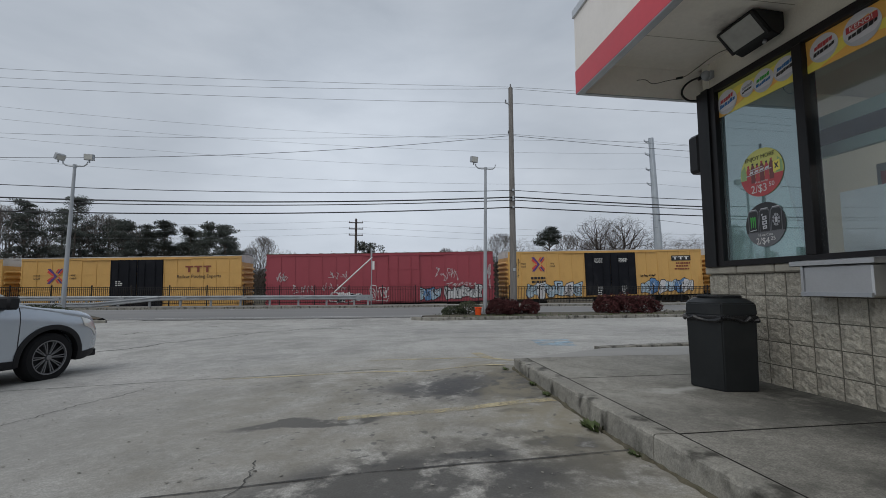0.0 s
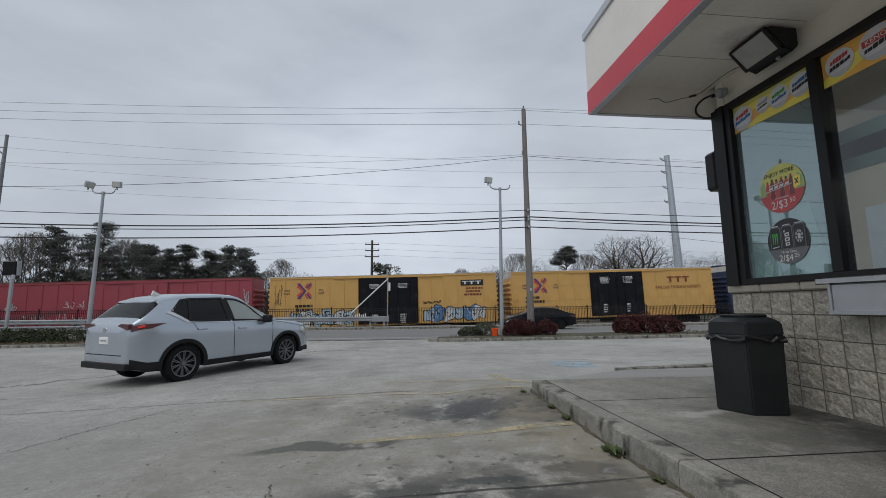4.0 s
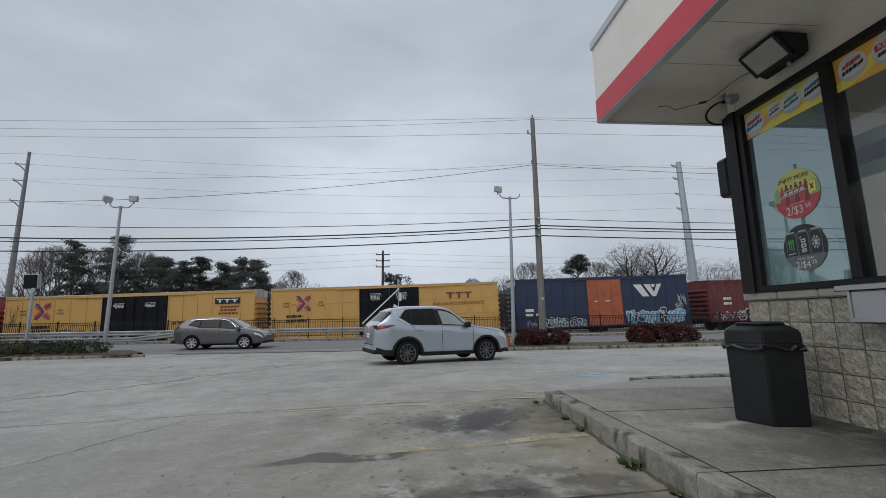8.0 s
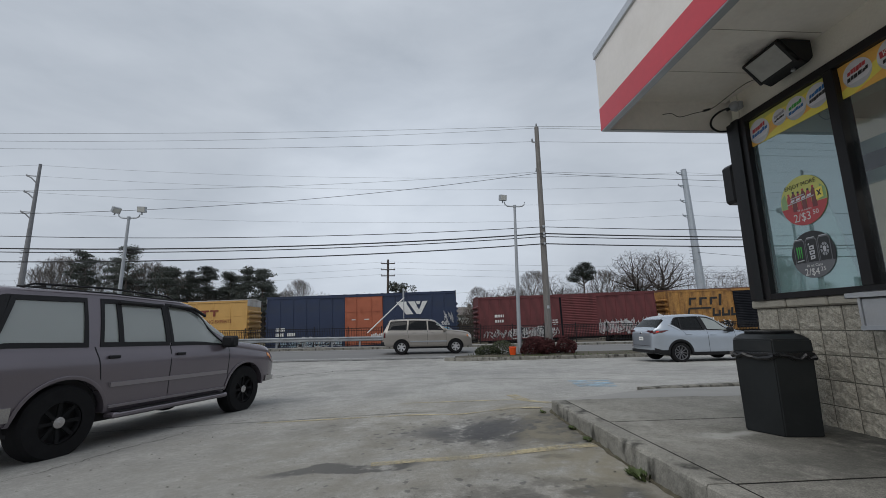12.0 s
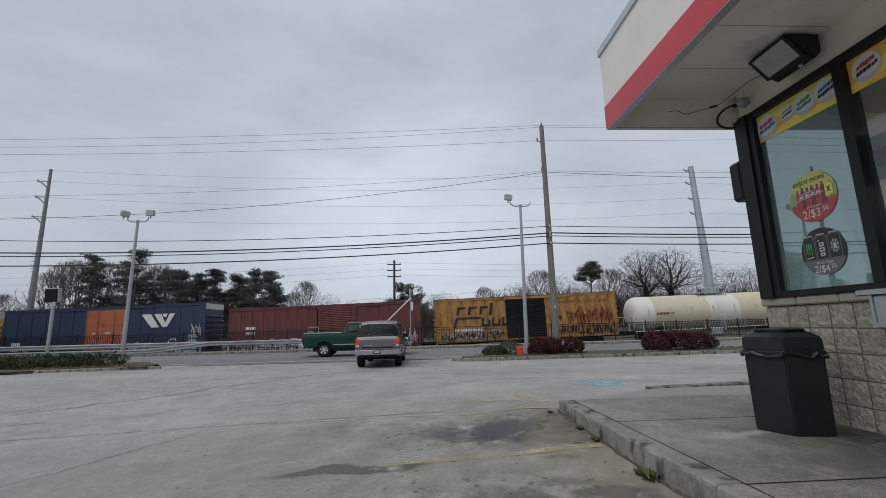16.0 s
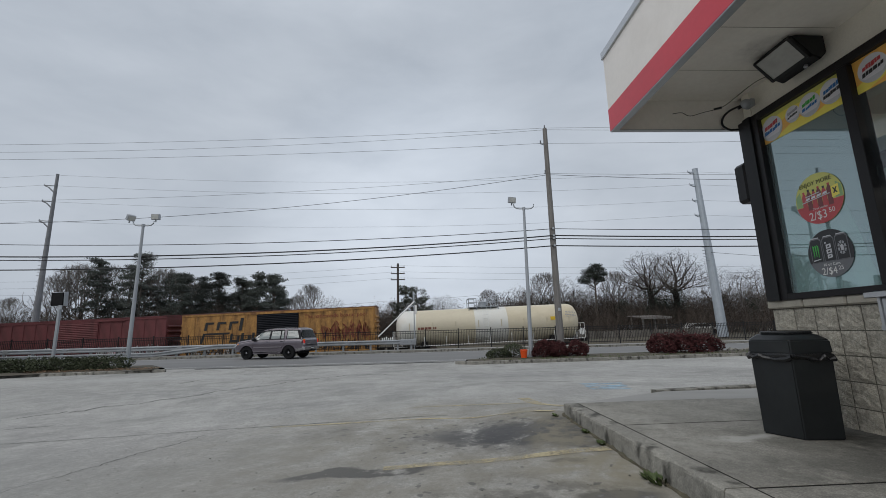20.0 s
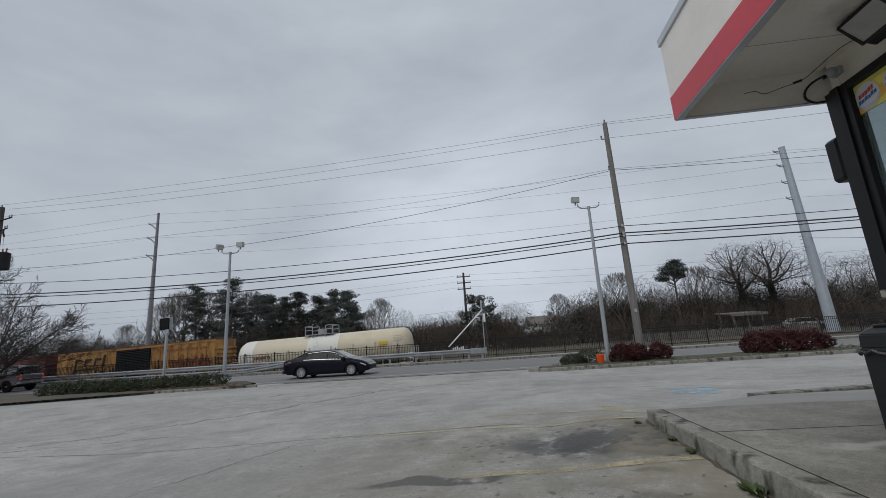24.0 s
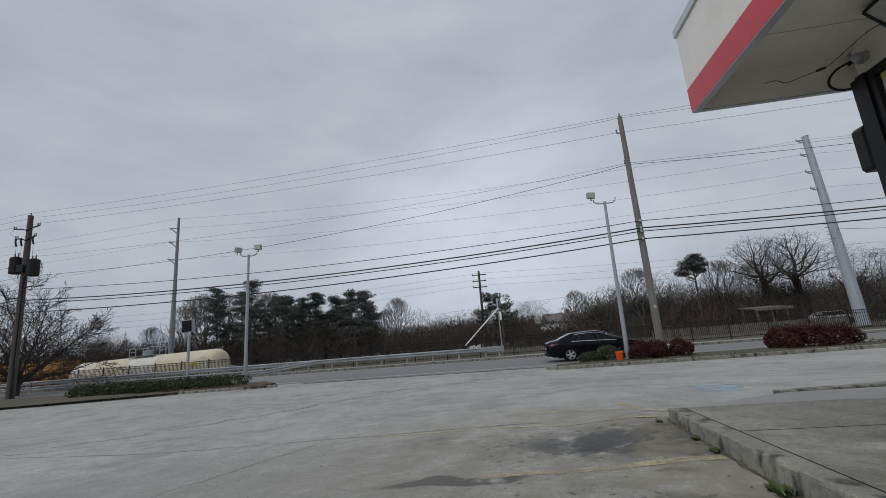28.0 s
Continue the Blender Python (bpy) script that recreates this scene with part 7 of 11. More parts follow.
        # rounded nose and tail
        for x, sg, edge in ((self.x0, -1, rows[0]), (self.x1, 1, rows[-1])):
            zs = [v.co.z for v in edge]
            zm = (min(zs) + max(zs)) / 2
            last = edge
            for step, ky, kz in ((0.008, 0.99, 0.985), (0.022, 0.968, 0.95), (0.038, 0.925, 0.89), (0.050, 0.84, 0.78), (0.056, 0.62, 0.55)):
                ring = [bm.verts.new((x + sg * step, v.co.y * ky, zm + (v.co.z - zm) * kz)) for v in edge]
                for k in range(n):
                    bm.faces.new((last[k], last[(k + 1) % n], ring[(k + 1) % n], ring[k]))
                last = ring
            bm.faces.new(last)
        bmesh.ops.recalc_face_normals(bm, faces=bm.faces)
        return bm

    def lifted(self, x, s, side, lift):
        p = self.at(x, s, side)
        du, dv = self.at(x + 0.02, s, side) - self.at(x - 0.02, s, side), self.at(x, min(8, s + 0.05), side) - self.at(x, max(0, s - 0.05), side)
        n = du.cross(dv)
        n = n.normalized() if n.length > 1e-9 else Vector((0, 0, 1))
        if n.dot(p - Vector((p.x * 0.8, 0, 0.7))) < 0:
            n = -n
        return p + n * lift

    def ring(self, outer, inner, side, lift=0.009, n=12):
        """A flat surround between two four-cornered outlines, with a lip that turns in."""
        bm = bmesh.new()
        loops = [[], [], [], []]
        for i in range(4):
            for k in range(n):
                u = k / n
                for q, loop, l in ((outer, loops[0], -0.003), (outer, loops[1], lift), (inner, loops[2], lift), (inner, loops[3], -0.025)):
                    (xa, sa), (xb, sb) = q[i], q[(i + 1) % 4]
                    loop.append(bm.verts.new(self.lifted(xa + (xb - xa) * u, sa + (sb - sa) * u, side, l)))
        m = len(loops[0])
        for a, b in zip(loops, loops[1:]):
            for k in range(m):
                bm.faces.new((a[k], a[(k + 1) % m], b[(k + 1) % m], b[k]))
        bmesh.ops.recalc_face_normals(bm, faces=bm.faces)
        return bm

    def arch_band(self, axle, side, w):
        """A moulded band round a wheel arch, with a lip that turns in."""
        c = self.c
        bm = bmesh.new()
        rows = []
        for k in range(29):
            t = math.pi * (-0.075 + 1.15 * k / 28)
            row = []
            for rad, out in ((c["arch"] - 0.012, -0.09), (c["arch"] - 0.012, 0.010), (c["arch"] + w * 0.5, 0.018), (c["arch"] + w, 0.014), (c["arch"] + w, -0.006)):
                x, z = axle + math.cos(t) * rad, max(c["r"] + math.sin(t) * rad * 0.97, lerp_line(c["sill"], axle) + 0.005)
                x = max(self.x0 + 0.01, min(self.x1 - 0.01, x))
                row.append(bm.verts.new((x, side * (self.side_y(x, z) + out), z)))
            rows.append(row)
        for a, b in zip(rows, rows[1:]):
            for k in range(4):
                bm.faces.new((a[k], a[k + 1], b[k + 1], b[k]))
        bmesh.ops.recalc_face_normals(bm, faces=bm.faces)
        return bm

    def patch(self, corners, side, lift=0.006, n=8, m=3):
        """A skin piece between four (x, s) corners, lifted off the body and given an edge."""
        bm = bmesh.new()
        (ax, as_), (bx, bs), (cx, cs), (dx, ds) = corners
        g, h = [], []
        for i in range(n + 1):
            u = i / n
            r, q = [], []
            for j in range(m + 1):
                v = j / m
                x = (ax * (1 - u) + bx * u) * (1 - v) + (dx * (1 - u) + cx * u) * v
                s = (as_ * (1 - u) + bs * u) * (1 - v) + (ds * (1 - u) + cs * u) * v
                p = self.at(x, s, side)
                du, dv = self.at(x + 0.02, s, side) - self.at(x - 0.02, s, side), self.at(x, min(8, s + 0.05), side) - self.at(x, max(0, s - 0.05), side)
                nn = du.cross(dv)
                nn = nn.normalized() if nn.length > 1e-9 else Vector((0, 0, 1))
                if nn.dot(p - Vector((p.x * 0.8, 0, 0.7))) < 0:
                    nn = -nn
                r.append(bm.verts.new(p + nn * lift))
                q.append(bm.verts.new(p - nn * 0.004))
            g.append(r)
            h.append(q)
        for i in range(n):
            for j in range(m):
                bm.faces.new((g[i][j], g[i + 1][j], g[i + 1][j + 1], g[i][j + 1]))
        rim = [(i, 0) for i in range(n)] + [(n, j) for j in range(m)] + [(i, m) for i in range(n, 0, -1)] + [(0, j) for j in range(m, 0, -1)]
        for (a, b), (c, d) in zip(rim, rim[1:] + rim[:1]):
            bm.faces.new((g[a][b], g[c][d], h[c][d], h[a][b]))
        return outward(bm, Vector((0, side, 0.3)))

    def across(self, x_lo, x_hi, s_edge, lift=0.013, n=10, m=14):
        """A pane that runs right across, such as a windscreen; x_lo at its foot, x_hi at its top."""
        bm = bmesh.new()
        g, h = [], []
        for i in range(n + 1):
            x = x_lo + (x_hi - x_lo) * i / n
            row, low = [], []
            for j in range(m + 1):
                k = -1 + 2 * j / m
                s = 8 - abs(k) * (8 - s_edge)
                p = self.at(x, s, 1 if k >= 0 else -1)
                p2 = self.at(x + 0.03, s, 1 if k >= 0 else -1)
                t = (p2 - p).normalized()
                nn = Vector((-t.z, 0, t.x))
                if nn.z < 0:
                    nn = -nn
                row.append(bm.verts.new(p + nn * lift))
                low.append(bm.verts.new(p - nn * 0.004))
            g.append(row)
            h.append(low)
        for i in range(n):
            for j in range(m):
                bm.faces.new((g[i][j], g[i + 1][j], g[i + 1][j + 1], g[i][j + 1]))
        rim = [(i, 0) for i in range(n)] + [(n, j) for j in range(m)] + [(i, m) for i in range(n, 0, -1)] + [(0, j) for j in range(m, 0, -1)]
        for (a, b), (c, d) in zip(rim, rim[1:] + rim[:1]):
            bm.faces.new((g[a][b], g[c][d], h[c][d], h[a][b]))
        return outward(bm, Vector((0, 0, 1)))


M["car_glass"] = glass_mat("privacy_glass", (0.045, 0.055, 0.055), 0.015, 0.97, 1.38)
# The large diffuse share paints pale reflected sky onto these panes.
M["car_glass_pale"] = glass_mat("clear_car_glass", (0.84, 0.92, 0.88), 0.015, 0.52, 1.9)
M["car_glass_mid"] = glass_mat("tinted_car_glass", (0.52, 0.60, 0.57), 0.015, 0.90, 1.7)
M["car_glass_back"] = glass_mat("rear_window_glass", (0.17, 0.20, 0.195), 0.16, 0.94, 1.26)
M["cabin"] = mat("cabin_cloth", (0.055, 0.055, 0.058), 0.9, var=0.2, scale=5, bump=0.1, spec=0.2)
M["chrome"] = mat("chrome", (0.60, 0.61, 0.62), 0.15, 1.0, var=0.05, bump=0)
M["rim"] = mat("alloy", (0.20, 0.20, 0.21), 0.35, 0.6, var=0.1, bump=0)
M["rim_bright"] = mat("bright_alloy", (0.55, 0.55, 0.56), 0.32, 0.55, var=0.1, bump=0)
M["lamp_red"] = mat("tail_lamp_red", (0.07, 0.004, 0.006), 0.18, var=0.1, bump=0, coat=0.5)
M["lamp_lit"] = mat("brake_lamp_lit", (0.60, 0.025, 0.018), 0.2, var=0.05, bump=0, emit=0.22)
M["lamp_amber"] = mat("amber_lamp", (0.60, 0.19, 0.02), 0.2, var=0.05, bump=0, coat=0.6, emit=0.06)
M["lamp_clear"] = mat("head_lamp_clear", (0.60, 0.60, 0.58), 0.12, 0.2, var=0.05, bump=0, coat=1.0)
M["clad"] = mat("dark_cladding", (0.015, 0.015, 0.017), 0.6, spec=0.25, var=0.2, scale=3, bump=0.03)
M["dirty_chrome"] = mat("dull_chrome_bumper", (0.42, 0.41, 0.415), 0.24, 0.9, var=0.12, scale=2, bump=0.02)

VEHICLES = {}


def paint(name, col, metal=0.35, rough=0.32, dirt=None):
    dark = max(col) < 0.06
    return mat("paint_" + name, col, rough, 0.0 if dark else metal, var=0.05, scale=1.5, fine=300, bump=0, spec=0.12 if dark else 0.5, coat=0.13 if dark else 0.7, stain=dirt, stain_scale=1.2, stain_amt=0.25)


def wheel(car, x, side, c):
    r, w = c["r"], c["tyre"]
    hub = part("wheel", bmesh.new(), M["rubber"], car, m=pose(x, side * (c["w"] / 2 - w / 2 - 0.015), r))
    rr = r * c["rimr"]
    o = side * w / 2
    tyre = lathe(bmesh.new(), [(rr, -w / 2), (r * 0.9, -w / 2), (r * 0.985, -w / 2 + 0.03), (r, -w / 4), (r, w / 4), (r * 0.985, w / 2 - 0.03), (r * 0.9, w / 2), (rr, w / 2), (rr * 0.97, w / 2 - 0.02)], 32, caps=False)
    part("tyre", tyre, M["rubber"], hub, "worn black tyre", smooth=35)
    disc_ = lathe(bmesh.new(), [(0.03, o * 0.25), (rr * 0.99, o * 0.25), (rr, o * 0.9), (rr * 0.95, o * 0.95), (rr * 0.93, o * 0.5)], 28, caps=False)
    part("rim_barrel", disc_, M["clad"], hub)
    sp = bmesh.new()
    n = c["spokes"]
    for k in range(n):
        a = 2 * math.pi * k / n if n % 10 else 2 * math.pi * (k // 2) / (n // 2) + (1.7 / n if k % 2 else -1.7 / n)
        ca, sa = math.cos(a), math.sin(a)
        hw = rr * c["spokew"]
        vs = []
        for (d, q, y) in ((0.05, hw * 0.8, o * 0.72), (rr * 0.95, hw, o * 0.86)):
            for sg in (-1, 1):
                vs.append([bm_v for bm_v in (sp.verts.new((ca * d - sa * q * sg, y, sa * d + ca * q * sg)), sp.verts.new((ca * d - sa * q * sg, y - o * 0.18, sa * d + ca * q * sg)))])
        a0, a1, b0, b1 = vs
        for f in ((a0[0], a1[0], b1[0], b0[0]), (a0[1], b0[1], b1[1], a1[1]), (a0[0], b0[0], b0[1], a0[1]), (a1[0], a1[1], b1[1], b1[0]), (b0[0], b1[0], b1[1], b0[1])):
            sp.faces.new(f)
    bmesh.ops.recalc_face_normals(sp, faces=sp.faces)
    part("spoke_star", sp, M[c["rim"]], hub, "alloy spokes")
    if c["rim"] != "rubber":
        part("rim_lip", lathe(bmesh.new(), [(rr * 1.0, o * 0.90), (rr * 0.985, o * 1.0), (rr * 0.93, o * 0.985), (rr * 0.905, o * 0.80)], 32, caps=False), M[c["rim"]], hub, "alloy rim edge", smooth=40)
    part("hub_cap", lathe(bmesh.new(), [(0.001, o * 0.90), (rr * c["cap"], o * 0.86), (rr * c["cap"] * 1.05, o * 0.6)], 16), M[c.get("capm", c["rim"])], hub, smooth=40)
    return hub


def vehicle(name, label, c, mats):
    sh = Shell(c)
    car = thing(name, pose(0, 0, 0), label, c.get("kind", "car"), "road vehicles")
    pm = mats["paint"]
    part("body", sh.body(), pm, car, smooth=48)
    part("underbody", B(sh.x0 + 0.55, sh.x1 - 0.45, -c["w"] / 2 + 0.16, c["w"] / 2 - 0.16, c["clear"], c["r"] + 0.32), M["clad"], car)
    part("wheel_well", B(-c["wb"] / 2 - c["arch"], -c["wb"] / 2 + c["arch"], -c["w"] / 2 + 0.30, c["w"] / 2 - 0.30, c["clear"] + 0.02, c["r"] + c["arch"] * 0.9), M["rubber"], car)
    part("wheel_well", B(c["wb"] / 2 - c["arch"], c["wb"] / 2 + c["arch"], -c["w"] / 2 + 0.30, c["w"] / 2 - 0.30, c["clear"] + 0.02, c["r"] + c["arch"] * 0.9), M["rubber"], car)
    for side in (-1, 1):
        for q in c["windows"]:
            gm = M[q[1]] if len(q) > 1 else M["car_glass"]
            part("window_frame", sh.ring(sh.surround(q[0]), q[0], side), M["clad"], car, "black window surround")
            part("side_window", sh.patch(q[0], side, -0.006, 16, 5), gm, car, "dark tinted side window" if gm is M["car_glass"] else "clear side window", smooth=60).visible_shadow = False
        for q in c.get("pillars", ()):
            part("pillar", sh.patch(q, side, 0.008, 3, 3), M["clad"], car)
        for q in c.get("trims", ()):
            part("window_trim", sh.patch(q, side, 0.013, 14, 1), M["chrome"], car)
        if c.get("clad"):
            a, b = sh.axles[0] + c["arch"] + 0.01, sh.axles[1] - c["arch"] - 0.01
            part("sill_cladding", sh.patch([(a, 0.0), (b, 0.0), (b, c["clad"]), (a, c["clad"])], side, 0.012, 10, 2), M["clad"], car)
            if c["clad"] > 1:
                for xa, xb in ((sh.x0 + 0.02, sh.axles[0] - c["arch"] + 0.02), (sh.axles[1] + c["arch"] - 0.02, sh.x1 - 0.06)):
                    part("corner_cladding", sh.patch([(xa, 0.0), (xb, 0.0), (xb, 1.25), (xa, 1.25)], side, 0.010, 6, 2), M["clad"], car)
        for a in sh.axles:
            part("arch_trim", sh.arch_band(a, side, c.get("archw", 0.03)), M["clad"] if c.get("clad", 0) > 1 else pm, car, smooth=40)
        for q in c.get("wraps", ()):
            part("bumper_wrap", sh.patch(q, side, 0.03, 10, 3), M["dirty_chrome"], car, "dull chrome bumper end")
        for x0, s0, x1, s1 in c.get("seams", ()):
            dx = 0.006
            part("door_gap", sh.patch([(x0 - dx, s0), (x0 + dx, s0), (x1 + dx, s1), (x1 - dx, s1)], side, 0.0025, 1, 6), M["clad"], car)
        for x, s in c.get("handles", ()):
            p = sh.at(x, s, side)
            part("door_handle", B(x - c.get("handle_half", 0.11), x + c.get("handle_half", 0.11), min(p.y, p.y + side * 0.035), max(p.y, p.y + side * 0.035), p.z - 0.018, p.z + 0.018, bev=0.008), mats.get("handle", pm), car)
        if c.get("mirror"):
            x, s = c["mirror"]
            p = sh.at(x, s, side)
            part("wing_mirror", B(x - 0.07, x + 0.09, min(p.y, p.y + side * 0.22), max(p.y, p.y + side * 0.22), p.z - 0.06, p.z + 0.12, bev=0.03), mats.get("mirror", pm), car, smooth=40)
        for q in c.get("heads", ()):
            part("head_lamp", sh.patch(q, side, 0.008, 6, 3), M["lamp_clear"], car, "clear head lamp")
        for q in c.get("ambers", ()):
            part("indicator", sh.patch(q, side, 0.010, 4, 2), M["lamp_amber"], car, "amber indicator")
        for q in c.get("tails", ()):
            part("tail_lamp", sh.patch(q, side, 0.009, 6, 3), M["lamp_red"], car, "red tail lamp")
        for q in c.get("lits", ()):
            part("brake_lamp", sh.patch(q, side, 0.014, 4, 2), M["lamp_lit"], car, "lit red brake lamp")
        for q in c.get("strips", ()):
            part("side_moulding", sh.patch(q, side, c.get("strip_lift", 0.012), 14, 1), mats.get("strip", M["clad"]), car)
    if c.get("screen"):
        part("windscreen", sh.across(*c["screen"], lift=0.002), M["car_glass_pale"] if c.get("pale_screen") else M["car_glass_mid"], car, "windscreen", smooth=60).visible_shadow = False
    if c.get("back"):
        part("rear_window", sh.across(*c["back"], lift=0.002), M["car_glass_back"], car, "rear window", smooth=60).visible_shadow = False
    # dark cabin behind the glass: tub, dashboard, seats
    xa, xb = min(q[0][0][0] for q in c["windows"]), max(q[0][1][0] for q in c["windows"])
    zf = soft_line(c["belt"], 0.0)
    part("cabin_tub", B(xa - 0.25, xb + 0.35, -c["w"] / 2 + 0.13, c["w"] / 2 - 0.13, 0.45, zf - 0.22, bev=0.03), M["cabin"], car)
    part("dashboard", B(xb - 0.12, xb + 0.25, -c["w"] / 2 + 0.16, c["w"] / 2 - 0.16, zf - 0.24, zf - 0.04, bev=0.05), M["cabin"], car)
    front = xb - 1.05
    for y in (-0.37, 0.37):
        seat = part("seat_back", prism(bmesh.new(), [(front - 0.02, zf - 0.3), (front + 0.16, zf - 0.3), (front + 0.02, zf + 0.13), (front - 0.10, zf + 0.13)], y - 0.23, y + 0.23), M["cabin"], car)
        part("head_rest", B(front - 0.13, front - 0.04, y - 0.12, y + 0.12, zf + 0.16, zf + 0.32, bev=0.03), M["cabin"], seat)
    if xb - xa > 1.8:
        part("rear_bench", prism(bmesh.new(), [(front - 0.98, zf - 0.3), (front - 0.80, zf - 0.3), (front - 0.92, zf + 0.10), (front - 1.04, zf + 0.10)], -0.60, 0.60), M["cabin"], car)
    for nm, (y, z0, z1, xa, h, key) in c.get("rear_bits", {}).items():
        x = sh.x0 - 0.053
        bit = B(x - xa, x + h, -y, y, z0, z1, bev=0.012)
        part(nm, bit, M[key] if isinstance(key, str) else key, car)
    for nm, (y, z0, z1, xa, h, key) in c.get("front_bits", {}).items():
        x = sh.x1 + 0.053
        part(nm, B(x - h, x + xa, -y, y, z0, z1, bev=0.012), M[key] if isinstance(key, str) else key, car)
    for y in c.get("rails", ()):
        for side in (-1, 1):
            xa, xb = c["rail_x"]
            za, zb = soft_line(c["top"], xa), soft_line(c["top"], xb)
            zm = soft_line(c["top"], (xa + xb) / 2)
            part("roof_rail", sweep(bmesh.new(), [(xa, side * y, za - 0.02), (xa + 0.12, side * y, za + 0.03), ((xa + xb) / 2, side * y, zm + 0.033), (xb - 0.12, side * y, zb + 0.03), (xb, side * y, zb - 0.02)], 0.013, 6), M["clad"], car)
    ws = [wheel(car, x, s, c) for x in sh.axles for s in (-1, 1)]
    VEHICLES[car] = (ws, c["r"])
    return car


def suv_small(w, wb, front, rear, H, up=0.0, back_screen=0.0, nose=0.0, **kw):
    """Common lines of a compact crossover."""
    a, b = -wb / 2 - rear, wb / 2 + front
    c = dict(w=w, wb=wb, front=front, rear=rear, r=0.355, arch=0.43, tyre=0.225, rimr=0.70, spokes=20, spokew=0.026, cap=0.15, rim="rim", clear=0.22, tumble=0.235, round=(0.13, 0.13), tuck=(0.20, 0.20),
             sill=[(a, 0.42), (a + 0.25, 0.30), (-0.9, 0.27), (0.9, 0.27), (b - 0.3, 0.28), (b, 0.36)],
             top=[(a, 1.08 + up), (a + 0.03, 1.15 + up), (a + 0.14, 1.23 + up), (a + 0.50, H - 0.14), (a + 0.60, H - 0.085), (a + 1.0, H - 0.02), (-0.45, H), (0.05 - back_screen * 0.5, H - 0.02), (0.40 - back_screen, H - 0.10), (1.17 - back_screen, 1.10 + up), (1.30 - back_screen, 1.07 + up), (b - 0.45, 0.96 + up + nose * 0.7), (b - 0.12, 0.84 + up + nose), (b - 0.02, 0.68 + up + nose), (b, 0.58 + up + nose)],
             belt=[(a, 1.04 + up), (a + 0.10, 1.10 + up), (a + 0.50, 1.14 + up), (0.0, 1.06 + up), (1.2, 0.99 + up), (b - 0.2, 0.80 + up), (b, 0.56 + up)],
             kind="car")
    c.update(kw)
    return c


def make_vehicles():
    cars = {}
    # silver-blue crossover
    H = 1.79
    c = suv_small(1.86, 2.70, 0.90, 0.95, H, up=0.07, back_screen=0.24, nose=0.06, r=0.37, arch=0.445, clad=1.05, archw=0.062, clear=0.31,
                  belt=[(-2.30, 1.13), (-2.20, 1.19), (-1.80, 1.23), (-1.0, 1.175), (0.0, 1.15), (0.8, 1.135), (1.2, 1.08), (2.05, 0.92), (2.25, 0.69)],
                  windows=[([(-1.60, 4.52), (-1.27, 4.10), (-1.20, 4.94), (-1.36, 4.88)],), ([(-1.25, 4.10), (-0.36, 4.10), (-0.46, 4.94), (-1.18, 4.94)],), ([(-0.22, 4.10), (0.74, 4.14), (0.30, 4.88), (-0.33, 4.93)], "car_glass_pale")],
                  trims=[[(-1.72, 4.42), (-1.32, 3.94), (-1.27, 4.02), (-1.66, 4.52)], [(-1.32, 3.94), (0.80, 3.98), (0.80, 4.03), (-1.32, 4.01)]],
                  pillars=[[(-0.38, 4.08), (-0.20, 4.08), (-0.31, 4.95), (-0.48, 4.95)]],
                  seams=[(-0.20, 0.9, -0.24, 4.0), (0.88, 1.0, 0.86, 4.0), (-1.10, 3.1, -1.22, 4.0)], handles=[(-1.00, 3.2), (-0.02, 3.15)], mirror=(0.62, 4.14),
                  heads=[[(1.85, 3.0), (2.17, 2.55), (2.15, 3.6), (1.80, 3.9)]], tails=[[(-2.295, 3.25), (-2.0, 3.34), (-1.74, 3.72), (-2.29, 3.92)]], lits=[[(-2.20, 3.50), (-2.11, 3.50), (-2.09, 3.72), (-2.19, 3.74)]],
                  screen=(0.93, 0.20, 4.75), pale_screen=True, back=(-2.16, -1.82, 5.0),
                  rear_bits={"lower_bumper": (0.74, 0.35, 0.47, 0.006, 0.3, "clad"), "hatch_gap": (0.60, 0.615, 0.622, 0.004, 0.1, "clad"), "plate": (0.155, 0.81, 0.95, 0.012, 0.05, "white"), "plate_bars": (0.12, 0.855, 0.905, 0.014, 0.03, "pole_paint"), "emblem": (0.065, 1.045, 1.125, 0.010, 0.06, "chrome")},
                  front_bits={"grille": (0.45, 0.48, 0.70, 0.01, 0.15, "clad"), "lower_grille": (0.7, 0.28, 0.40, 0.01, 0.2, "clad")})
    mats_silver = paint("silver_blue", (0.44, 0.487, 0.545), 0.62, 0.27)
    cars["silver"] = vehicle("crossover", "silver-blue compact crossover with dark lower cladding and slim red tail lamps", c, dict(paint=mats_silver, mirror=M["clad"]))
    sp = prism(bmesh.new(), [(-1.86, 1.60), (-1.62, 1.655), (-1.58, 1.70), (-1.85, 1.628)], -0.60, 0.60)
    for sg in (-1, 1):
        part("spoiler_end", prism(bmesh.new(), [(-1.85, 1.60), (-1.66, 1.66), (-1.80, 1.54)], min(sg * 0.57, sg * 0.63), max(sg * 0.57, sg * 0.63)), M["clad"], cars["silver"])
    part("spoiler", sp, mats_silver, cars["silver"], smooth=30)
    for sg in (-1, 1):
        lp = prism(bmesh.new(), [(sg * 0.40, 1.165), (sg * 0.70, 1.085), (sg * 0.745, 1.10), (sg * 0.745, 1.195), (sg * 0.52, 1.20)], -2.345, -2.20, axis="x")
        part("tail_lamp", lp, M["lamp_red"], cars["silver"], "slim red tail lamp")
    fin = prism(bmesh.new(), [(-1.55, H - 0.03), (-1.35, H - 0.03), (-1.52, H + 0.06)], -0.02, 0.02)
    part("roof_aerial", fin, M["white"], cars["silver"])
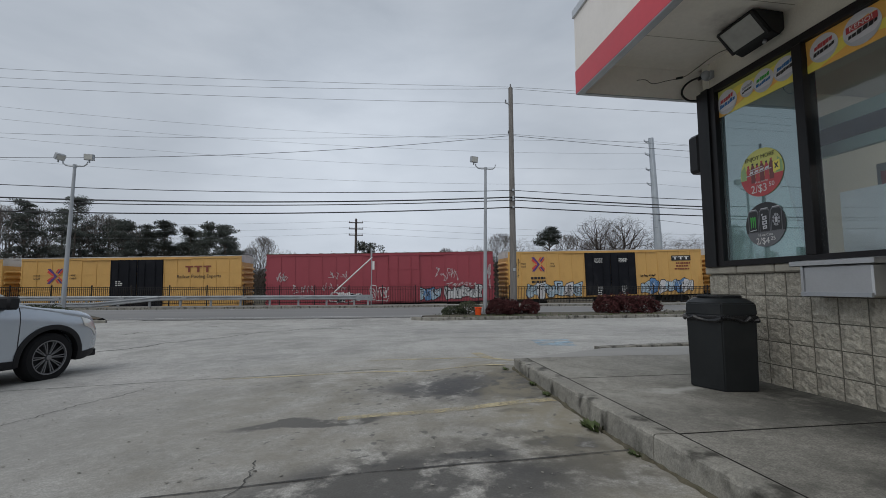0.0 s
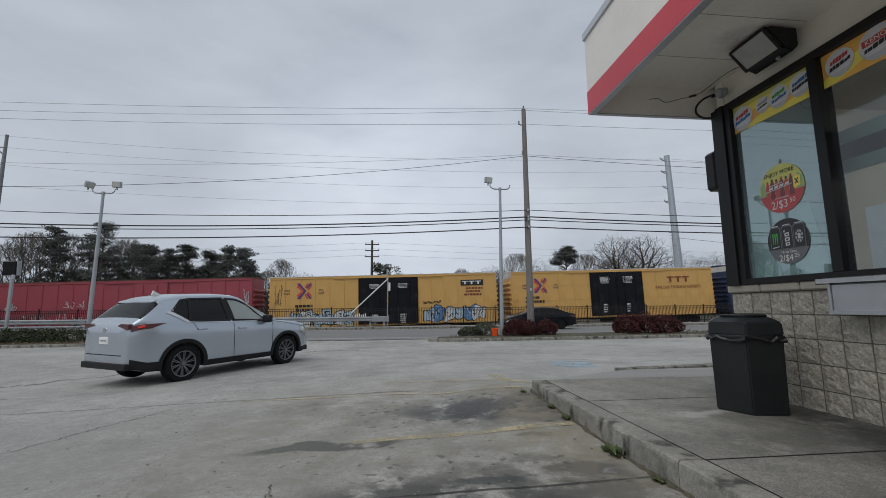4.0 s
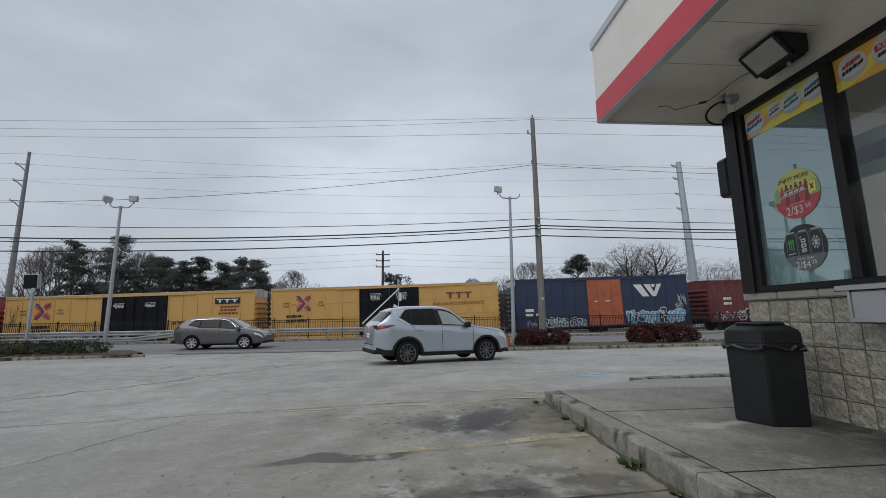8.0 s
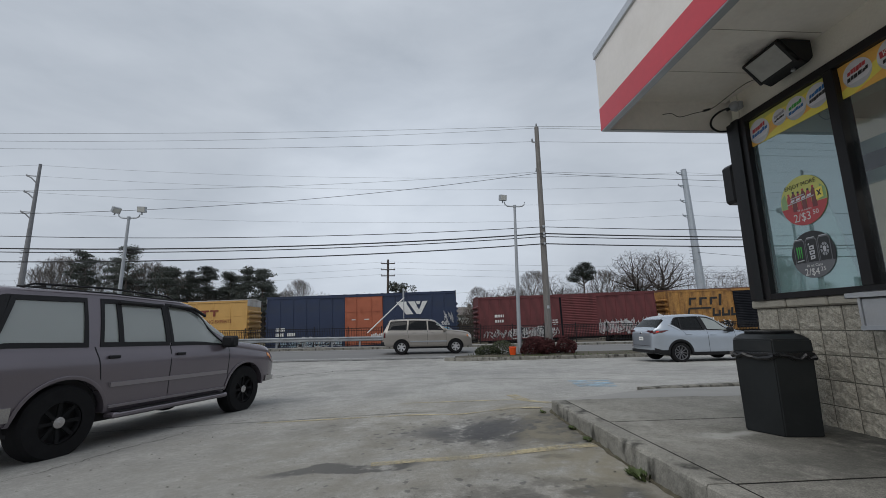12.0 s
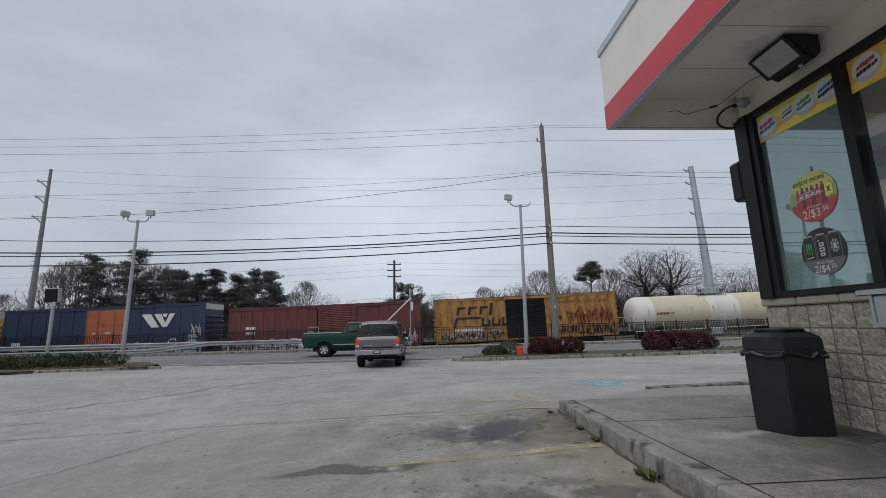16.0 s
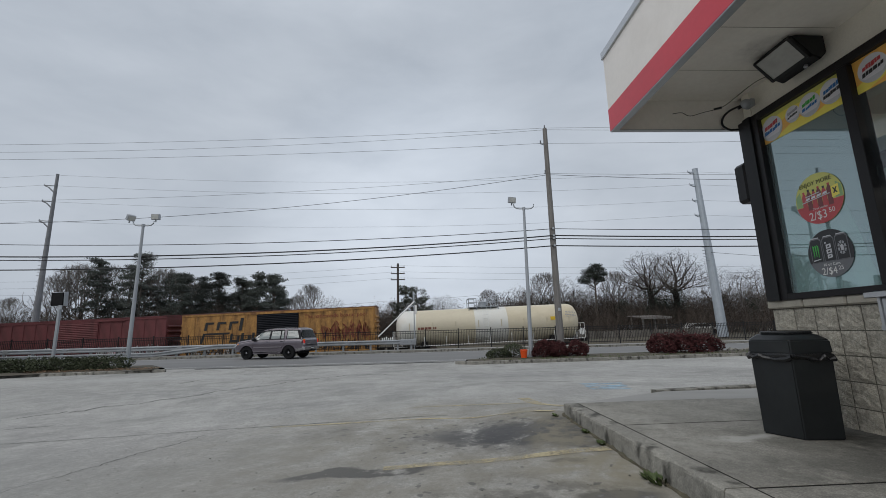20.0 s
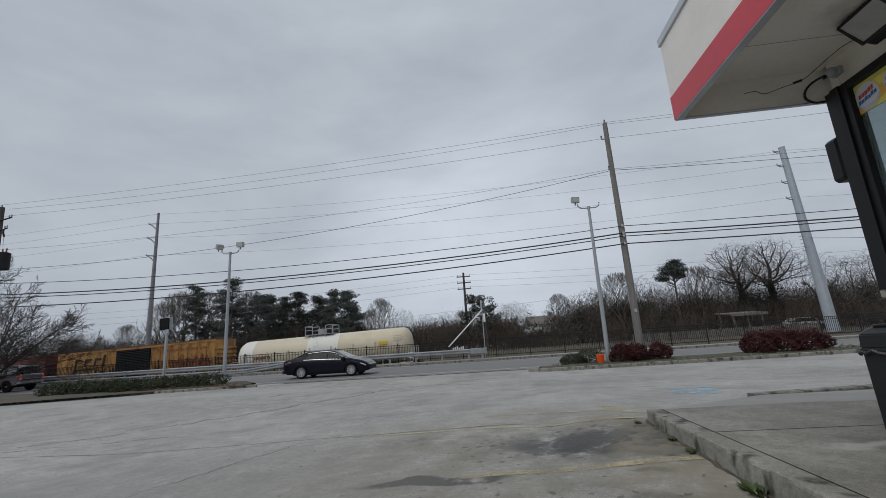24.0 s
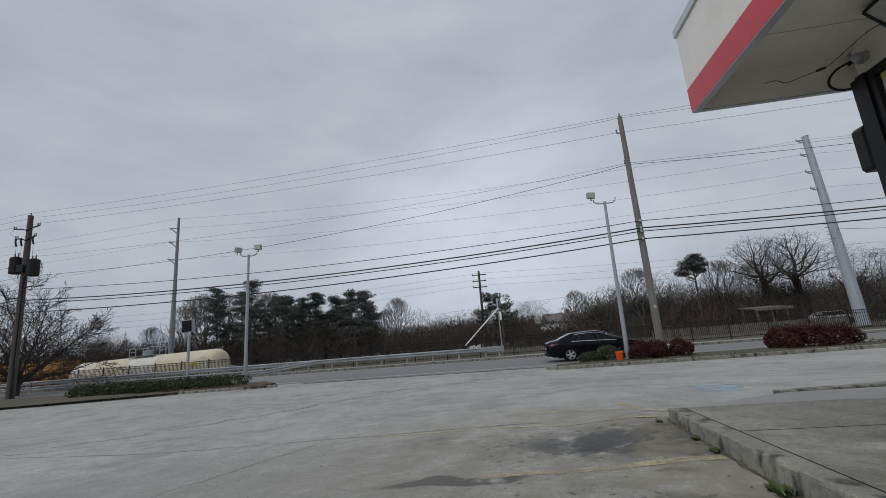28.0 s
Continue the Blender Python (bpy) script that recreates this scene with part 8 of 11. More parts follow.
    # grey crossover on the road
    c = suv_small(1.82, 2.62, 0.95, 0.98, 1.66, clad=0.6, archw=0.03,
                  windows=[([(-1.55, 4.4), (-1.05, 4.12), (-0.98, 4.92), (-1.25, 4.8)],), ([(-0.98, 4.12), (0.0, 4.12), (-0.05, 4.93), (-0.92, 4.93)],), ([(0.08, 4.12), (1.0, 4.14), (0.55, 4.88), (0.02, 4.93)],)],
                  trims=[[(-1.5, 4.9), (0.5, 4.98), (0.5, 5.04), (-1.5, 4.96)], [(0.5, 4.98), (1.05, 4.12), (1.1, 4.12), (0.55, 5.04)]],
                  seams=[(0.04, 0.8, 0.04, 4.0), (1.02, 1.0, 1.05, 4.0)], handles=[(-0.75, 3.3), (0.33, 3.2)], mirror=(0.95, 4.1), rim="rim_bright", spokes=7, spokew=0.15,
                  heads=[[(1.80, 3.0), (2.20, 2.6), (2.17, 3.5), (1.75, 3.8)]], tails=[[(-2.27, 3.4), (-2.05, 3.4), (-2.0, 4.8), (-2.12, 4.8)]], screen=(1.16, 0.42, 4.75), back=(-2.15, -1.88, 5.0),
                  rear_bits={"lower_bumper": (0.78, 0.34, 0.5, 0.03, 0.3, "clad"), "plate": (0.155, 0.80, 0.94, 0.014, 0.05, "white")}, front_bits={"grille": (0.45, 0.58, 0.70, 0.01, 0.12, "rim"), "lower_grille": (0.7, 0.28, 0.42, 0.01, 0.2, "clad")})
    cars["grey"] = vehicle("crossover", "dark grey compact crossover with bright window trim", c, dict(paint=paint("grey", (0.115, 0.112, 0.116), 0.5)))
    # old purple-grey truck-based wagon
    H, wb = 1.83, 2.83
    a, b = -wb / 2 - 0.93, wb / 2 + 0.83
    c = dict(w=1.78, wb=wb, front=0.83, rear=0.93, r=0.385, arch=0.46, tyre=0.25, rimr=0.56, spokes=8, spokew=0.09, cap=0.26, rim="rubber", capm="dirty_chrome", clear=0.30, tumble=0.20, round=(0.05, 0.10), tuck=(0.05, 0.10), archw=0.03, kind="car",
             sill=[(a, 0.52), (a + 0.2, 0.44), (-0.9, 0.40), (0.9, 0.40), (b, 0.46)],
             top=[(a, 1.08), (a + 0.04, 1.17), (a + 0.21, 1.68), (a + 0.30, H - 0.03), (-0.9, H), (0.15, H - 0.03), (0.42, H - 0.09), (1.02, 1.23), (1.15, 1.19), (b - 0.35, 1.11), (b - 0.06, 1.02), (b, 0.86)],
             belt=[(a, 1.06), (a + 0.3, 1.13), (0.9, 1.11), (1.1, 1.09), (b - 0.2, 0.96), (b, 0.82)],
             windows=[([(-2.08, 4.15), (-1.27, 4.13), (-1.24, 4.88), (-1.90, 4.88)], "car_glass_pale"), ([(-1.05, 4.13), (-0.86, 4.13), (-0.86, 4.88), (-1.01, 4.88)], "car_glass_pale"), ([(-0.80, 4.13), (-0.19, 4.13), (-0.21, 4.88), (-0.80, 4.88)], "car_glass_pale"), ([(-0.07, 4.12), (0.92, 4.14), (0.55, 4.88), (-0.10, 4.93)], "car_glass_pale")],
             pillars=[[(-2.24, 4.06), (-2.12, 4.06), (-1.94, 4.97), (-2.06, 4.97)], [(-0.18, 4.1), (-0.07, 4.1), (-0.11, 4.95), (-0.20, 4.95)]],
             seams=[(-1.06, 2.2, -1.15, 4.05), (-0.12, 0.6, -0.13, 4.05), (0.98, 0.8, 0.98, 4.0)], handles=[(-0.94, 3.3), (0.02, 3.3)], handle_half=0.07, strip_lift=0.026, mirror=(0.88, 4.2),
             strips=[[(-0.95, 1.84), (0.93, 1.84), (0.93, 2.04), (-0.95, 2.04)], [(-0.93, 0.80), (0.92, 0.80), (0.92, 0.98), (-0.93, 0.98)]],
             wraps=[[(-2.35, 0.75), (-1.90, 0.75), (-1.90, 1.45), (-2.35, 1.45)], [(1.93, 0.6), (2.24, 0.6), (2.24, 1.35), (1.93, 1.35)]],
             heads=[[(2.10, 3.2), (2.24, 3.0), (2.24, 3.95), (2.08, 4.0)]], ambers=[[(1.98, 3.3), (2.10, 3.2), (2.08, 3.8), (1.98, 3.8)]],
             tails=[[(-2.335, 2.7), (-2.25, 2.7), (-2.25, 3.9), (-2.33, 3.9)]],
             screen=(1.0, 0.44, 4.75), pale_screen=True, back=(-2.305, -2.115, 4.5), rails=(0.58,), rail_x=(-1.8, 0.1),
             rear_bits={"bumper": (0.855, 0.52, 0.70, 0.07, 0.16, "dirty_chrome"), "bumper_step": (0.80, 0.695, 0.715, 0.06, 0.1, "clad"), "bumper_lower": (0.68, 0.45, 0.50, 0.0, 0.14, "clad"), "plate": (0.155, 0.56, 0.69, 0.080, 0.0, "clad"), "plate_bars": (0.13, 0.60, 0.65, 0.086, 0.0, "text_white"), "tow_bar": (0.06, 0.43, 0.50, 0.10, 0.2, "clad")},
             front_bits={"bumper": (0.74, 0.50, 0.66, 0.012, 0.2, "dirty_chrome"), "bumper_guard": (0.70, 0.655, 0.69, 0.02, 0.1, "clad"), "grille": (0.50, 0.74, 0.92, 0.012, 0.08, "clad")})
    pm = paint("purple_grey", (0.150, 0.130, 0.150), 0.35, 0.24, dirt=(0.135, 0.120, 0.132))
    ex = cars["wagon"] = vehicle("old_wagon", "worn purple-grey four-door sport wagon with chrome bumper", c, dict(paint=pm, mirror=M["clad"], handle=M["clad"], strip=paint("purple_grey_trim", (0.235, 0.215, 0.230), 0.3, 0.3)))
    o = part("tailgate_skin", B(a - 0.055, a + 0.04, -0.62, 0.62, 0.77, 1.10, bev=0.012), pm, ex)
    part("tailgate_trim", B(a - 0.062, a - 0.05, -0.60, 0.60, 0.77, 0.82), M["clad"], ex)
    for s in (-1, 1):
        part("running_board", B(-0.92, 0.92, min(s * 0.80, s * 0.97), max(s * 0.80, s * 0.97), 0.335, 0.40, bev=0.02), pm, ex)
        part("board_tread", B(-0.85, 0.85, min(s * 0.84, s * 0.96), max(s * 0.84, s * 0.96), 0.40, 0.408), M["clad"], ex)
        part("lamp_split", B(a - 0.052, a + 0.03, min(s * 0.70, s * 0.83), max(s * 0.70, s * 0.83), 0.83, 0.895, bev=0.005), M["lamp_clear"], ex)
        part("lit_lamp", B(a - 0.055, a + 0.03, min(s * 0.71, s * 0.83), max(s * 0.71, s * 0.83), 0.90, 1.085, bev=0.005), M["lamp_lit"], ex)
        part("amber_lamp", B(a - 0.054, a + 0.03, min(s * 0.71, s * 0.83), max(s * 0.71, s * 0.83), 1.088, 1.145, bev=0.004), M["lamp_amber"], ex, "amber indicator lens")
        part("roof_drip", sweep(bmesh.new(), [(-1.9, s * 0.69, 1.785), (-0.9, s * 0.70, 1.79), (0.25, s * 0.69, 1.765)], 0.010, 6), M["clad"], ex)
        part("window_visor", sweep(bmesh.new(), [(-0.84, s * 0.735, 1.685), (-0.22, s * 0.735, 1.685)], 0.022, 6), M["clad"], ex, "smoked rain visor")
        part("window_visor", sweep(bmesh.new(), [(-0.09, s * 0.735, 1.685), (0.32, s * 0.735, 1.67), (0.55, s * 0.745, 1.57)], 0.022, 6), M["clad"], ex, "smoked rain visor")
    part("wiper", T((a + 0.10, 0.05, 1.24), (a + 0.03, -0.30, 1.17), 0.012), M["clad"], ex)
    part("badge_plate", B(a - 0.062, a, 0.20, 0.52, 0.86, 0.885), M["chrome"], ex)
    # beige full-size wagon
    H, wb = 1.90, 2.95
    beige = paint("beige", (0.315, 0.288, 0.258), 0.4, dirt=(0.22, 0.205, 0.18))
    a, b = -wb / 2 - 0.98, wb / 2 + 0.86
    full = dict(c, w=2.0, wb=wb, front=0.86, rear=0.98, r=0.39, arch=0.46, tyre=0.26, rimr=0.58, rim="rim_bright", capm="rim_bright", cap=0.42, spokes=6, spokew=0.2,
                sill=[(a, 0.50), (a + 0.2, 0.42), (b - 0.3, 0.40), (b, 0.44)],
                top=[(a, 1.18), (a + 0.05, 1.30), (a + 0.22, 1.75), (a + 0.35, H - 0.03), (-0.9, H), (0.1, H - 0.03), (0.36, H - 0.08), (0.98, 1.33), (1.12, 1.29), (b - 0.3, 1.20), (b - 0.05, 1.12), (b, 0.96)],
                belt=[(a, 1.15), (a + 0.3, 1.27), (1.0, 1.25), (b - 0.2, 1.08), (b, 0.92)], wraps=[],
                windows=[([(-2.18, 4.15), (-1.25, 4.12), (-1.2, 4.9), (-2.05, 4.9)],), ([(-1.08, 4.12), (-0.12, 4.12), (-0.14, 4.93), (-1.04, 4.93)],), ([(0.04, 4.12), (0.90, 4.14), (0.52, 4.88), (0.0, 4.93)],)],
                pillars=[], seams=[(-1.1, 2.2, -1.15, 4.05), (-0.05, 0.6, -0.06, 4.05), (0.96, 0.8, 0.96, 4.0)], handles=[(-0.8, 3.3), (0.2, 3.3)], strips=[[(-1.0, 1.55), (1.0, 1.55), (1.0, 1.72), (-1.0, 1.72)]],
                heads=[[(2.19, 3.0), (2.32, 2.8), (2.32, 3.9), (2.16, 4.0)]], ambers=[[(2.09, 2.9), (2.19, 2.9), (2.17, 3.4), (2.09, 3.4)]], tails=[[(-2.44, 2.4), (-2.34, 2.4), (-2.34, 3.98), (-2.43, 3.98)]], lits=[],
                screen=(1.0, 0.42, 4.75), back=(-2.38, -2.15, 5.0), rail_x=(-1.9, 0.1), rails=(0.66,), mirror=(0.86, 4.2),
                rear_bits={"bumper": (0.95, 0.48, 0.68, 0.08, 0.16, "clad"), "plate": (0.155, 0.75, 0.88, 0.014, 0.05, "white")}, front_bits={"bumper": (0.76, 0.42, 0.62, 0.012, 0.2, beige), "bumper_strip": (0.74, 0.61, 0.66, 0.02, 0.2, "clad"), "grille": (0.6, 0.78, 0.98, 0.012, 0.08, "clad"), "grille_bar": (0.6, 0.86, 0.89, 0.02, 0.08, "chrome")})
    cars["beige"] = vehicle("large_wagon", "beige full-size sport wagon with grey lower trim", full, dict(paint=beige, strip=M["pole_paint"]))
    # green pickup
    H, wb = 1.86, 3.64
    a, b = -wb / 2 - 1.18, wb / 2 + 0.97
    pick = dict(full, wb=wb, front=0.97, rear=1.18, round=(0.03, 0.10),
                sill=[(a, 0.60), (a + 0.2, 0.50), (b, 0.46)],
                top=[(a, 1.25), (-0.86, 1.27), (-0.82, 1.30), (-0.76, 1.62), (-0.66, H - 0.02), (-0.2, H), (0.40, H - 0.03), (0.66, H - 0.10), (1.16, 1.33), (1.30, 1.29), (b - 0.3, 1.20), (b - 0.05, 1.10), (b, 0.93)],
                belt=[(a, 1.20), (-0.85, 1.22), (1.2, 1.24), (b - 0.2, 1.07), (b, 0.90)],
                windows=[([(-0.60, 4.15), (-0.06, 4.12), (-0.06, 4.9), (-0.55, 4.9)],), ([(0.08, 4.12), (1.02, 4.14), (0.64, 4.85), (0.06, 4.93)], "car_glass_mid")], seams=[(0.02, 0.6, 0.02, 4.05), (-0.84, 0.2, -0.84, 4.0), (1.12, 0.8, 1.12, 4.0)], handles=[(0.22, 3.3)],
                strips=[[(-1.3, 1.28), (1.25, 1.28), (1.25, 1.48), (-1.3, 1.48)]], heads=[[(2.60, 2.9), (2.77, 2.7), (2.77, 3.9), (2.58, 4.0)]], ambers=[], tails=[[(-2.99, 2.4), (-2.88, 2.4), (-2.88, 3.3), (-2.99, 3.3)]], lits=[],
                screen=(1.14, 0.68, 4.75), back=(-0.80, -0.70, 5.0), rails=(), mirror=(0.98, 4.2), kind="pickup truck",
                rear_bits={"bumper": (0.95, 0.55, 0.74, 0.12, 0.16, "chrome"), "plate": (0.155, 0.60, 0.73, 0.13, 0.0, "white")}, front_bits={"bumper": (0.96, 0.52, 0.74, 0.10, 0.2, "chrome"), "grille": (0.62, 0.80, 1.00, 0.012, 0.08, "chrome")})
    pk = cars["green"] = vehicle("pickup_truck", "dark green extended-cab pickup with chrome bumpers", pick, dict(paint=paint("green", (0.012, 0.052, 0.040), 0.3), mirror=M["chrome"], strip=M["chrome"]))
    part("bed_liner", B(a + 0.10, -0.94, -0.80, 0.80, 1.275, 1.288), M["clad"], pk)
    for s in (-1, 1):
        part("bed_rail", B(a + 0.06, -0.90, min(s * 0.80, s * 0.90), max(s * 0.80, s * 0.90), 1.262, 1.30, bev=0.012), M["pole_paint"], pk, "pale bed rail cap")
    part("bed_rack", sweep(bmesh.new(), [(a + 0.25, -0.75, 1.28), (a + 0.25, -0.75, 1.62), (a + 0.80, -0.75, 1.62), (a + 0.80, -0.75, 1.28)], 0.025, 6), M["pole_paint"], pk, "pale tube rack in the bed")
    part("door_sign", B(0.12, 0.62, -1.012, -0.97, 0.93, 1.13, bev=0.006), M["white"], pk, "white door sign with plain bars")
    for z in (0.97, 1.05):
        part("sign_bar", B(0.18, 0.55, -1.016, -1.008, z, z + 0.035), M["pole_paint"], pk)
    # dark saloons
    def saloon(w, wb, front, rear, H, **kw):
        a, b = -wb / 2 - rear, wb / 2 + front
        c = dict(w=w, wb=wb, front=front, rear=rear, r=0.335, arch=0.40, tyre=0.225, rimr=0.70, spokes=9, spokew=0.115, cap=0.24, rim="rim_bright", clear=0.17, tumble=0.235, round=(0.10, 0.12), archw=0.015, kind="car",
                 sill=[(a, 0.38), (a + 0.25, 0.24), (b - 0.3, 0.22), (b, 0.30)],
                 top=[(a, 0.92), (a + 0.05, 1.02), (a + 0.32, 1.06), (a + 0.55, 1.10), (a + 1.25, H - 0.06), (-0.35, H), (0.10, H - 0.015), (0.45, H - 0.10), (1.25, 0.99), (1.40, 0.95), (b - 0.4, 0.82), (b - 0.1, 0.68), (b, 0.54)],
                 belt=[(a, 0.88), (a + 0.6, 0.98), (0.0, 0.94), (1.3, 0.89), (b - 0.2, 0.66), (b, 0.50)],
                 windows=[([(-1.28, 4.25), (-0.95, 4.12), (-0.85, 4.9), (-1.05, 4.75)],), ([(-0.92, 4.12), (0.04, 4.12), (-0.02, 4.93), (-0.80, 4.93)],), ([(0.10, 4.12), (1.10, 4.16), (0.60, 4.85), (0.04, 4.93)],)],
                 trims=[[(-1.3, 4.02), (1.1, 4.02), (1.1, 4.08), (-1.3, 4.08)], [(-1.1, 4.96), (0.6, 4.96), (0.6, 5.02), (-1.1, 5.02)]], seams=[(0.07, 0.6, 0.07, 4.0), (1.1, 0.9, 1.12, 4.0), (-0.95, 2.4, -0.98, 4.0)], handles=[(-0.7, 3.4), (0.35, 3.3)], mirror=(1.0, 4.1),
                 heads=[[(1.98, 3.1), (2.25, 2.6), (2.23, 3.1), (1.92, 3.5)]], tails=[[(-2.40, 3.0), (-2.0, 3.3), (-2.0, 3.85), (-2.38, 3.8)]], screen=(1.24, 0.46, 4.75), back=(-1.85, -1.12, 4.75),
                 rear_bits={"lower_bumper": (0.78, 0.30, 0.46, 0.02, 0.3, "clad"), "plate": (0.155, 0.62, 0.76, 0.014, 0.05, "white")}, front_bits={"grille": (0.45, 0.34, 0.52, 0.01, 0.2, "clad")})
        c.update(kw)
        return c

    blk = paint("black", (0.006, 0.006, 0.009), 0.3, 0.2)
    cars["saloon_left"] = vehicle("saloon", "dark grey saloon with a sloping tail", saloon(1.82, 2.78, 0.92, 1.0, 1.44, rim="clad", trims=[]), dict(paint=paint("dark_grey", (0.012, 0.012, 0.015), 0.4, 0.25)))
    cars["saloon_one"] = vehicle("saloon", "black saloon with bright multi-spoke wheels", saloon(1.85, 2.85, 0.95, 1.07, 1.47), dict(paint=paint("blue_black", (0.008, 0.009, 0.016), 0.35, 0.2)))
    cars["saloon_two"] = vehicle("saloon", "black fastback saloon with chrome window line", saloon(1.85, 2.83, 0.96, 1.13, 1.46, spokes=5, spokew=0.21), dict(paint=blk))
    return cars


CARS = make_vehicles()


# ---- street furniture ----
def flood_head(parent, m):
    h = part("lamp_head", B(-0.19, 0.19, -0.10, 0.10, -0.15, 0.15, bev=0.02), M["pole_paint"], parent, "grey box flood lamp", m=m)
    part("lens", B(-0.16, 0.16, -0.112, -0.10, -0.12, 0.12), M["lens"], h)
    part("knuckle", T((0, 0, -0.15), (0, 0, -0.27), 0.035, seg=8), M["pole_paint"], h)
    return h


def lot_lamp(x, y, top, both, lean, label):
    z = ground_z(x, y) + (0.12 if y > 18 else 0)
    h = top - z
    lp = thing("lot_lamp", pose(x, y, z, 0, lean, 0), label, "lamp post", "forecourt lamps")
    part("base", B(-0.16, 0.16, -0.16, 0.16, 0.0, 0.05, bev=0.01), M["pole_paint"], lp)
    for a in (45, 135, 225, 315):
        c, s = math.cos(radians(a)) * 0.18, math.sin(radians(a)) * 0.18
        part("bolt", T((c * 0.8, s * 0.8, 0.05), (c * 0.8, s * 0.8, 0.1), 0.018, seg=6), M["galv"], lp)
    part("pole", T((0, 0, 0.05), (0, 0, h), 0.105, 0.062, seg=14), M["pole_paint"], lp, smooth=40)
    part("collar", T((0, 0, h - 0.02), (0, 0, h + 0.12), 0.075, seg=12), M["pole_paint"], lp)
    for s in (-1, 1):
        pts = [(0, 0, h + 0.05), (s * 0.2, 0, h + 0.04), (s * 0.38, 0, h + 0.06), (s * 0.50, 0, h + 0.16), (s * 0.52, 0, h + 0.28)]
        part("bracket", sweep(bmesh.new(), pts, 0.032, 8), M["pole_paint"], lp, smooth=40)
    if both:
        flood_head(lp, pose(0.58, 0, h + 0.50, 10, 0, 8))
        flood_head(lp, pose(-0.66, 0, h + 0.46, 28, 0, 62))
    else:
        flood_head(lp, pose(-0.60, 0.0, h + 0.50, 10, 0, 18))
    part("wrap", T((0, 0, 0.35), (0, 0, 0.50), 0.108, seg=14), M["pole_paint"], lp)
    return lp


def insulator(parent, p, name="insulator"):
    bm = bmesh.new()
    for k in range(3):
        tube(bm, (0, 0, 0.07 * k), (0, 0, 0.07 * k + 0.045), 0.055 - 0.008 * k, 0.035, seg=8)
    return part(name, bm, M["steel_dark"], parent, m=Matrix.Translation(p))


def make_poles():
    up = thing("utility_pole", pose(6.80, 21.4, -0.42, 0, 0.0, 0), "weathered wooden utility pole in the planted island", "utility pole", "utility poles")
    part("pole", T((0, 0, 0), (0, 0, 12.1), 0.185, 0.115, seg=16), M["wood"], up, smooth=40)
    part("pole_cap", T((0, 0, 12.08), (0, 0, 12.14), 0.12, 0.09, seg=12), M["wood"], up)
    for k, (dx, z) in enumerate(((0.0, 12.14), (-0.28, 11.25), (-0.14, 9.55))):
        if dx:
            part("bracket", sweep(bmesh.new(), [(0, 0, z - 0.08), (dx, 0, z)], 0.03, 6), M["galv"], up)
        insulator(up, (dx, 0, z))
    for z in (6.45, 6.08, 5.93, 5.55):
        part("cable_clamp", B(-0.05, 0.05, -0.24, -0.10, z - 0.06, z + 0.06, bev=0.01), M["galv"], up)
    part("riser", T((0.14, -0.08, 0), (0.10, -0.06, 9.0), 0.018, seg=6), M["galv"], up)
    part("tag_plate", B(-0.06, 0.06, -0.19, -0.175, 2.2, 2.35), M["galv"], up)
    xp = thing("utility_pole", pose(-31.0, 23.0, -0.42, 0, -1.2, 0), "wooden utility pole with two transformers and a crossarm", "utility pole", "utility poles")
    part("pole", T((0, 0, 0), (0, 0, 11.9), 0.23, 0.15, seg=16), M["wood_dark"], xp, smooth=40)
    for z, w in ((11.05, 1.02), (10.35, 0.80)):
        for sg in (-1, 1):
            part("crossarm", sweep(bmesh.new(), [(0, -0.16, z - 0.22), (sg * w * 0.35, -0.16, z - 0.10), (sg * w, -0.16, z)], 0.045, 6), M["clad"], xp)
            insulator(xp, (sg * w, -0.16, z))
            insulator(xp, (sg * (w - 0.16), -0.16, z - 0.03))
    for x in (-0.72, -0.30, 0.62):
        part("cutout_switch", sweep(bmesh.new(), [(x, -0.2, 10.30), (x + 0.05, -0.24, 10.05), (x + 0.10, -0.2, 9.78)], 0.055, 6), M["clad"], xp, "dark fused cutout switch")
        part("jumper_wire", sweep(bmesh.new(), [(x + 0.08, -0.2, 9.8), (x + 0.18, -0.26, 9.4), (x + 0.12, -0.2, 9.1)], 0.010, 5), M["wire"], xp)
    part("jumper_wire", sweep(bmesh.new(), [(-1.0, -0.16, 11.0), (-1.25, -0.2, 10.75), (-0.9, -0.2, 10.5), (-0.75, -0.2, 10.4)], 0.010, 5), M["wire"], xp)
    part("bracket_box", B(-0.28, 0.28, -0.34, -0.14, 7.95, 8.45, bev=0.03), M["clad"], xp)
    insulator(xp, (0, 0, 11.9))
    for x, z in ((-0.62, 7.95), (0.78, 7.65)):
        tr = part("transformer", T((0, 0, 0), (0, 0, 1.05), 0.33, seg=18), M["clad"], xp, "dark cylindrical transformer can", m=pose(x, -0.1, z), smooth=40)
        part("transformer_lid", T((0, 0, 1.05), (0, 0, 1.12), 0.34, 0.2, seg=18), M["clad"], tr)
        for dx in (-0.12, 0.12):
            part("bushing", T((dx, 0, 1.1), (dx * 1.3, 0, 1.38), 0.05, 0.03, seg=8), M["text_rust"], tr)
        part("hanger", B(min(0, -x) * 0.6, max(0, -x) * 0.6, -0.03, 0.05, 0.45, 0.6), M["galv"], tr)
    part("street_light_arm", sweep(bmesh.new(), [(0, -0.15, 6.7), (0.6, -0.15, 6.95), (1.3, -0.15, 6.95)], 0.035, 6), M["clad"], xp)
    part("street_light_head", B(1.15, 1.75, -0.27, -0.03, 6.88, 7.0, bev=0.03), M["galv"], xp)
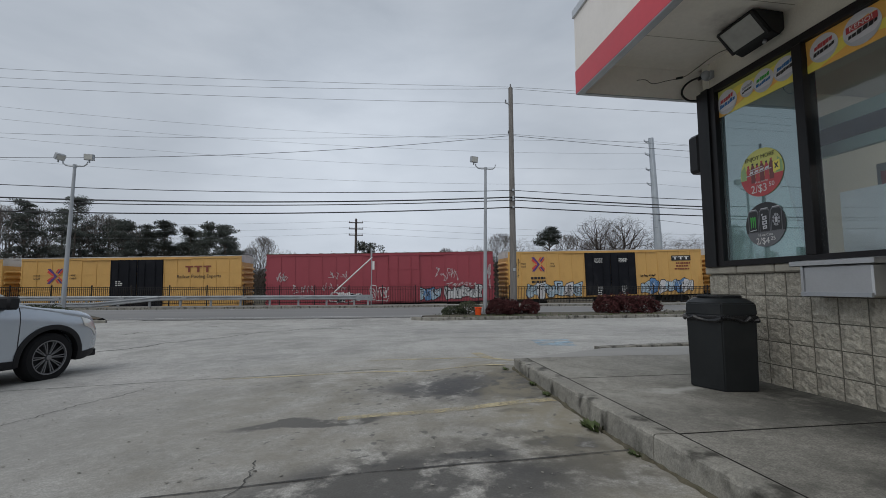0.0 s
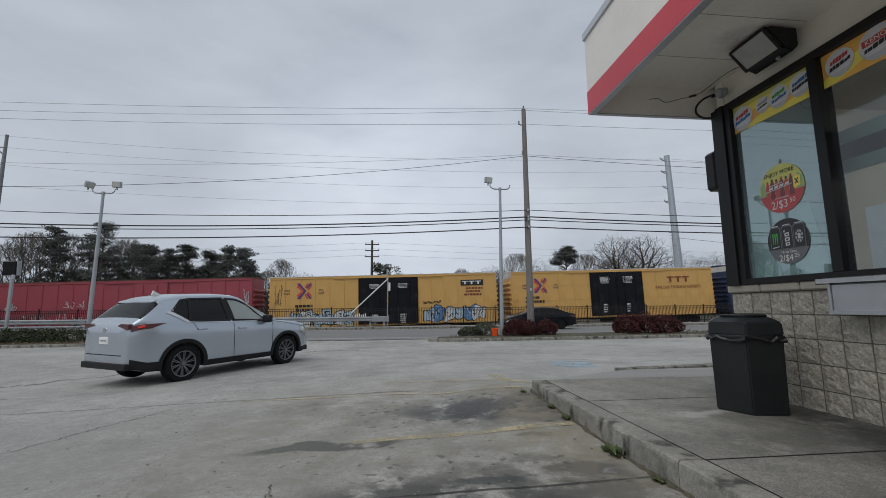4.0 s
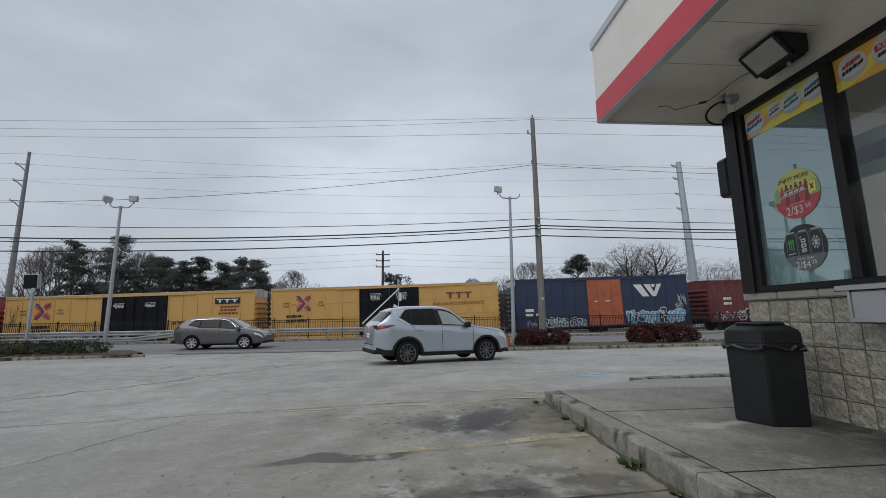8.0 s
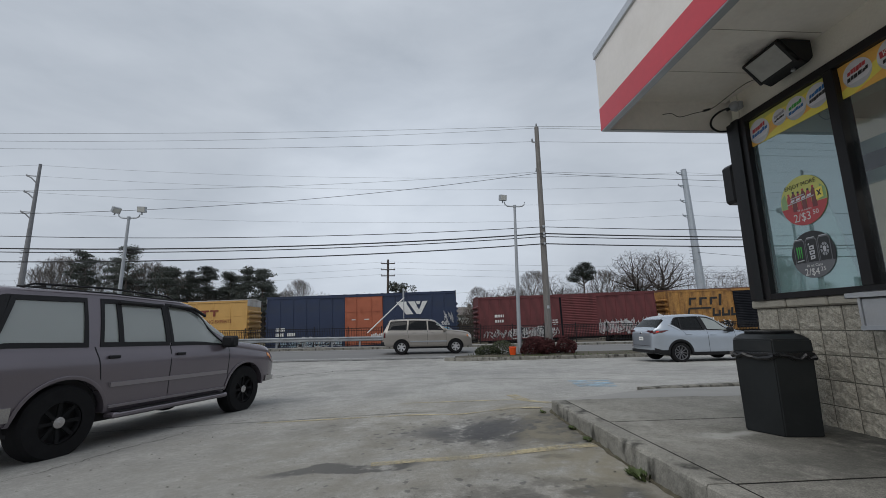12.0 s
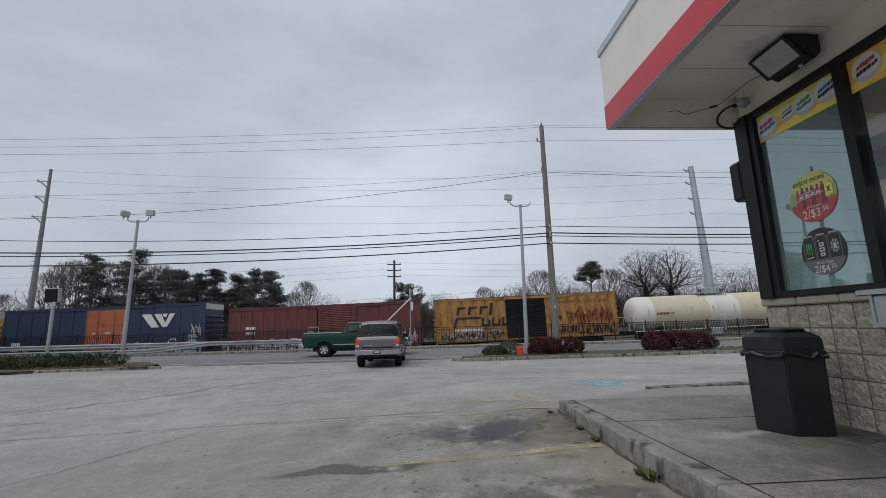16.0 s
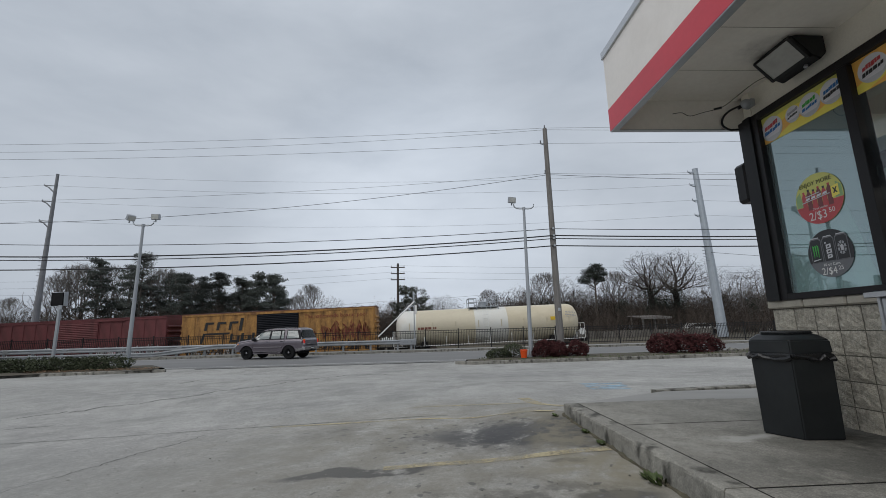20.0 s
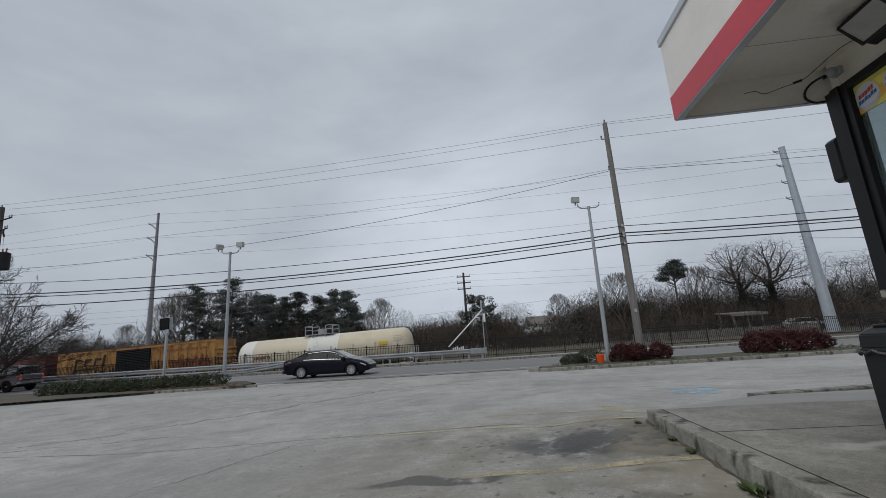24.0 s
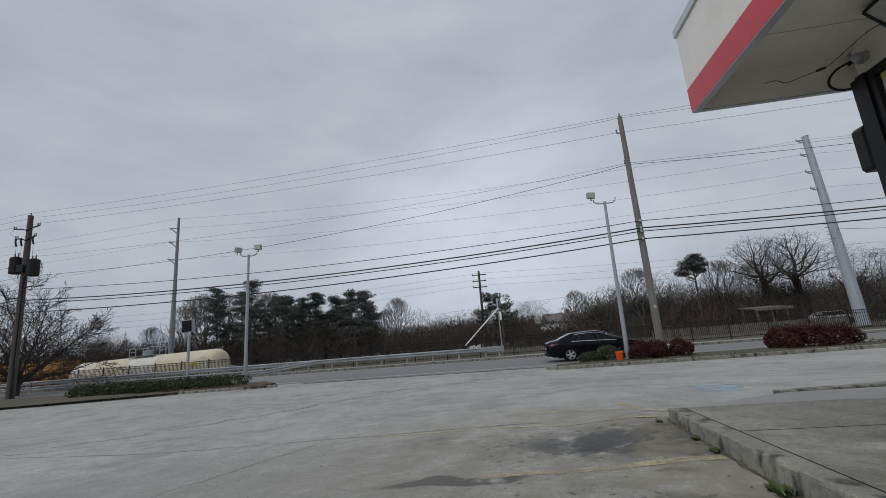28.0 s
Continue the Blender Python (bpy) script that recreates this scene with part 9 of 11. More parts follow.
    part("street_light_arm", sweep(bmesh.new(), [(0, -0.1, 6.3), (-0.75, -0.3, 6.25), (-1.0, -0.4, 6.75), (-1.15, -0.45, 6.85)], 0.05, 6), M["clad"], xp)
    part("street_light_head", prism(bmesh.new(), [(-1.05, 6.75), (-1.0, 6.95), (-1.75, 7.38), (-1.88, 7.2)], -0.56, -0.30), M["pole_paint"], xp)
    part("riser", T((0.18, -0.14, 0), (0.16, -0.12, 7.6), 0.04, seg=8), M["clad"], xp)
    part("guy_sleeve", T((0.4, -0.2, 0.0), (0.2, -0.15, 1.9), 0.05, seg=8), M["clad"], xp)
    mp = thing("utility_pole", pose(-3.3, 55.0, -0.5), "far dark wooden utility pole with three crossarms", "utility pole", "utility poles")
    part("pole", T((0, 0, 0), (0, 0, 10.1), 0.20, 0.13, seg=10), M["wood_dark"], mp, smooth=40)
    for z in (9.5, 8.7, 7.9):
        part("crossarm", B(-0.9, 0.9, -0.18, -0.08, z, z + 0.12), M["wood_dark"], mp)
        for x in (-0.8, 0.8):
            insulator(mp, (x, -0.13, z + 0.12))
    # two tall steel line poles
    for nm, x, top, r0, r1, m, arms, lean, lab in (("line_pole", -38.25, 18.0, 0.31, 0.13, "steel_dark", (16.7, 15.0, 12.9), 0.2, "tall rust-dark steel transmission pole with swept arms"),
                                                   ("line_pole", 31.3, 18.0, 0.50, 0.28, "steel_pole", (17.6, 16.1, 14.3, 12.6), -1.6, "tall pale grey steel transmission pole with short arms")):
        tp = thing(nm, pose(x, 44.0, -0.5, 0, lean, 0), lab, "transmission pole", "transmission poles")
        h = top + 0.5
        part("lower_shaft", T((0, 0, 0), (0, 0, h * 0.45), r0, r0 + (r1 - r0) * 0.45, seg=12), M[m], tp, smooth=20)
        part("upper_shaft", T((0, 0, h * 0.45), (0, 0, h), r0 + (r1 - r0) * 0.5, r1, seg=12), M[m], tp, smooth=20)
        part("cap", T((0, 0, h), (0, 0, h + 0.05), r1 * 1.05, seg=12), M[m], tp)
        for k, z in enumerate(arms):
            z += 0.5
            dx = -1.15 if nm and x < 0 else -0.85
            part("arm", sweep(bmesh.new(), [(0, 0, z - (0.75 if x < 0 else 0.05)), (dx * 0.6, 0, z - 0.1), (dx, 0, z + 0.1)], 0.06, 6), M[m], tp)
            part("arm", sweep(bmesh.new(), [(0, 0, z + 0.05), (dx, 0, z + 0.12)], 0.05, 6), M[m], tp)
            insulator(tp, (dx, 0, z + 0.1))
        for k in range(6):
            z = 7.8 + 0.35 * k
            part("clamp", B(-r0 * 0.9 - 0.25, -r0 * 0.5, -0.06, 0.06, z, z + 0.05), M["galv"], tp)


def hang(name, a, b, sag, r, m, label, n=22):
    a, b = Vector(a), Vector(b)
    pts = []
    for k in range(n + 1):
        u = k / n
        p = a.lerp(b, u)
        p.z -= sag * 4 * u * (1 - u)
        pts.append(p)
    o = part(name, sweep(bmesh.new(), pts, r, 5), M[m])
    return tagged(o, label, "cable", "overhead wires")


def make_wires():
    U, X, R, W = (6.80, 21.4), (-31.3, 23.0), (50.0, 19.5), (-85.0, 27.0)
    sets = [(11.75, 11.65, 12.0, 0.25, 0.0075, "wire_pale"), (11.65, 11.3, 11.8, 0.45, 0.0075, "wire_pale"), (10.85, 10.85, 11.0, 0.30, 0.008, "wire_pale"), (9.12, 8.6, 9.3, 0.55, 0.0075, "wire_pale"), (9.05, 7.3, 9.2, 0.9, 0.012, "wire"),
            (6.02, 6.40, 6.3, 0.55, 0.018, "wire"), (5.66, 5.70, 5.95, 0.58, 0.034, "wire"), (5.50, 5.50, 5.8, 0.57, 0.024, "wire"), (5.12, 4.90, 5.35, 0.52, 0.030, "wire")]
    for n, (zu, zx, zr, sag, r, m) in enumerate(sets):
        lab = "thin pale overhead power line" if m == "wire_pale" else "black overhead cable between utility poles"
        dx = -0.28 if n == 2 else 0
        yo = -0.17 if n > 4 else 0
        hang("overhead_wire", (U[0] + dx, U[1] + yo, zu), (X[0] + (0.6 if n == 1 else 0), X[1] + yo, zx), sag, r, m, lab, 30)
        hang("overhead_wire", (U[0] + dx, U[1] + yo, zu), (R[0], R[1], zr), sag * 0.9, r, m, lab)
        hang("overhead_wire", (X[0], X[1] + yo, zx), (W[0], W[1], zx - 0.2), sag, r, m, lab)
    for zl, zt, dx in ((16.85, 16.2, 0), (15.1, 14.4, 0), (13.0, 12.7, 0), (17.95, 17.7, 0.9)):
        a, b = (-39.4 + dx, 44.0, zl), (30.2 + dx * 0.6, 44.0, zt)
        lab = "thin far transmission line"
        hang("overhead_wire", a, b, 1.0, 0.010, "wire_pale", lab, 34)
        hang("overhead_wire", a, (-120, 44, zl), 1.0, 0.010, "wire_pale", lab)
        hang("overhead_wire", b, (110, 44, zt), 1.0, 0.010, "wire_pale", lab)
    for z in (9.1, 8.3, 7.5):
        hang("overhead_wire", (-3.3, 54.9, z + 0.2), (-80, 50, z - 0.6), 1.1, 0.010, "wire_pale", "thin far power line", 24)
        hang("overhead_wire", (-3.3, 54.9, z + 0.2), (95, 50, z - 0.2), 1.1, 0.010, "wire_pale", "thin far power line", 24)
    hang("overhead_wire", (-3.3, 54.9, 4.8), (31.0, 43.6, 7.6), 0.8, 0.012, "wire_pale", "pale slack cable in front of the woods", 34)
    hang("overhead_wire", (-3.3, 54.9, 4.8), (-80, 50.5, 3.4), 0.9, 0.011, "wire_pale", "pale slack cable in front of the woods", 24)
    hang("overhead_wire", (31.0, 43.6, 8.4), (100, 46, 8.0), 1.4, 0.020, "wire_pale", "pale slack cable in front of the woods", 24)


def w_beam(bm, x0, x1, y, z, n=2):
    """The folded profile of a guard rail beam, 0.31 m high."""
    prof = [(0.0, 0.31), (-0.03, 0.30), (-0.08, 0.265), (-0.08, 0.215), (-0.02, 0.175), (-0.02, 0.135), (-0.08, 0.095), (-0.08, 0.045), (-0.03, 0.01), (0.0, 0.0)]
    rows = []
    for k in range(n + 1):
        x = x0 + (x1 - x0) * k / n
        rows.append([bm.verts.new((x, y + a, z + b)) for a, b in prof] + [bm.verts.new((x, y + a + 0.008, z + b)) for a, b in reversed(prof)])
    m = len(rows[0])
    for a, b in zip(rows, rows[1:]):
        for k in range(m):
            bm.faces.new((a[k], a[(k + 1) % m], b[(k + 1) % m], b[k]))
    bm.faces.new(rows[0])
    bm.faces.new(rows[-1][::-1])
    bmesh.ops.recalc_face_normals(bm, faces=bm.faces)


def make_guard_rail():
    g = thing("guard_rail", pose(0, 30.75, 0), "galvanised steel guard rail along the far road edge", "guard rail")
    n = 0
    x = -1.6
    while x > -80:
        bm = bmesh.new()
        w_beam(bm, x - 3.81 + 0.01, x - 0.01, 0, 0.05)
        part("beam", bm, M["rail_zinc"], g)
        for k in (0, 1):
            xp = x - 0.3 - 1.905 * k
            part("post", B(xp - 0.06, xp + 0.06, 0.09, 0.19, -0.45, 0.34), M["rail_zinc"], g)
            part("spacer", B(xp - 0.05, xp + 0.05, 0.0, 0.10, 0.06, 0.32), M["wood"], g)
        part("splice", B(x - 0.16, x + 0.16, -0.092, -0.082, 0.09, 0.28), M["rail_zinc"], g)
        x -= 3.81
    bm = bmesh.new()
    w_beam(bm, -80, -18.5, -0.02, -0.36, 16)
    part("lower_beam", bm, M["rail_zinc"], g)
    bm = bmesh.new()
    w_beam(bm, -18.5, -14.6, -0.05, 0.0, 3)
    for v in bm.verts:
        v.co.z += -0.36 + (v.co.x + 18.5) / 3.9 * 0.40
    part("ramped_beam", bm, M["rail_zinc"], g)
    part("end_box", B(-1.75, -0.65, -0.10, 0.12, 0.0, 0.38, bev=0.02), M["rail_zinc"], g, "flat galvanised end terminal")
    part("end_plate", B(-0.70, -0.60, -0.20, 0.22, -0.02, 0.42, bev=0.01), M["rail_zinc"], g)
    part("end_post", B(-1.0, -0.86, 0.0, 0.14, -0.4, 0.1), M["rail_zinc"], g)
    for k in range(3):
        part("end_bolt", T((-1.5 + 0.3 * k, -0.13, 0.2), (-1.5 + 0.3 * k, -0.09, 0.2), 0.03, seg=8), M["steel_dark"], g)
    # small white bundle on the terminal
    b = thing("cable_reel_clips", pose(-2.6, 30.9, 0.36), "white plastic clips piled on the guard rail end", "clips")
    for k in range(6):
        part("clip", B(-0.4 + 0.14 * k, -0.32 + 0.14 * k, -0.06, 0.06, 0.0, 0.12 + 0.05 * (k % 3), bev=0.01), M["white"], b)


def make_fence():
    f = thing("fence", pose(0, 32.0, 0), "black iron picket fence along the railway", "fence", "", "")
    z0, z1 = -0.33, 1.0
    pk = part("picket", B(-0.011, 0.011, -0.011, 0.011, z0 + 0.06, z1 - 0.04), M["fence"], f, m=pose(-13.0, 0, 0))
    rest = bmesh.new()
    first = True
    x = -78.0
    while x < 66:
        if -10 <= x < 26 and True:
            if first:
                pk.matrix_basis = pose(x, 0, 0)
                first = False
            else:
                again(pk, f, pose(x, 0, 0))
        else:
            box(rest, x - 0.011, x + 0.011, -0.011, 0.011, z0 + 0.06, z1 - 0.04)
        x += 0.122
    o = part("fence_infill", rest, M["fence"], f)
    tagged(o, "further black pickets of the fence", kind="stuff")
    post = None
    x = -78.0
    while x < 66:
        if post is None:
            post = part("post", B(-0.035, 0.035, -0.035, 0.035, -0.5, z1 + 0.07, bev=0.006), M["fence"], f, m=pose(x, 0, 0))
            rail = part("top_rail", B(0.03, 2.41, -0.02, 0.02, z1 - 0.09, z1 - 0.05), M["fence"], f, m=pose(x, 0, 0))
            low = part("bottom_rail", B(0.03, 2.41, -0.02, 0.02, z0 + 0.12, z0 + 0.16), M["fence"], f, m=pose(x, 0, 0))
            mid = part("middle_rail", B(0.03, 2.41, -0.02, 0.02, z1 - 0.25, z1 - 0.22), M["fence"], f, m=pose(x, 0, 0))
        else:
            for q in (post, rail, low, mid):
                again(q, f, pose(x, 0, 0))
        x += 2.44


def make_small_street_things():
    # slim mast with a slanting strut, by the guard rail end
    s = thing("signal_mast", pose(-0.72, 31.3, -0.36), "slim grey mast with a slanting white strut and a small box", "mast")
    part("mast", T((0, 0, 0), (0, 0, 4.0), 0.035, seg=8), M["pole_paint"], s)
    part("strut", T((0.03, 0, 3.45), (-2.6, 0, 0.95), 0.045, seg=8), M["white"], s)
    part("box", B(0.05, 0.20, -0.08, 0.08, 2.55, 3.15, bev=0.01), M["white"], s)
    part("sign_blade", B(-0.09, 0.03, -0.02, 0.02, 3.3, 4.15), M["pole_paint"], s)
    # black sign panel on a post, in the verge
    g = thing("verge_sign", pose(-18.2, 22.2, -0.42, 0, 0, -12), "black-faced square sign box on a grey post", "sign")
    part("post", B(-0.07, 0.07, -0.05, 0.05, 0, 3.1, bev=0.01), M["pole_paint"], g)
    tilt = pose(-0.1, 0, 3.42, 3, 0, 0)
    part("panel", B(-0.44, 0.26, -0.05, 0.0, -0.33, 0.33, bev=0.01), M["rubber"], g, "matt black face", m=tilt)
    part("housing", B(-0.46, 0.30, 0.0, 0.20, -0.35, 0.35, bev=0.02), M["pole_paint"], g, "grey box housing", m=tilt)
    part("bracket", T((0.1, -0.05, 2.9), (0.1, -0.05, 3.1), 0.06, seg=8), M["galv"], g)
    # orange bucket
    b = thing("bucket", pose(4.62, 20.15, -0.42, 4, 0, 0), "bright orange plastic bucket beside the lamp post", "bucket")
    part("shell", lathe(bmesh.new(), [(0.001, 0.0), (0.13, 0.0), (0.165, 0.36), (0.18, 0.37), (0.18, 0.40), (0.16, 0.40), (0.125, 0.02)], 20, "z"), M["orange"], b, smooth=40)
    part("handle", sweep(bmesh.new(), [(0.17 * math.cos(a), -0.02 - 0.10 * math.sin(a), 0.37 - 0.05 * math.sin(a)) for a in [math.pi * k / 8 for k in range(9)]], 0.006, 5), M["galv"], b)
    # rubble by the red bush
    rnd = random.Random(4)
    for k in range(7):
        bm = bmesh.new()
        bmesh.ops.create_icosphere(bm, subdivisions=1, radius=rnd.uniform(0.10, 0.24))
        for v in bm.verts:
            v.co *= rnd.uniform(0.75, 1.2)
            v.co.z *= 0.6
        o = part("rock", bm, M["kerb"], m=pose(14.9 + 0.22 * k, 20.9 + rnd.uniform(-0.4, 0.4), -0.36, 0, 0, rnd.uniform(0, 360)))
        tagged(o, "broken grey stone beside the red bush", "rock", "island rocks")


# ---- planting ----
def leaf_mass(bm, c, rad, n, size, rnd, fill=0.55, flat_bottom=True):
    c = Vector(c)
    lump = [(rnd.uniform(0, 6.28), rnd.uniform(0, 6.28), rnd.uniform(2, 4)) for _ in range(4)]
    for _ in range(n):
        a, b = rnd.uniform(0, 6.283), math.asin(rnd.uniform(-0.5 if flat_bottom else -1, 1))
        k = fill + (1 - fill) * rnd.random() ** 0.4
        k *= 1 + 0.13 * sum(math.sin(f * a + p) * math.cos(f * b + q) for p, q, f in lump)
        p = c + Vector((math.cos(a) * math.cos(b) * rad[0], math.sin(a) * math.cos(b) * rad[1], math.sin(b) * rad[2])) * k
        u = Vector((rnd.gauss(0, 1), rnd.gauss(0, 1), rnd.gauss(0, 1))).normalized()
        w = u.orthogonal().normalized()
        s = size * rnd.uniform(0.6, 1.3)
        v = [bm.verts.new(p + u * s), bm.verts.new(p + w * s * 0.5), bm.verts.new(p - u * s), bm.verts.new(p - w * s * 0.5)]
        bm.faces.new(v)


def twig_mass(bm, c, rad, n, length, rnd, w=0.022):
    """A tangle of fine upright and outward slivers."""
    c = Vector(c)
    for _ in range(n):
        a, b, k = rnd.uniform(0, 6.283), math.asin(rnd.uniform(-0.7, 1)), rnd.random() ** 0.45
        o = Vector((math.cos(a) * math.cos(b) * rad[0], math.sin(a) * math.cos(b) * rad[1], math.sin(b) * rad[2])) * k
        d = (Vector((o.x / rad[0], o.y / rad[1], 0.9)) + Vector((rnd.gauss(0, 0.6), rnd.gauss(0, 0.6), rnd.gauss(0, 0.35)))).normalized() * length * rnd.uniform(0.5, 1.4)
        s = Vector((rnd.uniform(-1, 1), rnd.uniform(-0.3, 0.3), rnd.uniform(-0.4, 0.4))).normalized() * w
        p = c + o
        bm.faces.new((bm.verts.new(p - s), bm.verts.new(p + s), bm.verts.new(p + d)))


def bush(name, x, y, z, blobs, mk, n, size, label, seed):
    rnd = random.Random(seed)
    b = thing(name, pose(x, y, z), label, "bush", "island bushes")
    bm = bmesh.new()
    for c, rad in blobs:
        leaf_mass(bm, c, rad, n, size, rnd)
    tagged(part("foliage", bm, M[mk], b), kind="stuff")
    bm = bmesh.new()
    for c, rad in blobs:
        for k in range(9):
            a = rnd.uniform(0, 6.28)
            tube(bm, (c[0] * 0.8, c[1] * 0.8, -0.05), (c[0] + rad[0] * 0.8 * math.cos(a), c[1] + rad[1] * 0.8 * math.sin(a), c[2] + rad[2] * rnd.uniform(0.3, 0.8)), 0.02, 0.006, seg=4)
    tagged(part("stem_tangle", bm, M["bark"], b), kind="stuff")
    return b


def make_bushes():
    z = -0.42
    bush("red_bush", 6.0, 20.5, z, [((-0.25, 0, 0.30), (0.62, 0.55, 0.50)), ((0.35, 0.1, 0.28), (0.55, 0.5, 0.46))], "leaf_red", 2400, 0.055, "dark red-leaved low bush by the pole", 1)
    bush("red_bush", 7.35, 20.7, z, [((0, 0, 0.28), (0.50, 0.5, 0.48))], "leaf_red", 2000, 0.055, "small dark red bush beside the pole", 2)
    bush("green_bush", 4.0, 20.6, z, [((-0.5, 0, 0.18), (0.55, 0.5, 0.28)), ((0.25, 0.1, 0.28), (0.62, 0.5, 0.42))], "leaf_green", 1300, 0.045, "low dark green spreading bush", 3)
    bush("red_bush", 12.7, 20.8, z, [((-1.0, 0, 0.34), (0.75, 0.7, 0.60)), ((0, 0.1, 0.36), (0.8, 0.7, 0.62)), ((1.0, 0, 0.32), (0.78, 0.7, 0.55))], "leaf_red", 3000, 0.06, "wide clipped dark red bush", 4)
    blobs = [((-4.4 + 0.95 * k, 0.15 * math.sin(k), 0.20), (0.85, 0.75, 0.42)) for k in range(10)]
    bush("hedge", -18.6, 20.7, z, blobs, "leaf_green", 2300, 0.040, "low ragged evergreen hedge on the verge", 5)
    rnd = random.Random(6)
    bm = bmesh.new()
    for _ in range(2600):
        x = rnd.uniform(2.5, 30)
        y = 19.15 + max(0, x - 9.5) * 0.041 + rnd.random() ** 2 * 2.2
        h = rnd.uniform(0.03, 0.10)
        a = rnd.uniform(0, 6.28)
        d = Vector((math.cos(a), math.sin(a), 0)) * 0.02
        p = Vector((x, y, ground_z(x, y) + 0.11))
        v = [bm.verts.new(p + d), bm.verts.new(p - d), bm.verts.new(p + Vector((rnd.uniform(-0.04, 0.04), rnd.uniform(-0.04, 0.04), h)))]
        bm.faces.new(v)
    tagged(part("island_grass", bm, M["weed"]), "sparse weeds and moss in the island", "grass", "", "stuff")
    # brown leaf litter at the end of the verge
    bm = bmesh.new()
    for _ in range(1500):
        x, y = rnd.uniform(-17.5, -12.0), 19.68 + rnd.random() * 0.9
        s, a = rnd.uniform(0.02, 0.05), rnd.uniform(0, 6.28)
        c = Vector((x, y, ground_z(x, y) + 0.125 + rnd.uniform(0, 0.07)))
        u, w = Vector((math.cos(a), math.sin(a), rnd.uniform(-0.4, 0.4))) * s, Vector((-math.sin(a), math.cos(a), rnd.uniform(-0.4, 0.4))) * s * 0.5
        bm.faces.new([bm.verts.new(c + u), bm.verts.new(c + w), bm.verts.new(c - u), bm.verts.new(c - w)])
    tagged(part("leaf_litter", bm, M["dry_leaf"]), "dry brown leaf litter on the end of the verge", "leaf litter", "", "stuff")
    # weeds in the kerb joint
    for k, (x, y, r, n) in enumerate(((1.56, 3.06, 0.055, 80), (1.57, 4.35, 0.03, 45), (1.57, 3.95, 0.03, 40), (1.57, 2.55, 0.025, 30), (1.50, 5.08, 0.03, 25))):
        bm = bmesh.new()
        for _ in range(n):
            a = rnd.uniform(0, 6.28)
            q = r * rnd.random() ** 0.5
            p = Vector((x + min(0.03, q * math.cos(a)), y + q * 1.6 * math.sin(a), ground_z(x, y)))
            tip = p + Vector((math.cos(a) * r * 0.5 - 0.02, math.sin(a) * r * 0.7, rnd.uniform(0.3, 1.0) * r))
            w = Vector((-math.sin(a), math.cos(a), 0)) * 0.006
            m_ = p.lerp(tip, 0.6) + w * 1.6
            v = [bm.verts.new(p - w), bm.verts.new(p + w), bm.verts.new(m_), bm.verts.new(tip), bm.verts.new(m_ - w * 3.2)]
            bm.faces.new(v)
        tagged(part("weed_tuft", bm, M["weed"]), "green weed tuft growing in the kerb joint", "weed", "kerb weeds")
    # dry leaves and grit on the slab
    bm = bmesh.new()
    for _ in range(420):
        x, y = rnd.uniform(-3.5, 1.5), rnd.uniform(2.0, 7.5)
        s = rnd.uniform(0.004, 0.014)
        z = ground_z(x, y) + 0.004
        a = rnd.uniform(0, 6.28)
        v = [bm.verts.new((x + s * math.cos(a + t), y + s * math.sin(a + t), z + (0.004 if i % 2 else 0))) for i, t in enumerate((0, 1.4, 3.1, 4.8))]
        bm.faces.new(v)
    tagged(part("grit", bm, M["kerb"]), "scattered grit and crumbs on the concrete", "grit", "", "stuff")


lot_lamp(-14.35, 21.75, 6.58, True, 0.5, "tall grey lot lamp post with two flood heads")
lot_lamp(5.1, 20.7, 6.92, False, 0.7, "grey lot lamp post with one flood head and empty bracket")
make_poles()
make_wires()
make_guard_rail()
make_fence()
make_small_street_things()
make_bushes()


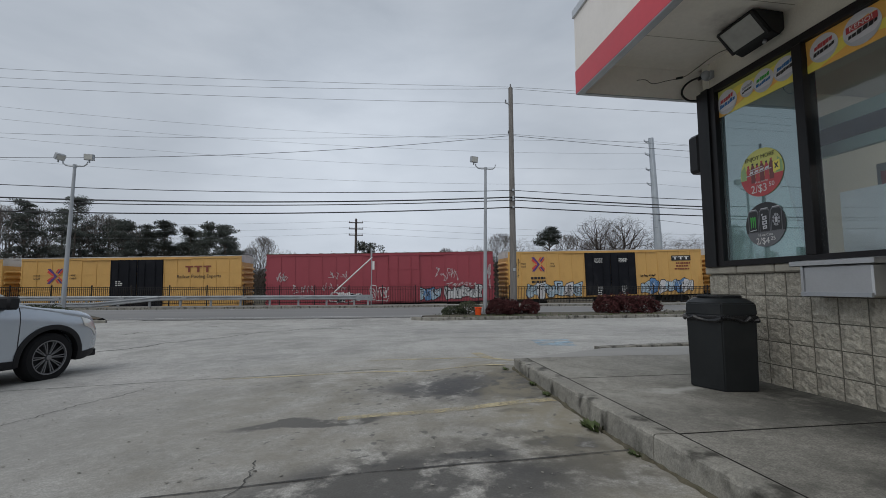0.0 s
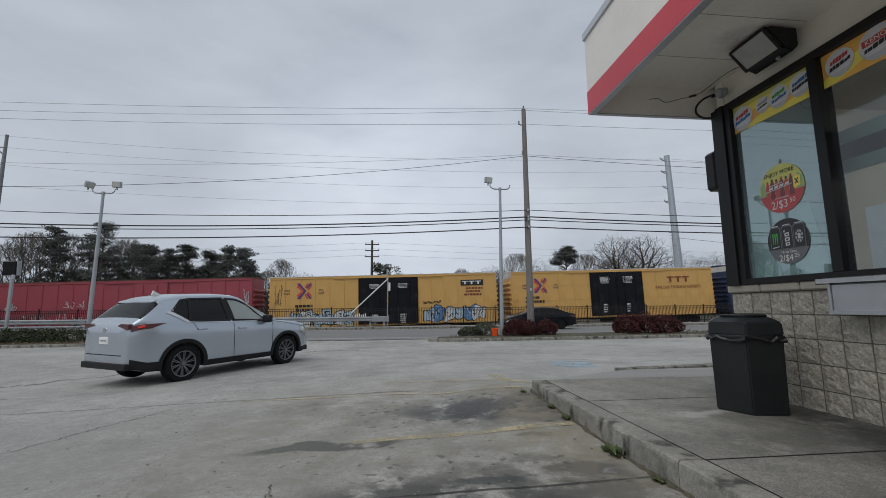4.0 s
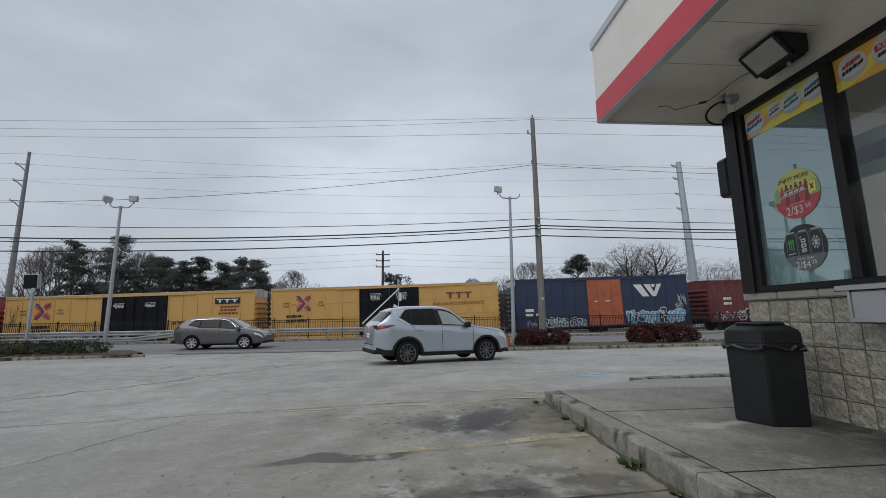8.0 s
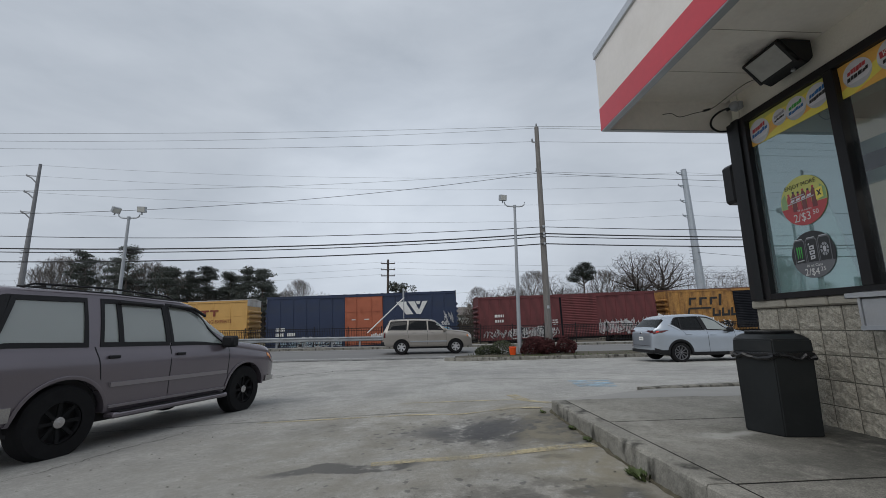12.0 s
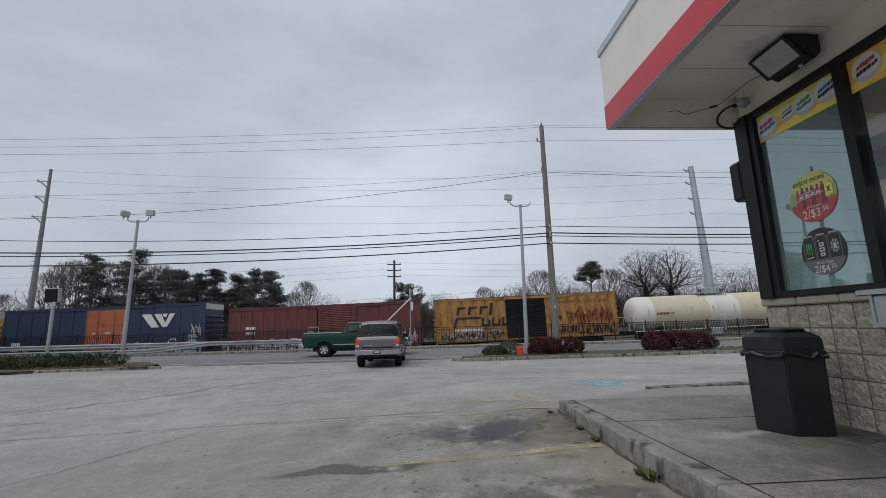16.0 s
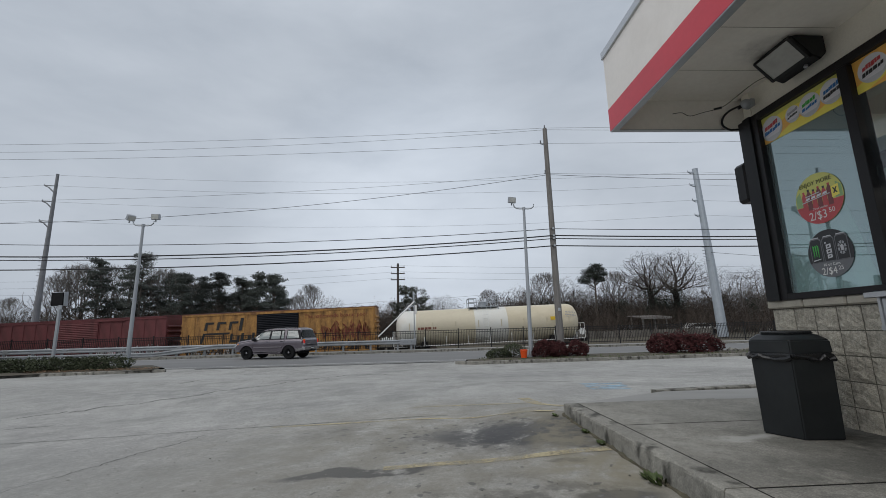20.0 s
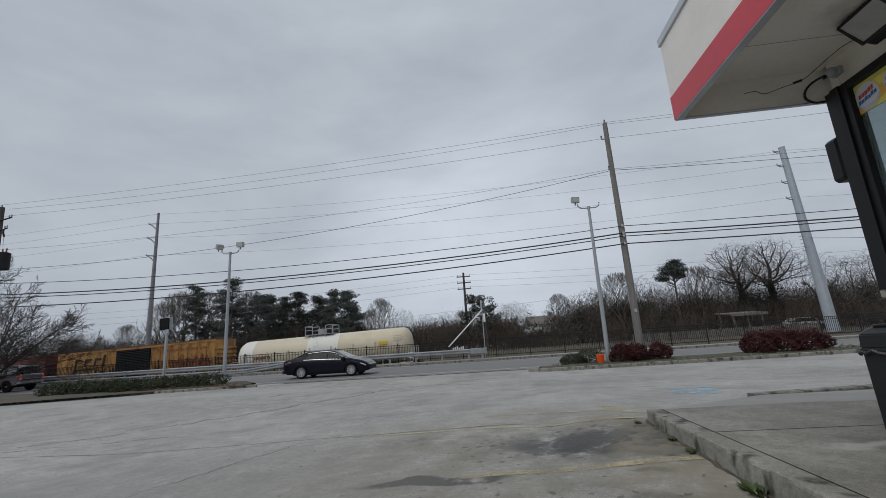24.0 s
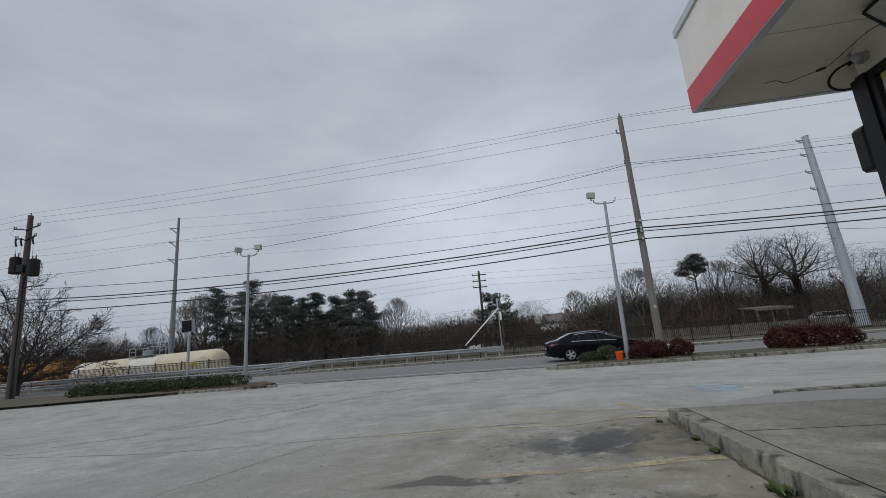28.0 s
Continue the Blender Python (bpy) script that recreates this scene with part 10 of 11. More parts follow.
# ---- trees and distance ----
def bare_tree(seed, height, wide=0.42, levels=8, trunk=0.22, fork=0.22, fine_r=1.0, spread=0.6, low=0.22):
    """Tapered trunk, limbs and fine twigs of a leafless tree that fills a rounded crown; two meshes: wood and twigs."""
    rnd = random.Random(seed)
    wood, fine = bmesh.new(), bmesh.new()
    rx, rz, zc = height * wide, height * (1 - low) / 2, height * (1 + low) / 2
    floor_r = [0.10, 0.07, 0.048, 0.034, 0.025, 0.019, 0.015, 0.012, 0.010, 0.009]
    lump = [(rnd.uniform(0, 6.28), rnd.uniform(0, 6.28)) for _ in range(3)]

    def grow(p, d, length, r, level):
        n = 3 if level < 4 else 2
        for _ in range(n):
            q = p + d * (length / n)
            a = math.atan2(q.y, q.x)
            edge = 1 + 0.10 * sum(math.sin((k + 2) * a + u + 3 * q.z / height) for k, (u, v) in enumerate(lump))
            if level and (q.x * q.x + q.y * q.y) / (rx * edge) ** 2 + ((q.z - zc) / (rz * (0.9 + 0.1 * edge))) ** 2 > 1 and q.z > height * low:
                if level > 3:
                    return
                d = (d + Vector((-q.x / rx, -q.y / rx, 0.2)) * 0.5).normalized()
            r2 = max(floor_r[level] * fine_r * 0.8, r * 0.88)
            tube(wood if level < 3 else fine, p, q, r, r2, seg=7 if level < 2 else 4 if level < 4 else 3, caps=False)
            d = (d + Vector((rnd.gauss(0, 0.085), rnd.gauss(0, 0.085), rnd.gauss(0.05, 0.06)))).normalized()
            p, r = q, r2
        if level >= levels:
            return
        k = 4 if level == 0 else 3 if level < 3 or rnd.random() < 0.45 else 2
        turn = rnd.uniform(0, 6.28)
        u = d.orthogonal().normalized()
        v = d.cross(u)
        for j in range(k):
            w = turn + 6.283 * j / k + rnd.uniform(-0.5, 0.5)
            side = u * math.cos(w) + v * math.sin(w)
            e = (d * (1 - spread * rnd.uniform(0.3, 0.8)) + side * spread * rnd.uniform(0.6, 1.3) + Vector((0, 0, 0.10))).normalized()
            grow(p - d * length * rnd.uniform(0, 0.3), e, length * rnd.uniform(0.76, 0.96), max(floor_r[level + 1] * fine_r, r * rnd.uniform(0.60, 0.80)), level + 1)

    grow(Vector((0, 0, -0.1)), Vector((rnd.gauss(0, 0.04), rnd.gauss(0, 0.04), 1)).normalized(), height * fork, trunk, 0)
    return wood, fine


def domed_tree(seed, height, fork, rx, trunk=0.30, points=1200, low=0.55, lean=(0.0, 0.0), tip=0.010):
    """Leafless tree whose limbs divide again and again to fill a broad dome; every twig feeds the thickness of the limb that bears it. Two meshes."""
    rng = np.random.RandomState(seed)
    zc = fork + (height - fork) * 0.30
    aim = []
    while len(aim) < points:
        u = rng.uniform(-1, 1, 3)
        q = float(np.linalg.norm(u))
        if q > 1 or q < 0.25 or u[2] < -low or rng.rand() > 0.25 + 0.75 * q:
            continue
        a = math.atan2(u[1], u[0])
        edge = 1 + 0.10 * math.sin(3 * a + seed) + 0.07 * math.sin(5 * a + 2 * u[2] + seed)
        aim.append((lean[0] + u[0] * rx * edge, lean[1] + u[1] * rx * edge, zc + u[2] * (height - zc) * (0.93 + 0.07 * edge)))
    aim = np.array(aim)
    step, near = 0.27, 0.42
    nodes, mother = [np.array((0.0, 0.0, -0.2))], [-1]
    while nodes[-1][2] < fork:
        nodes.append(nodes[-1] + np.array((rng.normal(0, 0.03), rng.normal(0, 0.03), step)))
        mother.append(len(nodes) - 2)
    best = np.full(len(aim), 1e9)
    who = np.zeros(len(aim), int)
    start = len(nodes) - 4
    for _ in range(70):
        for i in range(start, len(nodes)):
            d = np.linalg.norm(aim - nodes[i], axis=1)
            closer = d < best
            best[closer], who[closer] = d[closer], i
        start = len(nodes)
        keep = best > near
        aim, best, who = aim[keep], best[keep], who[keep]
        if not len(aim):
            break
        for i in sorted(set(who.tolist())):
            pull = aim[who == i] - nodes[i]
            d = (pull / np.linalg.norm(pull, axis=1)[:, None]).sum(axis=0)
            d = d / (np.linalg.norm(d) + 1e-6) + rng.normal(0, 0.10, 3) + np.array((0, 0, 0.05))
            nodes.append(nodes[i] + d / np.linalg.norm(d) * step)
            mother.append(i)
    n = len(nodes)
    bears = [0] * n
    for i in range(1, n):
        bears[mother[i]] += 1
    load = [0.0] * n
    for i in range(n - 1, 0, -1):
        if not bears[i]:
            load[i] = 1.0
        load[mother[i]] += load[i]
    thick = lambda i: max(tip, trunk * (load[i] / load[0]) ** 0.56)
    wood, fine = bmesh.new(), bmesh.new()
    for i in range(1, n):
        r = thick(i)
        r0 = thick(mother[i]) if load[mother[i]] < 2.5 * load[i] else r * 1.15
        tube(wood if r > 0.05 else fine, nodes[mother[i]], nodes[i], r0, r, seg=7 if r > 0.1 else 4 if r > 0.03 else 3, caps=False)
        if r < 0.05:
            ahead = (nodes[i] - nodes[mother[i]]) / step
            for _ in range(2 if not bears[i] else i % 2):
                e = ahead + rng.normal(0, 0.45, 3) + np.array((0, 0, 0.1))
                q = nodes[i] + e / np.linalg.norm(e) * rng.uniform(0.25, 0.6)
                tube(fine, nodes[i], q, tip * 0.9, tip * 0.6, seg=3, caps=False)
                for _ in range(2):
                    e2 = e + rng.normal(0, 0.6, 3)
                    tube(fine, q, q + e2 / np.linalg.norm(e2) * rng.uniform(0.15, 0.4), tip * 0.7, tip * 0.45, seg=3, caps=False)
    return wood, fine


def fan_tree(seed, reach, trunk=0.26, limbs=15, fork=1.1, tilts=(0.14, 0.75, 0.40, 1.15)):
    """Leafless tree that forks low into long limbs that rise in a fan, with forward-swept shoots; two meshes."""
    rnd = random.Random(seed)
    wood, fine = bmesh.new(), bmesh.new()

    def shoot(p, d, length, r, level):
        n = 9 if level == 0 else 6 if level == 1 else 4
        up = 0.03 if level == 0 else 0.02
        for k in range(n):
            q = p + d * (length / n)
            r2 = max(0.012, r * (0.80 if level == 0 else 0.78))
            tube(wood if level == 0 else fine, p, q, r, r2, seg=6 if level == 0 else 4 if level == 1 else 3, caps=False)
            d = (d + Vector((rnd.gauss(0, 0.055), rnd.gauss(0, 0.055), up + rnd.gauss(0, 0.045)))).normalized()
            p, r = q, r2
            if level < 3 and (k > 0 or level):
                for _ in range((1, 2)[rnd.random() < 0.5] if level < 2 else 1):
                    side = d.orthogonal().normalized()
                    side = Matrix.Rotation(rnd.uniform(0, 6.283), 3, d) @ side
                    e = (d + side * rnd.uniform(0.6, 1.15) + Vector((0, 0, 0.05))).normalized()
                    shoot(p, e, length * rnd.uniform(0.30, 0.50) * (1.15 - 0.55 * k / n), max(0.009, r * 0.50), level + 1)

    tube(wood, (0, 0, -0.2), (0.05, 0, fork), trunk, trunk * 0.8, seg=9)
    for k in range(limbs):
        a = 6.283 * k / limbs + rnd.uniform(-0.25, 0.25)
        tilt = tilts[k % 4] + rnd.uniform(-0.1, 0.15)
        d = Vector((math.cos(a) * math.cos(tilt), math.sin(a) * math.cos(tilt), math.sin(tilt)))
        shoot(Vector((0, 0, fork * rnd.uniform(0.6, 1.05))), d, reach * rnd.uniform(0.8, 1.05), trunk * 0.5, 0)
    return wood, fine


def tree_thing(x, y, z, wood, fine, label, group, rz=0.0, s=1.0, bark="bark", twig="twig"):
    t = thing("bare_tree", pose(x, y, z, 0, 0, rz), label, "tree", group)
    t.scale = (s, s, s)
    part("trunk", wood, M[bark], t)
    tagged(part("crown", fine, M[twig], t), kind="stuff")
    return t


def pine_tree(seed, h, crown_from, r, n=40):
    rnd = random.Random(seed)
    wood, need = bmesh.new(), bmesh.new()
    tube(wood, (0, 0, -0.2), (0.1, 0, h * 0.92), 0.20, 0.05, seg=8)
    for k in range(n):
        u = rnd.random()
        z = h * (crown_from + (1 - crown_from) * u)
        rr = r * (1.0 - 0.62 * u ** 1.6) * rnd.uniform(0.45, 1.05)
        a = rnd.uniform(0, 6.28)
        c = Vector((rr * math.cos(a), rr * math.sin(a), z + rnd.uniform(-0.3, 0.3)))
        tube(wood, (0, 0, z - 0.5), c, 0.05, 0.02, seg=4, caps=False)
        leaf_mass(need, c, (rnd.uniform(0.6, 1.2), rnd.uniform(0.6, 1.2), rnd.uniform(0.25, 0.5)), 330, 0.085, rnd, 0.1, False)
    leaf_mass(need, (0.1, 0, h * 0.93), (0.6, 0.6, h * 0.07), 120, 0.15, rnd, 0.2, False)
    return wood, need


def make_trees():
    # leafless kinds, built once, each 10 m tall
    kinds = []
    for k, (wd, lv, fk, sp, lo) in enumerate(((0.36, 8, 0.26, 0.55, 0.22), (0.40, 8, 0.24, 0.62, 0.26), (0.30, 8, 0.25, 0.42, 0.16), (0.42, 7, 0.25, 0.60, 0.20))):
        if k in (0, 3):
            w, f = domed_tree(100 + k, 10.0, 2.4 + 0.2 * k, 3.3 + 0.25 * k, 0.26, 1150, 0.75)
        else:
            w, f = bare_tree(100 + k, 10.0, wd, lv, 0.26, fk, 0.85 if k == 1 else 1.1, sp, lo)
        kinds.append(tree_thing(0, 0, 0, w, f, "leafless grey-brown winter tree behind the railway", "woodland trees"))
    homes = []

    def put(k, x, y, s, rz):
        homes.append((k, x, y, s, rz))

    rnd = random.Random(77)
    # heights run: the tall pair on the right, lower ones round it, the wood on the left
    for k, x, y, h in ((0, 44.5, 62, 9.6), (2, 29.0, 63, 9.2), (2, 17.4, 60, 8.8), (0, 20.6, 62, 8.4), (3, 14.2, 63, 7.2), (3, 47.5, 61, 8.6), (0, 50.5, 62, 9.5), (1, 56, 62, 9.0),
                       (2, 60, 64, 9.0), (0, 66, 60, 9.8), (1, 73, 62, 9.4), (2, 80, 64, 9.6), (0, 88, 66, 10.2), (3, 96, 66, 9.4), (0, 26.4, 66, 8.0), (2, 35.8, 68, 9.0), (3, 41, 68, 9.4), (2, 11, 72, 7.6), (3, 4.2, 80, 7.4),
                       (0, 2.6, 84, 7.6), (3, -1.6, 84, 7.2), (2, -6, 86, 7.0), (2, -16.0, 60, 7.8), (3, -13.6, 63, 6.2), (0, -10.4, 66, 5.4), (3, -7.5, 68, 5.4), (2, -18.6, 64, 6.6), (3, 12.4, 64, 5.0),
                       (0, -51.4, 61, 7.8), (2, -49.8, 60, 9.8), (2, -47.8, 61, 11.4), (0, -46.2, 60, 11.8), (2, -44.2, 62, 11.4), (2, -34.6, 62, 10.0), (0, -32.2, 63, 8.6), (3, -40, 63, 10.8),
                       (2, -63, 68, 7.6), (3, -69, 66, 7.0), (1, -77, 70, 7.4), (0, -86, 70, 7.6), (2, -96, 72, 7.8), (2, -37.4, 63, 11.0), (3, -29.0, 64, 8.0)):
        put(k, x, y, (h + 0.5) / 10.0, rnd.uniform(0, 360))
    used = set()
    for k, x, y, s, rz in homes:
        m = pose(x, y, -0.5, 0, 0, rz)
        if k in used:
            o = copy_thing(kinds[k], m)
            o.scale = (s, s, s)
        else:
            used.add(k)
            kinds[k].matrix_basis = m
            kinds[k].scale = (s, s, s)
    # the tall wide-crowned pair on the right
    w, f = domed_tree(611, 11.7, 5.0, 4.2, 0.40, 2300, 0.22, (-0.2, 0.0))
    oak = tree_thing(32.2, 59.0, -0.5, w, f, "tall leafless tree with a wide domed crown", "tall bare trees", 0, 1.0, "bark_dark", "twig_dark")
    second = copy_thing(oak, pose(36.9, 60.5, -0.5, 0, 0, 115))
    second.scale = (1.03, 1.03, 1.03)
    # ivy on some of the trunks
    for k, (x, y, h) in enumerate(((32.2, 58.6, 6.6), (36.3, 59.6, 6.8), (34.3, 60.5, 5.4), (21.5, 61, 4.6), (43.5, 61.6, 5.4), (12.0, 62, 4.4), (49, 61, 4.8), (29, 61, 5.0), (36, 60, 4.6), (55, 61, 5.2), (63, 62, 5.0), (17.4, 60.5, 5.0), (71, 61, 5.0))):
        bm = bmesh.new()
        rr = random.Random(200 + k)
        for j in range(9):
            leaf_mass(bm, (x + rr.uniform(-0.8, 0.8), y, h * (j + 0.4) / 9 - 0.5), (rr.uniform(0.6, 1.3), 0.8, 0.7), 170, 0.12, rr, 0.2, False)
        tagged(part("ivy_cloak", bm, M["pine_dark"]), "dark ivy cloaking a bare tree trunk", "ivy", "ivy on trunks", "stuff")
    # pines
    for k, (x, y, h, cf, r) in enumerate(((-44.5, 60, 11.6, 0.30, 2.3), (-41.0, 61, 11.0, 0.25, 2.4), (-38.2, 59, 12.2, 0.35, 2.2), (-36.0, 62, 10.0, 0.2, 2.2), (-33.2, 60, 9.4, 0.25, 1.6), (-30.8, 61, 8.8, 0.3, 1.7), (-28.2, 60, 9.6, 0.3, 1.7), (-25.5, 61, 8.8, 0.2, 1.9),
                                          (-23.0, 60, 9.0, 0.3, 1.9), (-20.8, 60, 8.9, 0.35, 2.0), (-35, 66, 9.0, 0.1, 2.6), (-27, 66, 8.0, 0.1, 2.6), (-22, 66, 7.5, 0.1, 2.4), (-42, 66, 9.5, 0.1, 2.8))):
        w, f = pine_tree(300 + k, h + 0.5, cf * 0.75, r * 0.92, 46)
        t = thing("pine_tree", pose(x, y, -0.5, 0, 0, 40 * k), "tall dark green pine behind the railway", "tree", "pines")
        part("trunk", w, M["bark"], t)
        tagged(part("crown", f, M["pine"], t), kind="stuff")
    rr = random.Random(9)
    w, f = bmesh.new(), bmesh.new()
    tube(w, (0, 0, -0.2), (0.15, 0, 8.9), 0.20, 0.08, seg=8)
    pads = [(-1.7, 7.75, 0.62), (-1.25, 8.35, 0.70), (-0.75, 9.05, 0.72), (-0.2, 9.65, 0.68), (0.45, 9.85, 0.60), (1.05, 9.35, 0.66), (1.55, 8.75, 0.58), (0.95, 8.45, 0.70), (0.2, 8.75, 0.78), (-0.5, 8.25, 0.66), (0.45, 8.0, 0.55), (1.35, 8.05, 0.42), (-1.05, 7.7, 0.45), (0.1, 9.2, 0.75)]
    for px, pz, pr in pads:
        for _ in range(3):
            c = Vector((px + rr.gauss(0, 0.16), rr.uniform(-1.1, 1.1) * (1 - 0.35 * abs(px) / 1.7), pz + rr.gauss(0, 0.10)))
            tube(w, (0.12, 0, max(6.6, pz - 1.0)), c, 0.05, 0.02, seg=4)
            leaf_mass(f, c, (pr * rr.uniform(0.85, 1.25), pr, pr * rr.uniform(0.5, 0.75)), 300, 0.075, rr, 0.10, False)
    for _ in range(9):
        a = rr.uniform(0, 6.28)
        z = rr.uniform(4.0, 7.0)
        tube(w, (0.1, 0, z), (0.1 + 1.3 * math.cos(a), 1.0 * math.sin(a), z + rr.uniform(0.2, 1.0)), 0.045, 0.015, seg=4)
    t = thing("pine_tree", pose(24.6, 60, -0.5), "slender pine with a round dark crown", "tree", "pines")
    part("trunk", w, M["bark"], t)
    tagged(part("crown", f, M["pine_dark"], t), kind="stuff")
    # evergreen by the far pole
    w, f = bmesh.new(), bmesh.new()
    tube(w, (0, 0, -0.2), (0, 0, 5.5), 0.16, 0.05, seg=7)
    for _ in range(52):
        z = rr.uniform(2.4, 6.7)
        q = 1.0 if z < 4.6 else 0.62
        c = Vector((-0.4 + rr.uniform(-2.6, 2.6) * q, rr.gauss(0, 0.8), z))
        tube(w, (0, 0, z - 0.6), c, 0.03, 0.015, seg=3)
        leaf_mass(f, c, (0.6, 0.6, 0.42), 60, 0.14, rr, 0.3, False)
    t = thing("evergreen_tree", pose(-0.9, 54, -0.5), "loose dark evergreen beside the far pole", "tree")
    part("trunk", w, M["bark"], t)
    tagged(part("crown", f, M["ivy"], t), kind="stuff")
    # the spreading tree by the road on the left
    w, f = fan_tree(557, 6.6, 0.26, 16)
    tree_thing(-36.0, 27.0, -0.4, w, f, "wide leafless spreading tree beside the road", "roadside tree", 35, 1.0, "bark_dark", "bark_dark")
    # thicket under the trees: thin upright stems
    bm, lf = bmesh.new(), bmesh.new()
    r2 = random.Random(31)
    for _ in range(3600):
        x, y = r2.uniform(-85, 95), r2.uniform(48, 66)
        h = r2.uniform(0.5, 1.3) if 3.5 < x < 9 else r2.uniform(1.2, 3.4) if x > -18 else r2.uniform(1.8, 4.6)
        p = Vector((x, y, -0.6))
        for _ in range(3):
            q = p + Vector((r2.gauss(0, 0.25), r2.gauss(0, 0.2), h / 3))
            tube(bm, p, q, 0.026, 0.018, seg=3, caps=False)
            for _ in range(2):
                tube(bm, q, q + Vector((r2.gauss(0, 0.6), r2.gauss(0, 0.4), r2.uniform(0.2, 0.9))), 0.015, 0.009, seg=3, caps=False)
            p = q
    tagged(part("thicket", bm, M["scrub"]), "dense thicket of bare saplings behind the railway", "thicket", "", "stuff")
    # dark evergreen floor of the wood, deepest on the left
    for _ in range(150):
        x, y = r2.uniform(-80, 90), r2.uniform(60, 76)
        leaf_mass(lf, (x, y, 0.4), (r2.uniform(1.5, 3.0), 1.0, r2.uniform(1.0, 2.6)), 130, 0.22, r2, 0.3)
    for _ in range(60):
        x, y = r2.uniform(-45, -21), r2.uniform(63, 68)
        leaf_mass(lf, (x, y, r2.uniform(1.0, 4.2)), (r2.uniform(1.2, 2.4), 1.0, r2.uniform(1.2, 2.4)), 190, 0.20, r2, 0.2, False)
    tagged(part("undergrowth", lf, M["ivy"]), "dark evergreen undergrowth below the trees", "undergrowth", "", "stuff")
    # brown tangle of scrub, deep and dark on the right, thin in the middle
    lf = bmesh.new()
    for _ in range(520):
        x = r2.uniform(-95, 105)
        hh = r2.uniform(0.4, 0.9) if 3.5 < x < 9 else r2.uniform(0.9, 2.0) if -19 < x < 5 else r2.uniform(1.2, 3.0)
        twig_mass(lf, (x, r2.uniform(57, 74), hh - 0.4), (r2.uniform(1.2, 2.6), 1.4, hh), 420, 0.75, r2, 0.026)
    for _ in range(150):
        x = r2.uniform(-18, 66)
        if 4.5 < x < 11.5:
            continue
        hh = r2.uniform(1.6, 2.6) if x < 11 else r2.uniform(2.2, 4.0)
        twig_mass(lf, (x, r2.uniform(68, 80), hh - 0.4), (r2.uniform(1.8, 3.2), 1.6, hh), 520, 0.8, r2, 0.032)
    tagged(part("scrub", lf, M["scrub"]), "dark brown winter scrub between the trunks", "scrub", "", "stuff")
    lf = bmesh.new()
    for k in range(190):
        x = -170 + 1.85 * k
        leaf_mass(lf, (x, r2.uniform(92, 112), 0.8), (r2.uniform(1.6, 3.4), 1.5, r2.uniform(4.6, 7.6) if -30 < x < 25 else r2.uniform(3.4, 6.8)), 420, 0.17, r2, 0.1)
    tagged(part("far_woods", lf, M["scrub"]), "brown winter woods on the horizon", "woods", "", "stuff")


M["shingle"] = mat("grey_shingle", (0.15, 0.135, 0.125), 0.9, var=0.25, scale=2, bump=0.2)


def house(x, y, w, d, h, wall, rz, label):
    hs = thing("house", pose(x, y, -0.5, 0, 0, rz), label, "house", "far houses")
    part("wall", B(-w / 2, w / 2, -d / 2, d / 2, 0, h), wall, hs)
    part("roof", prism(bmesh.new(), [(-d / 2 - 0.4, h), (d / 2 + 0.4, h), (0, h + d * 0.28)], -w / 2 - 0.3, w / 2 + 0.3, axis="x"), M["shingle"], hs)
    n = max(2, int(w / 2.2))
    for k in range(n):
        cx = -w / 2 + w * (k + 0.5) / n
        for z in ((1.0, 3.6) if h > 4 else (1.0,)):
            wi = part("window", B(cx - 0.45, cx + 0.45, -d / 2 - 0.04, -d / 2, z, z + 1.3), M["white"], hs)
            part("pane", B(cx - 0.38, cx + 0.38, -d / 2 - 0.06, -d / 2 - 0.04, z + 0.07, z + 1.23), M["car_glass"], wi)
    part("chimney", B(w * 0.2, w * 0.2 + 0.6, -0.3, 0.3, h, h + d * 0.28 + 0.6), M["shingle"], hs)


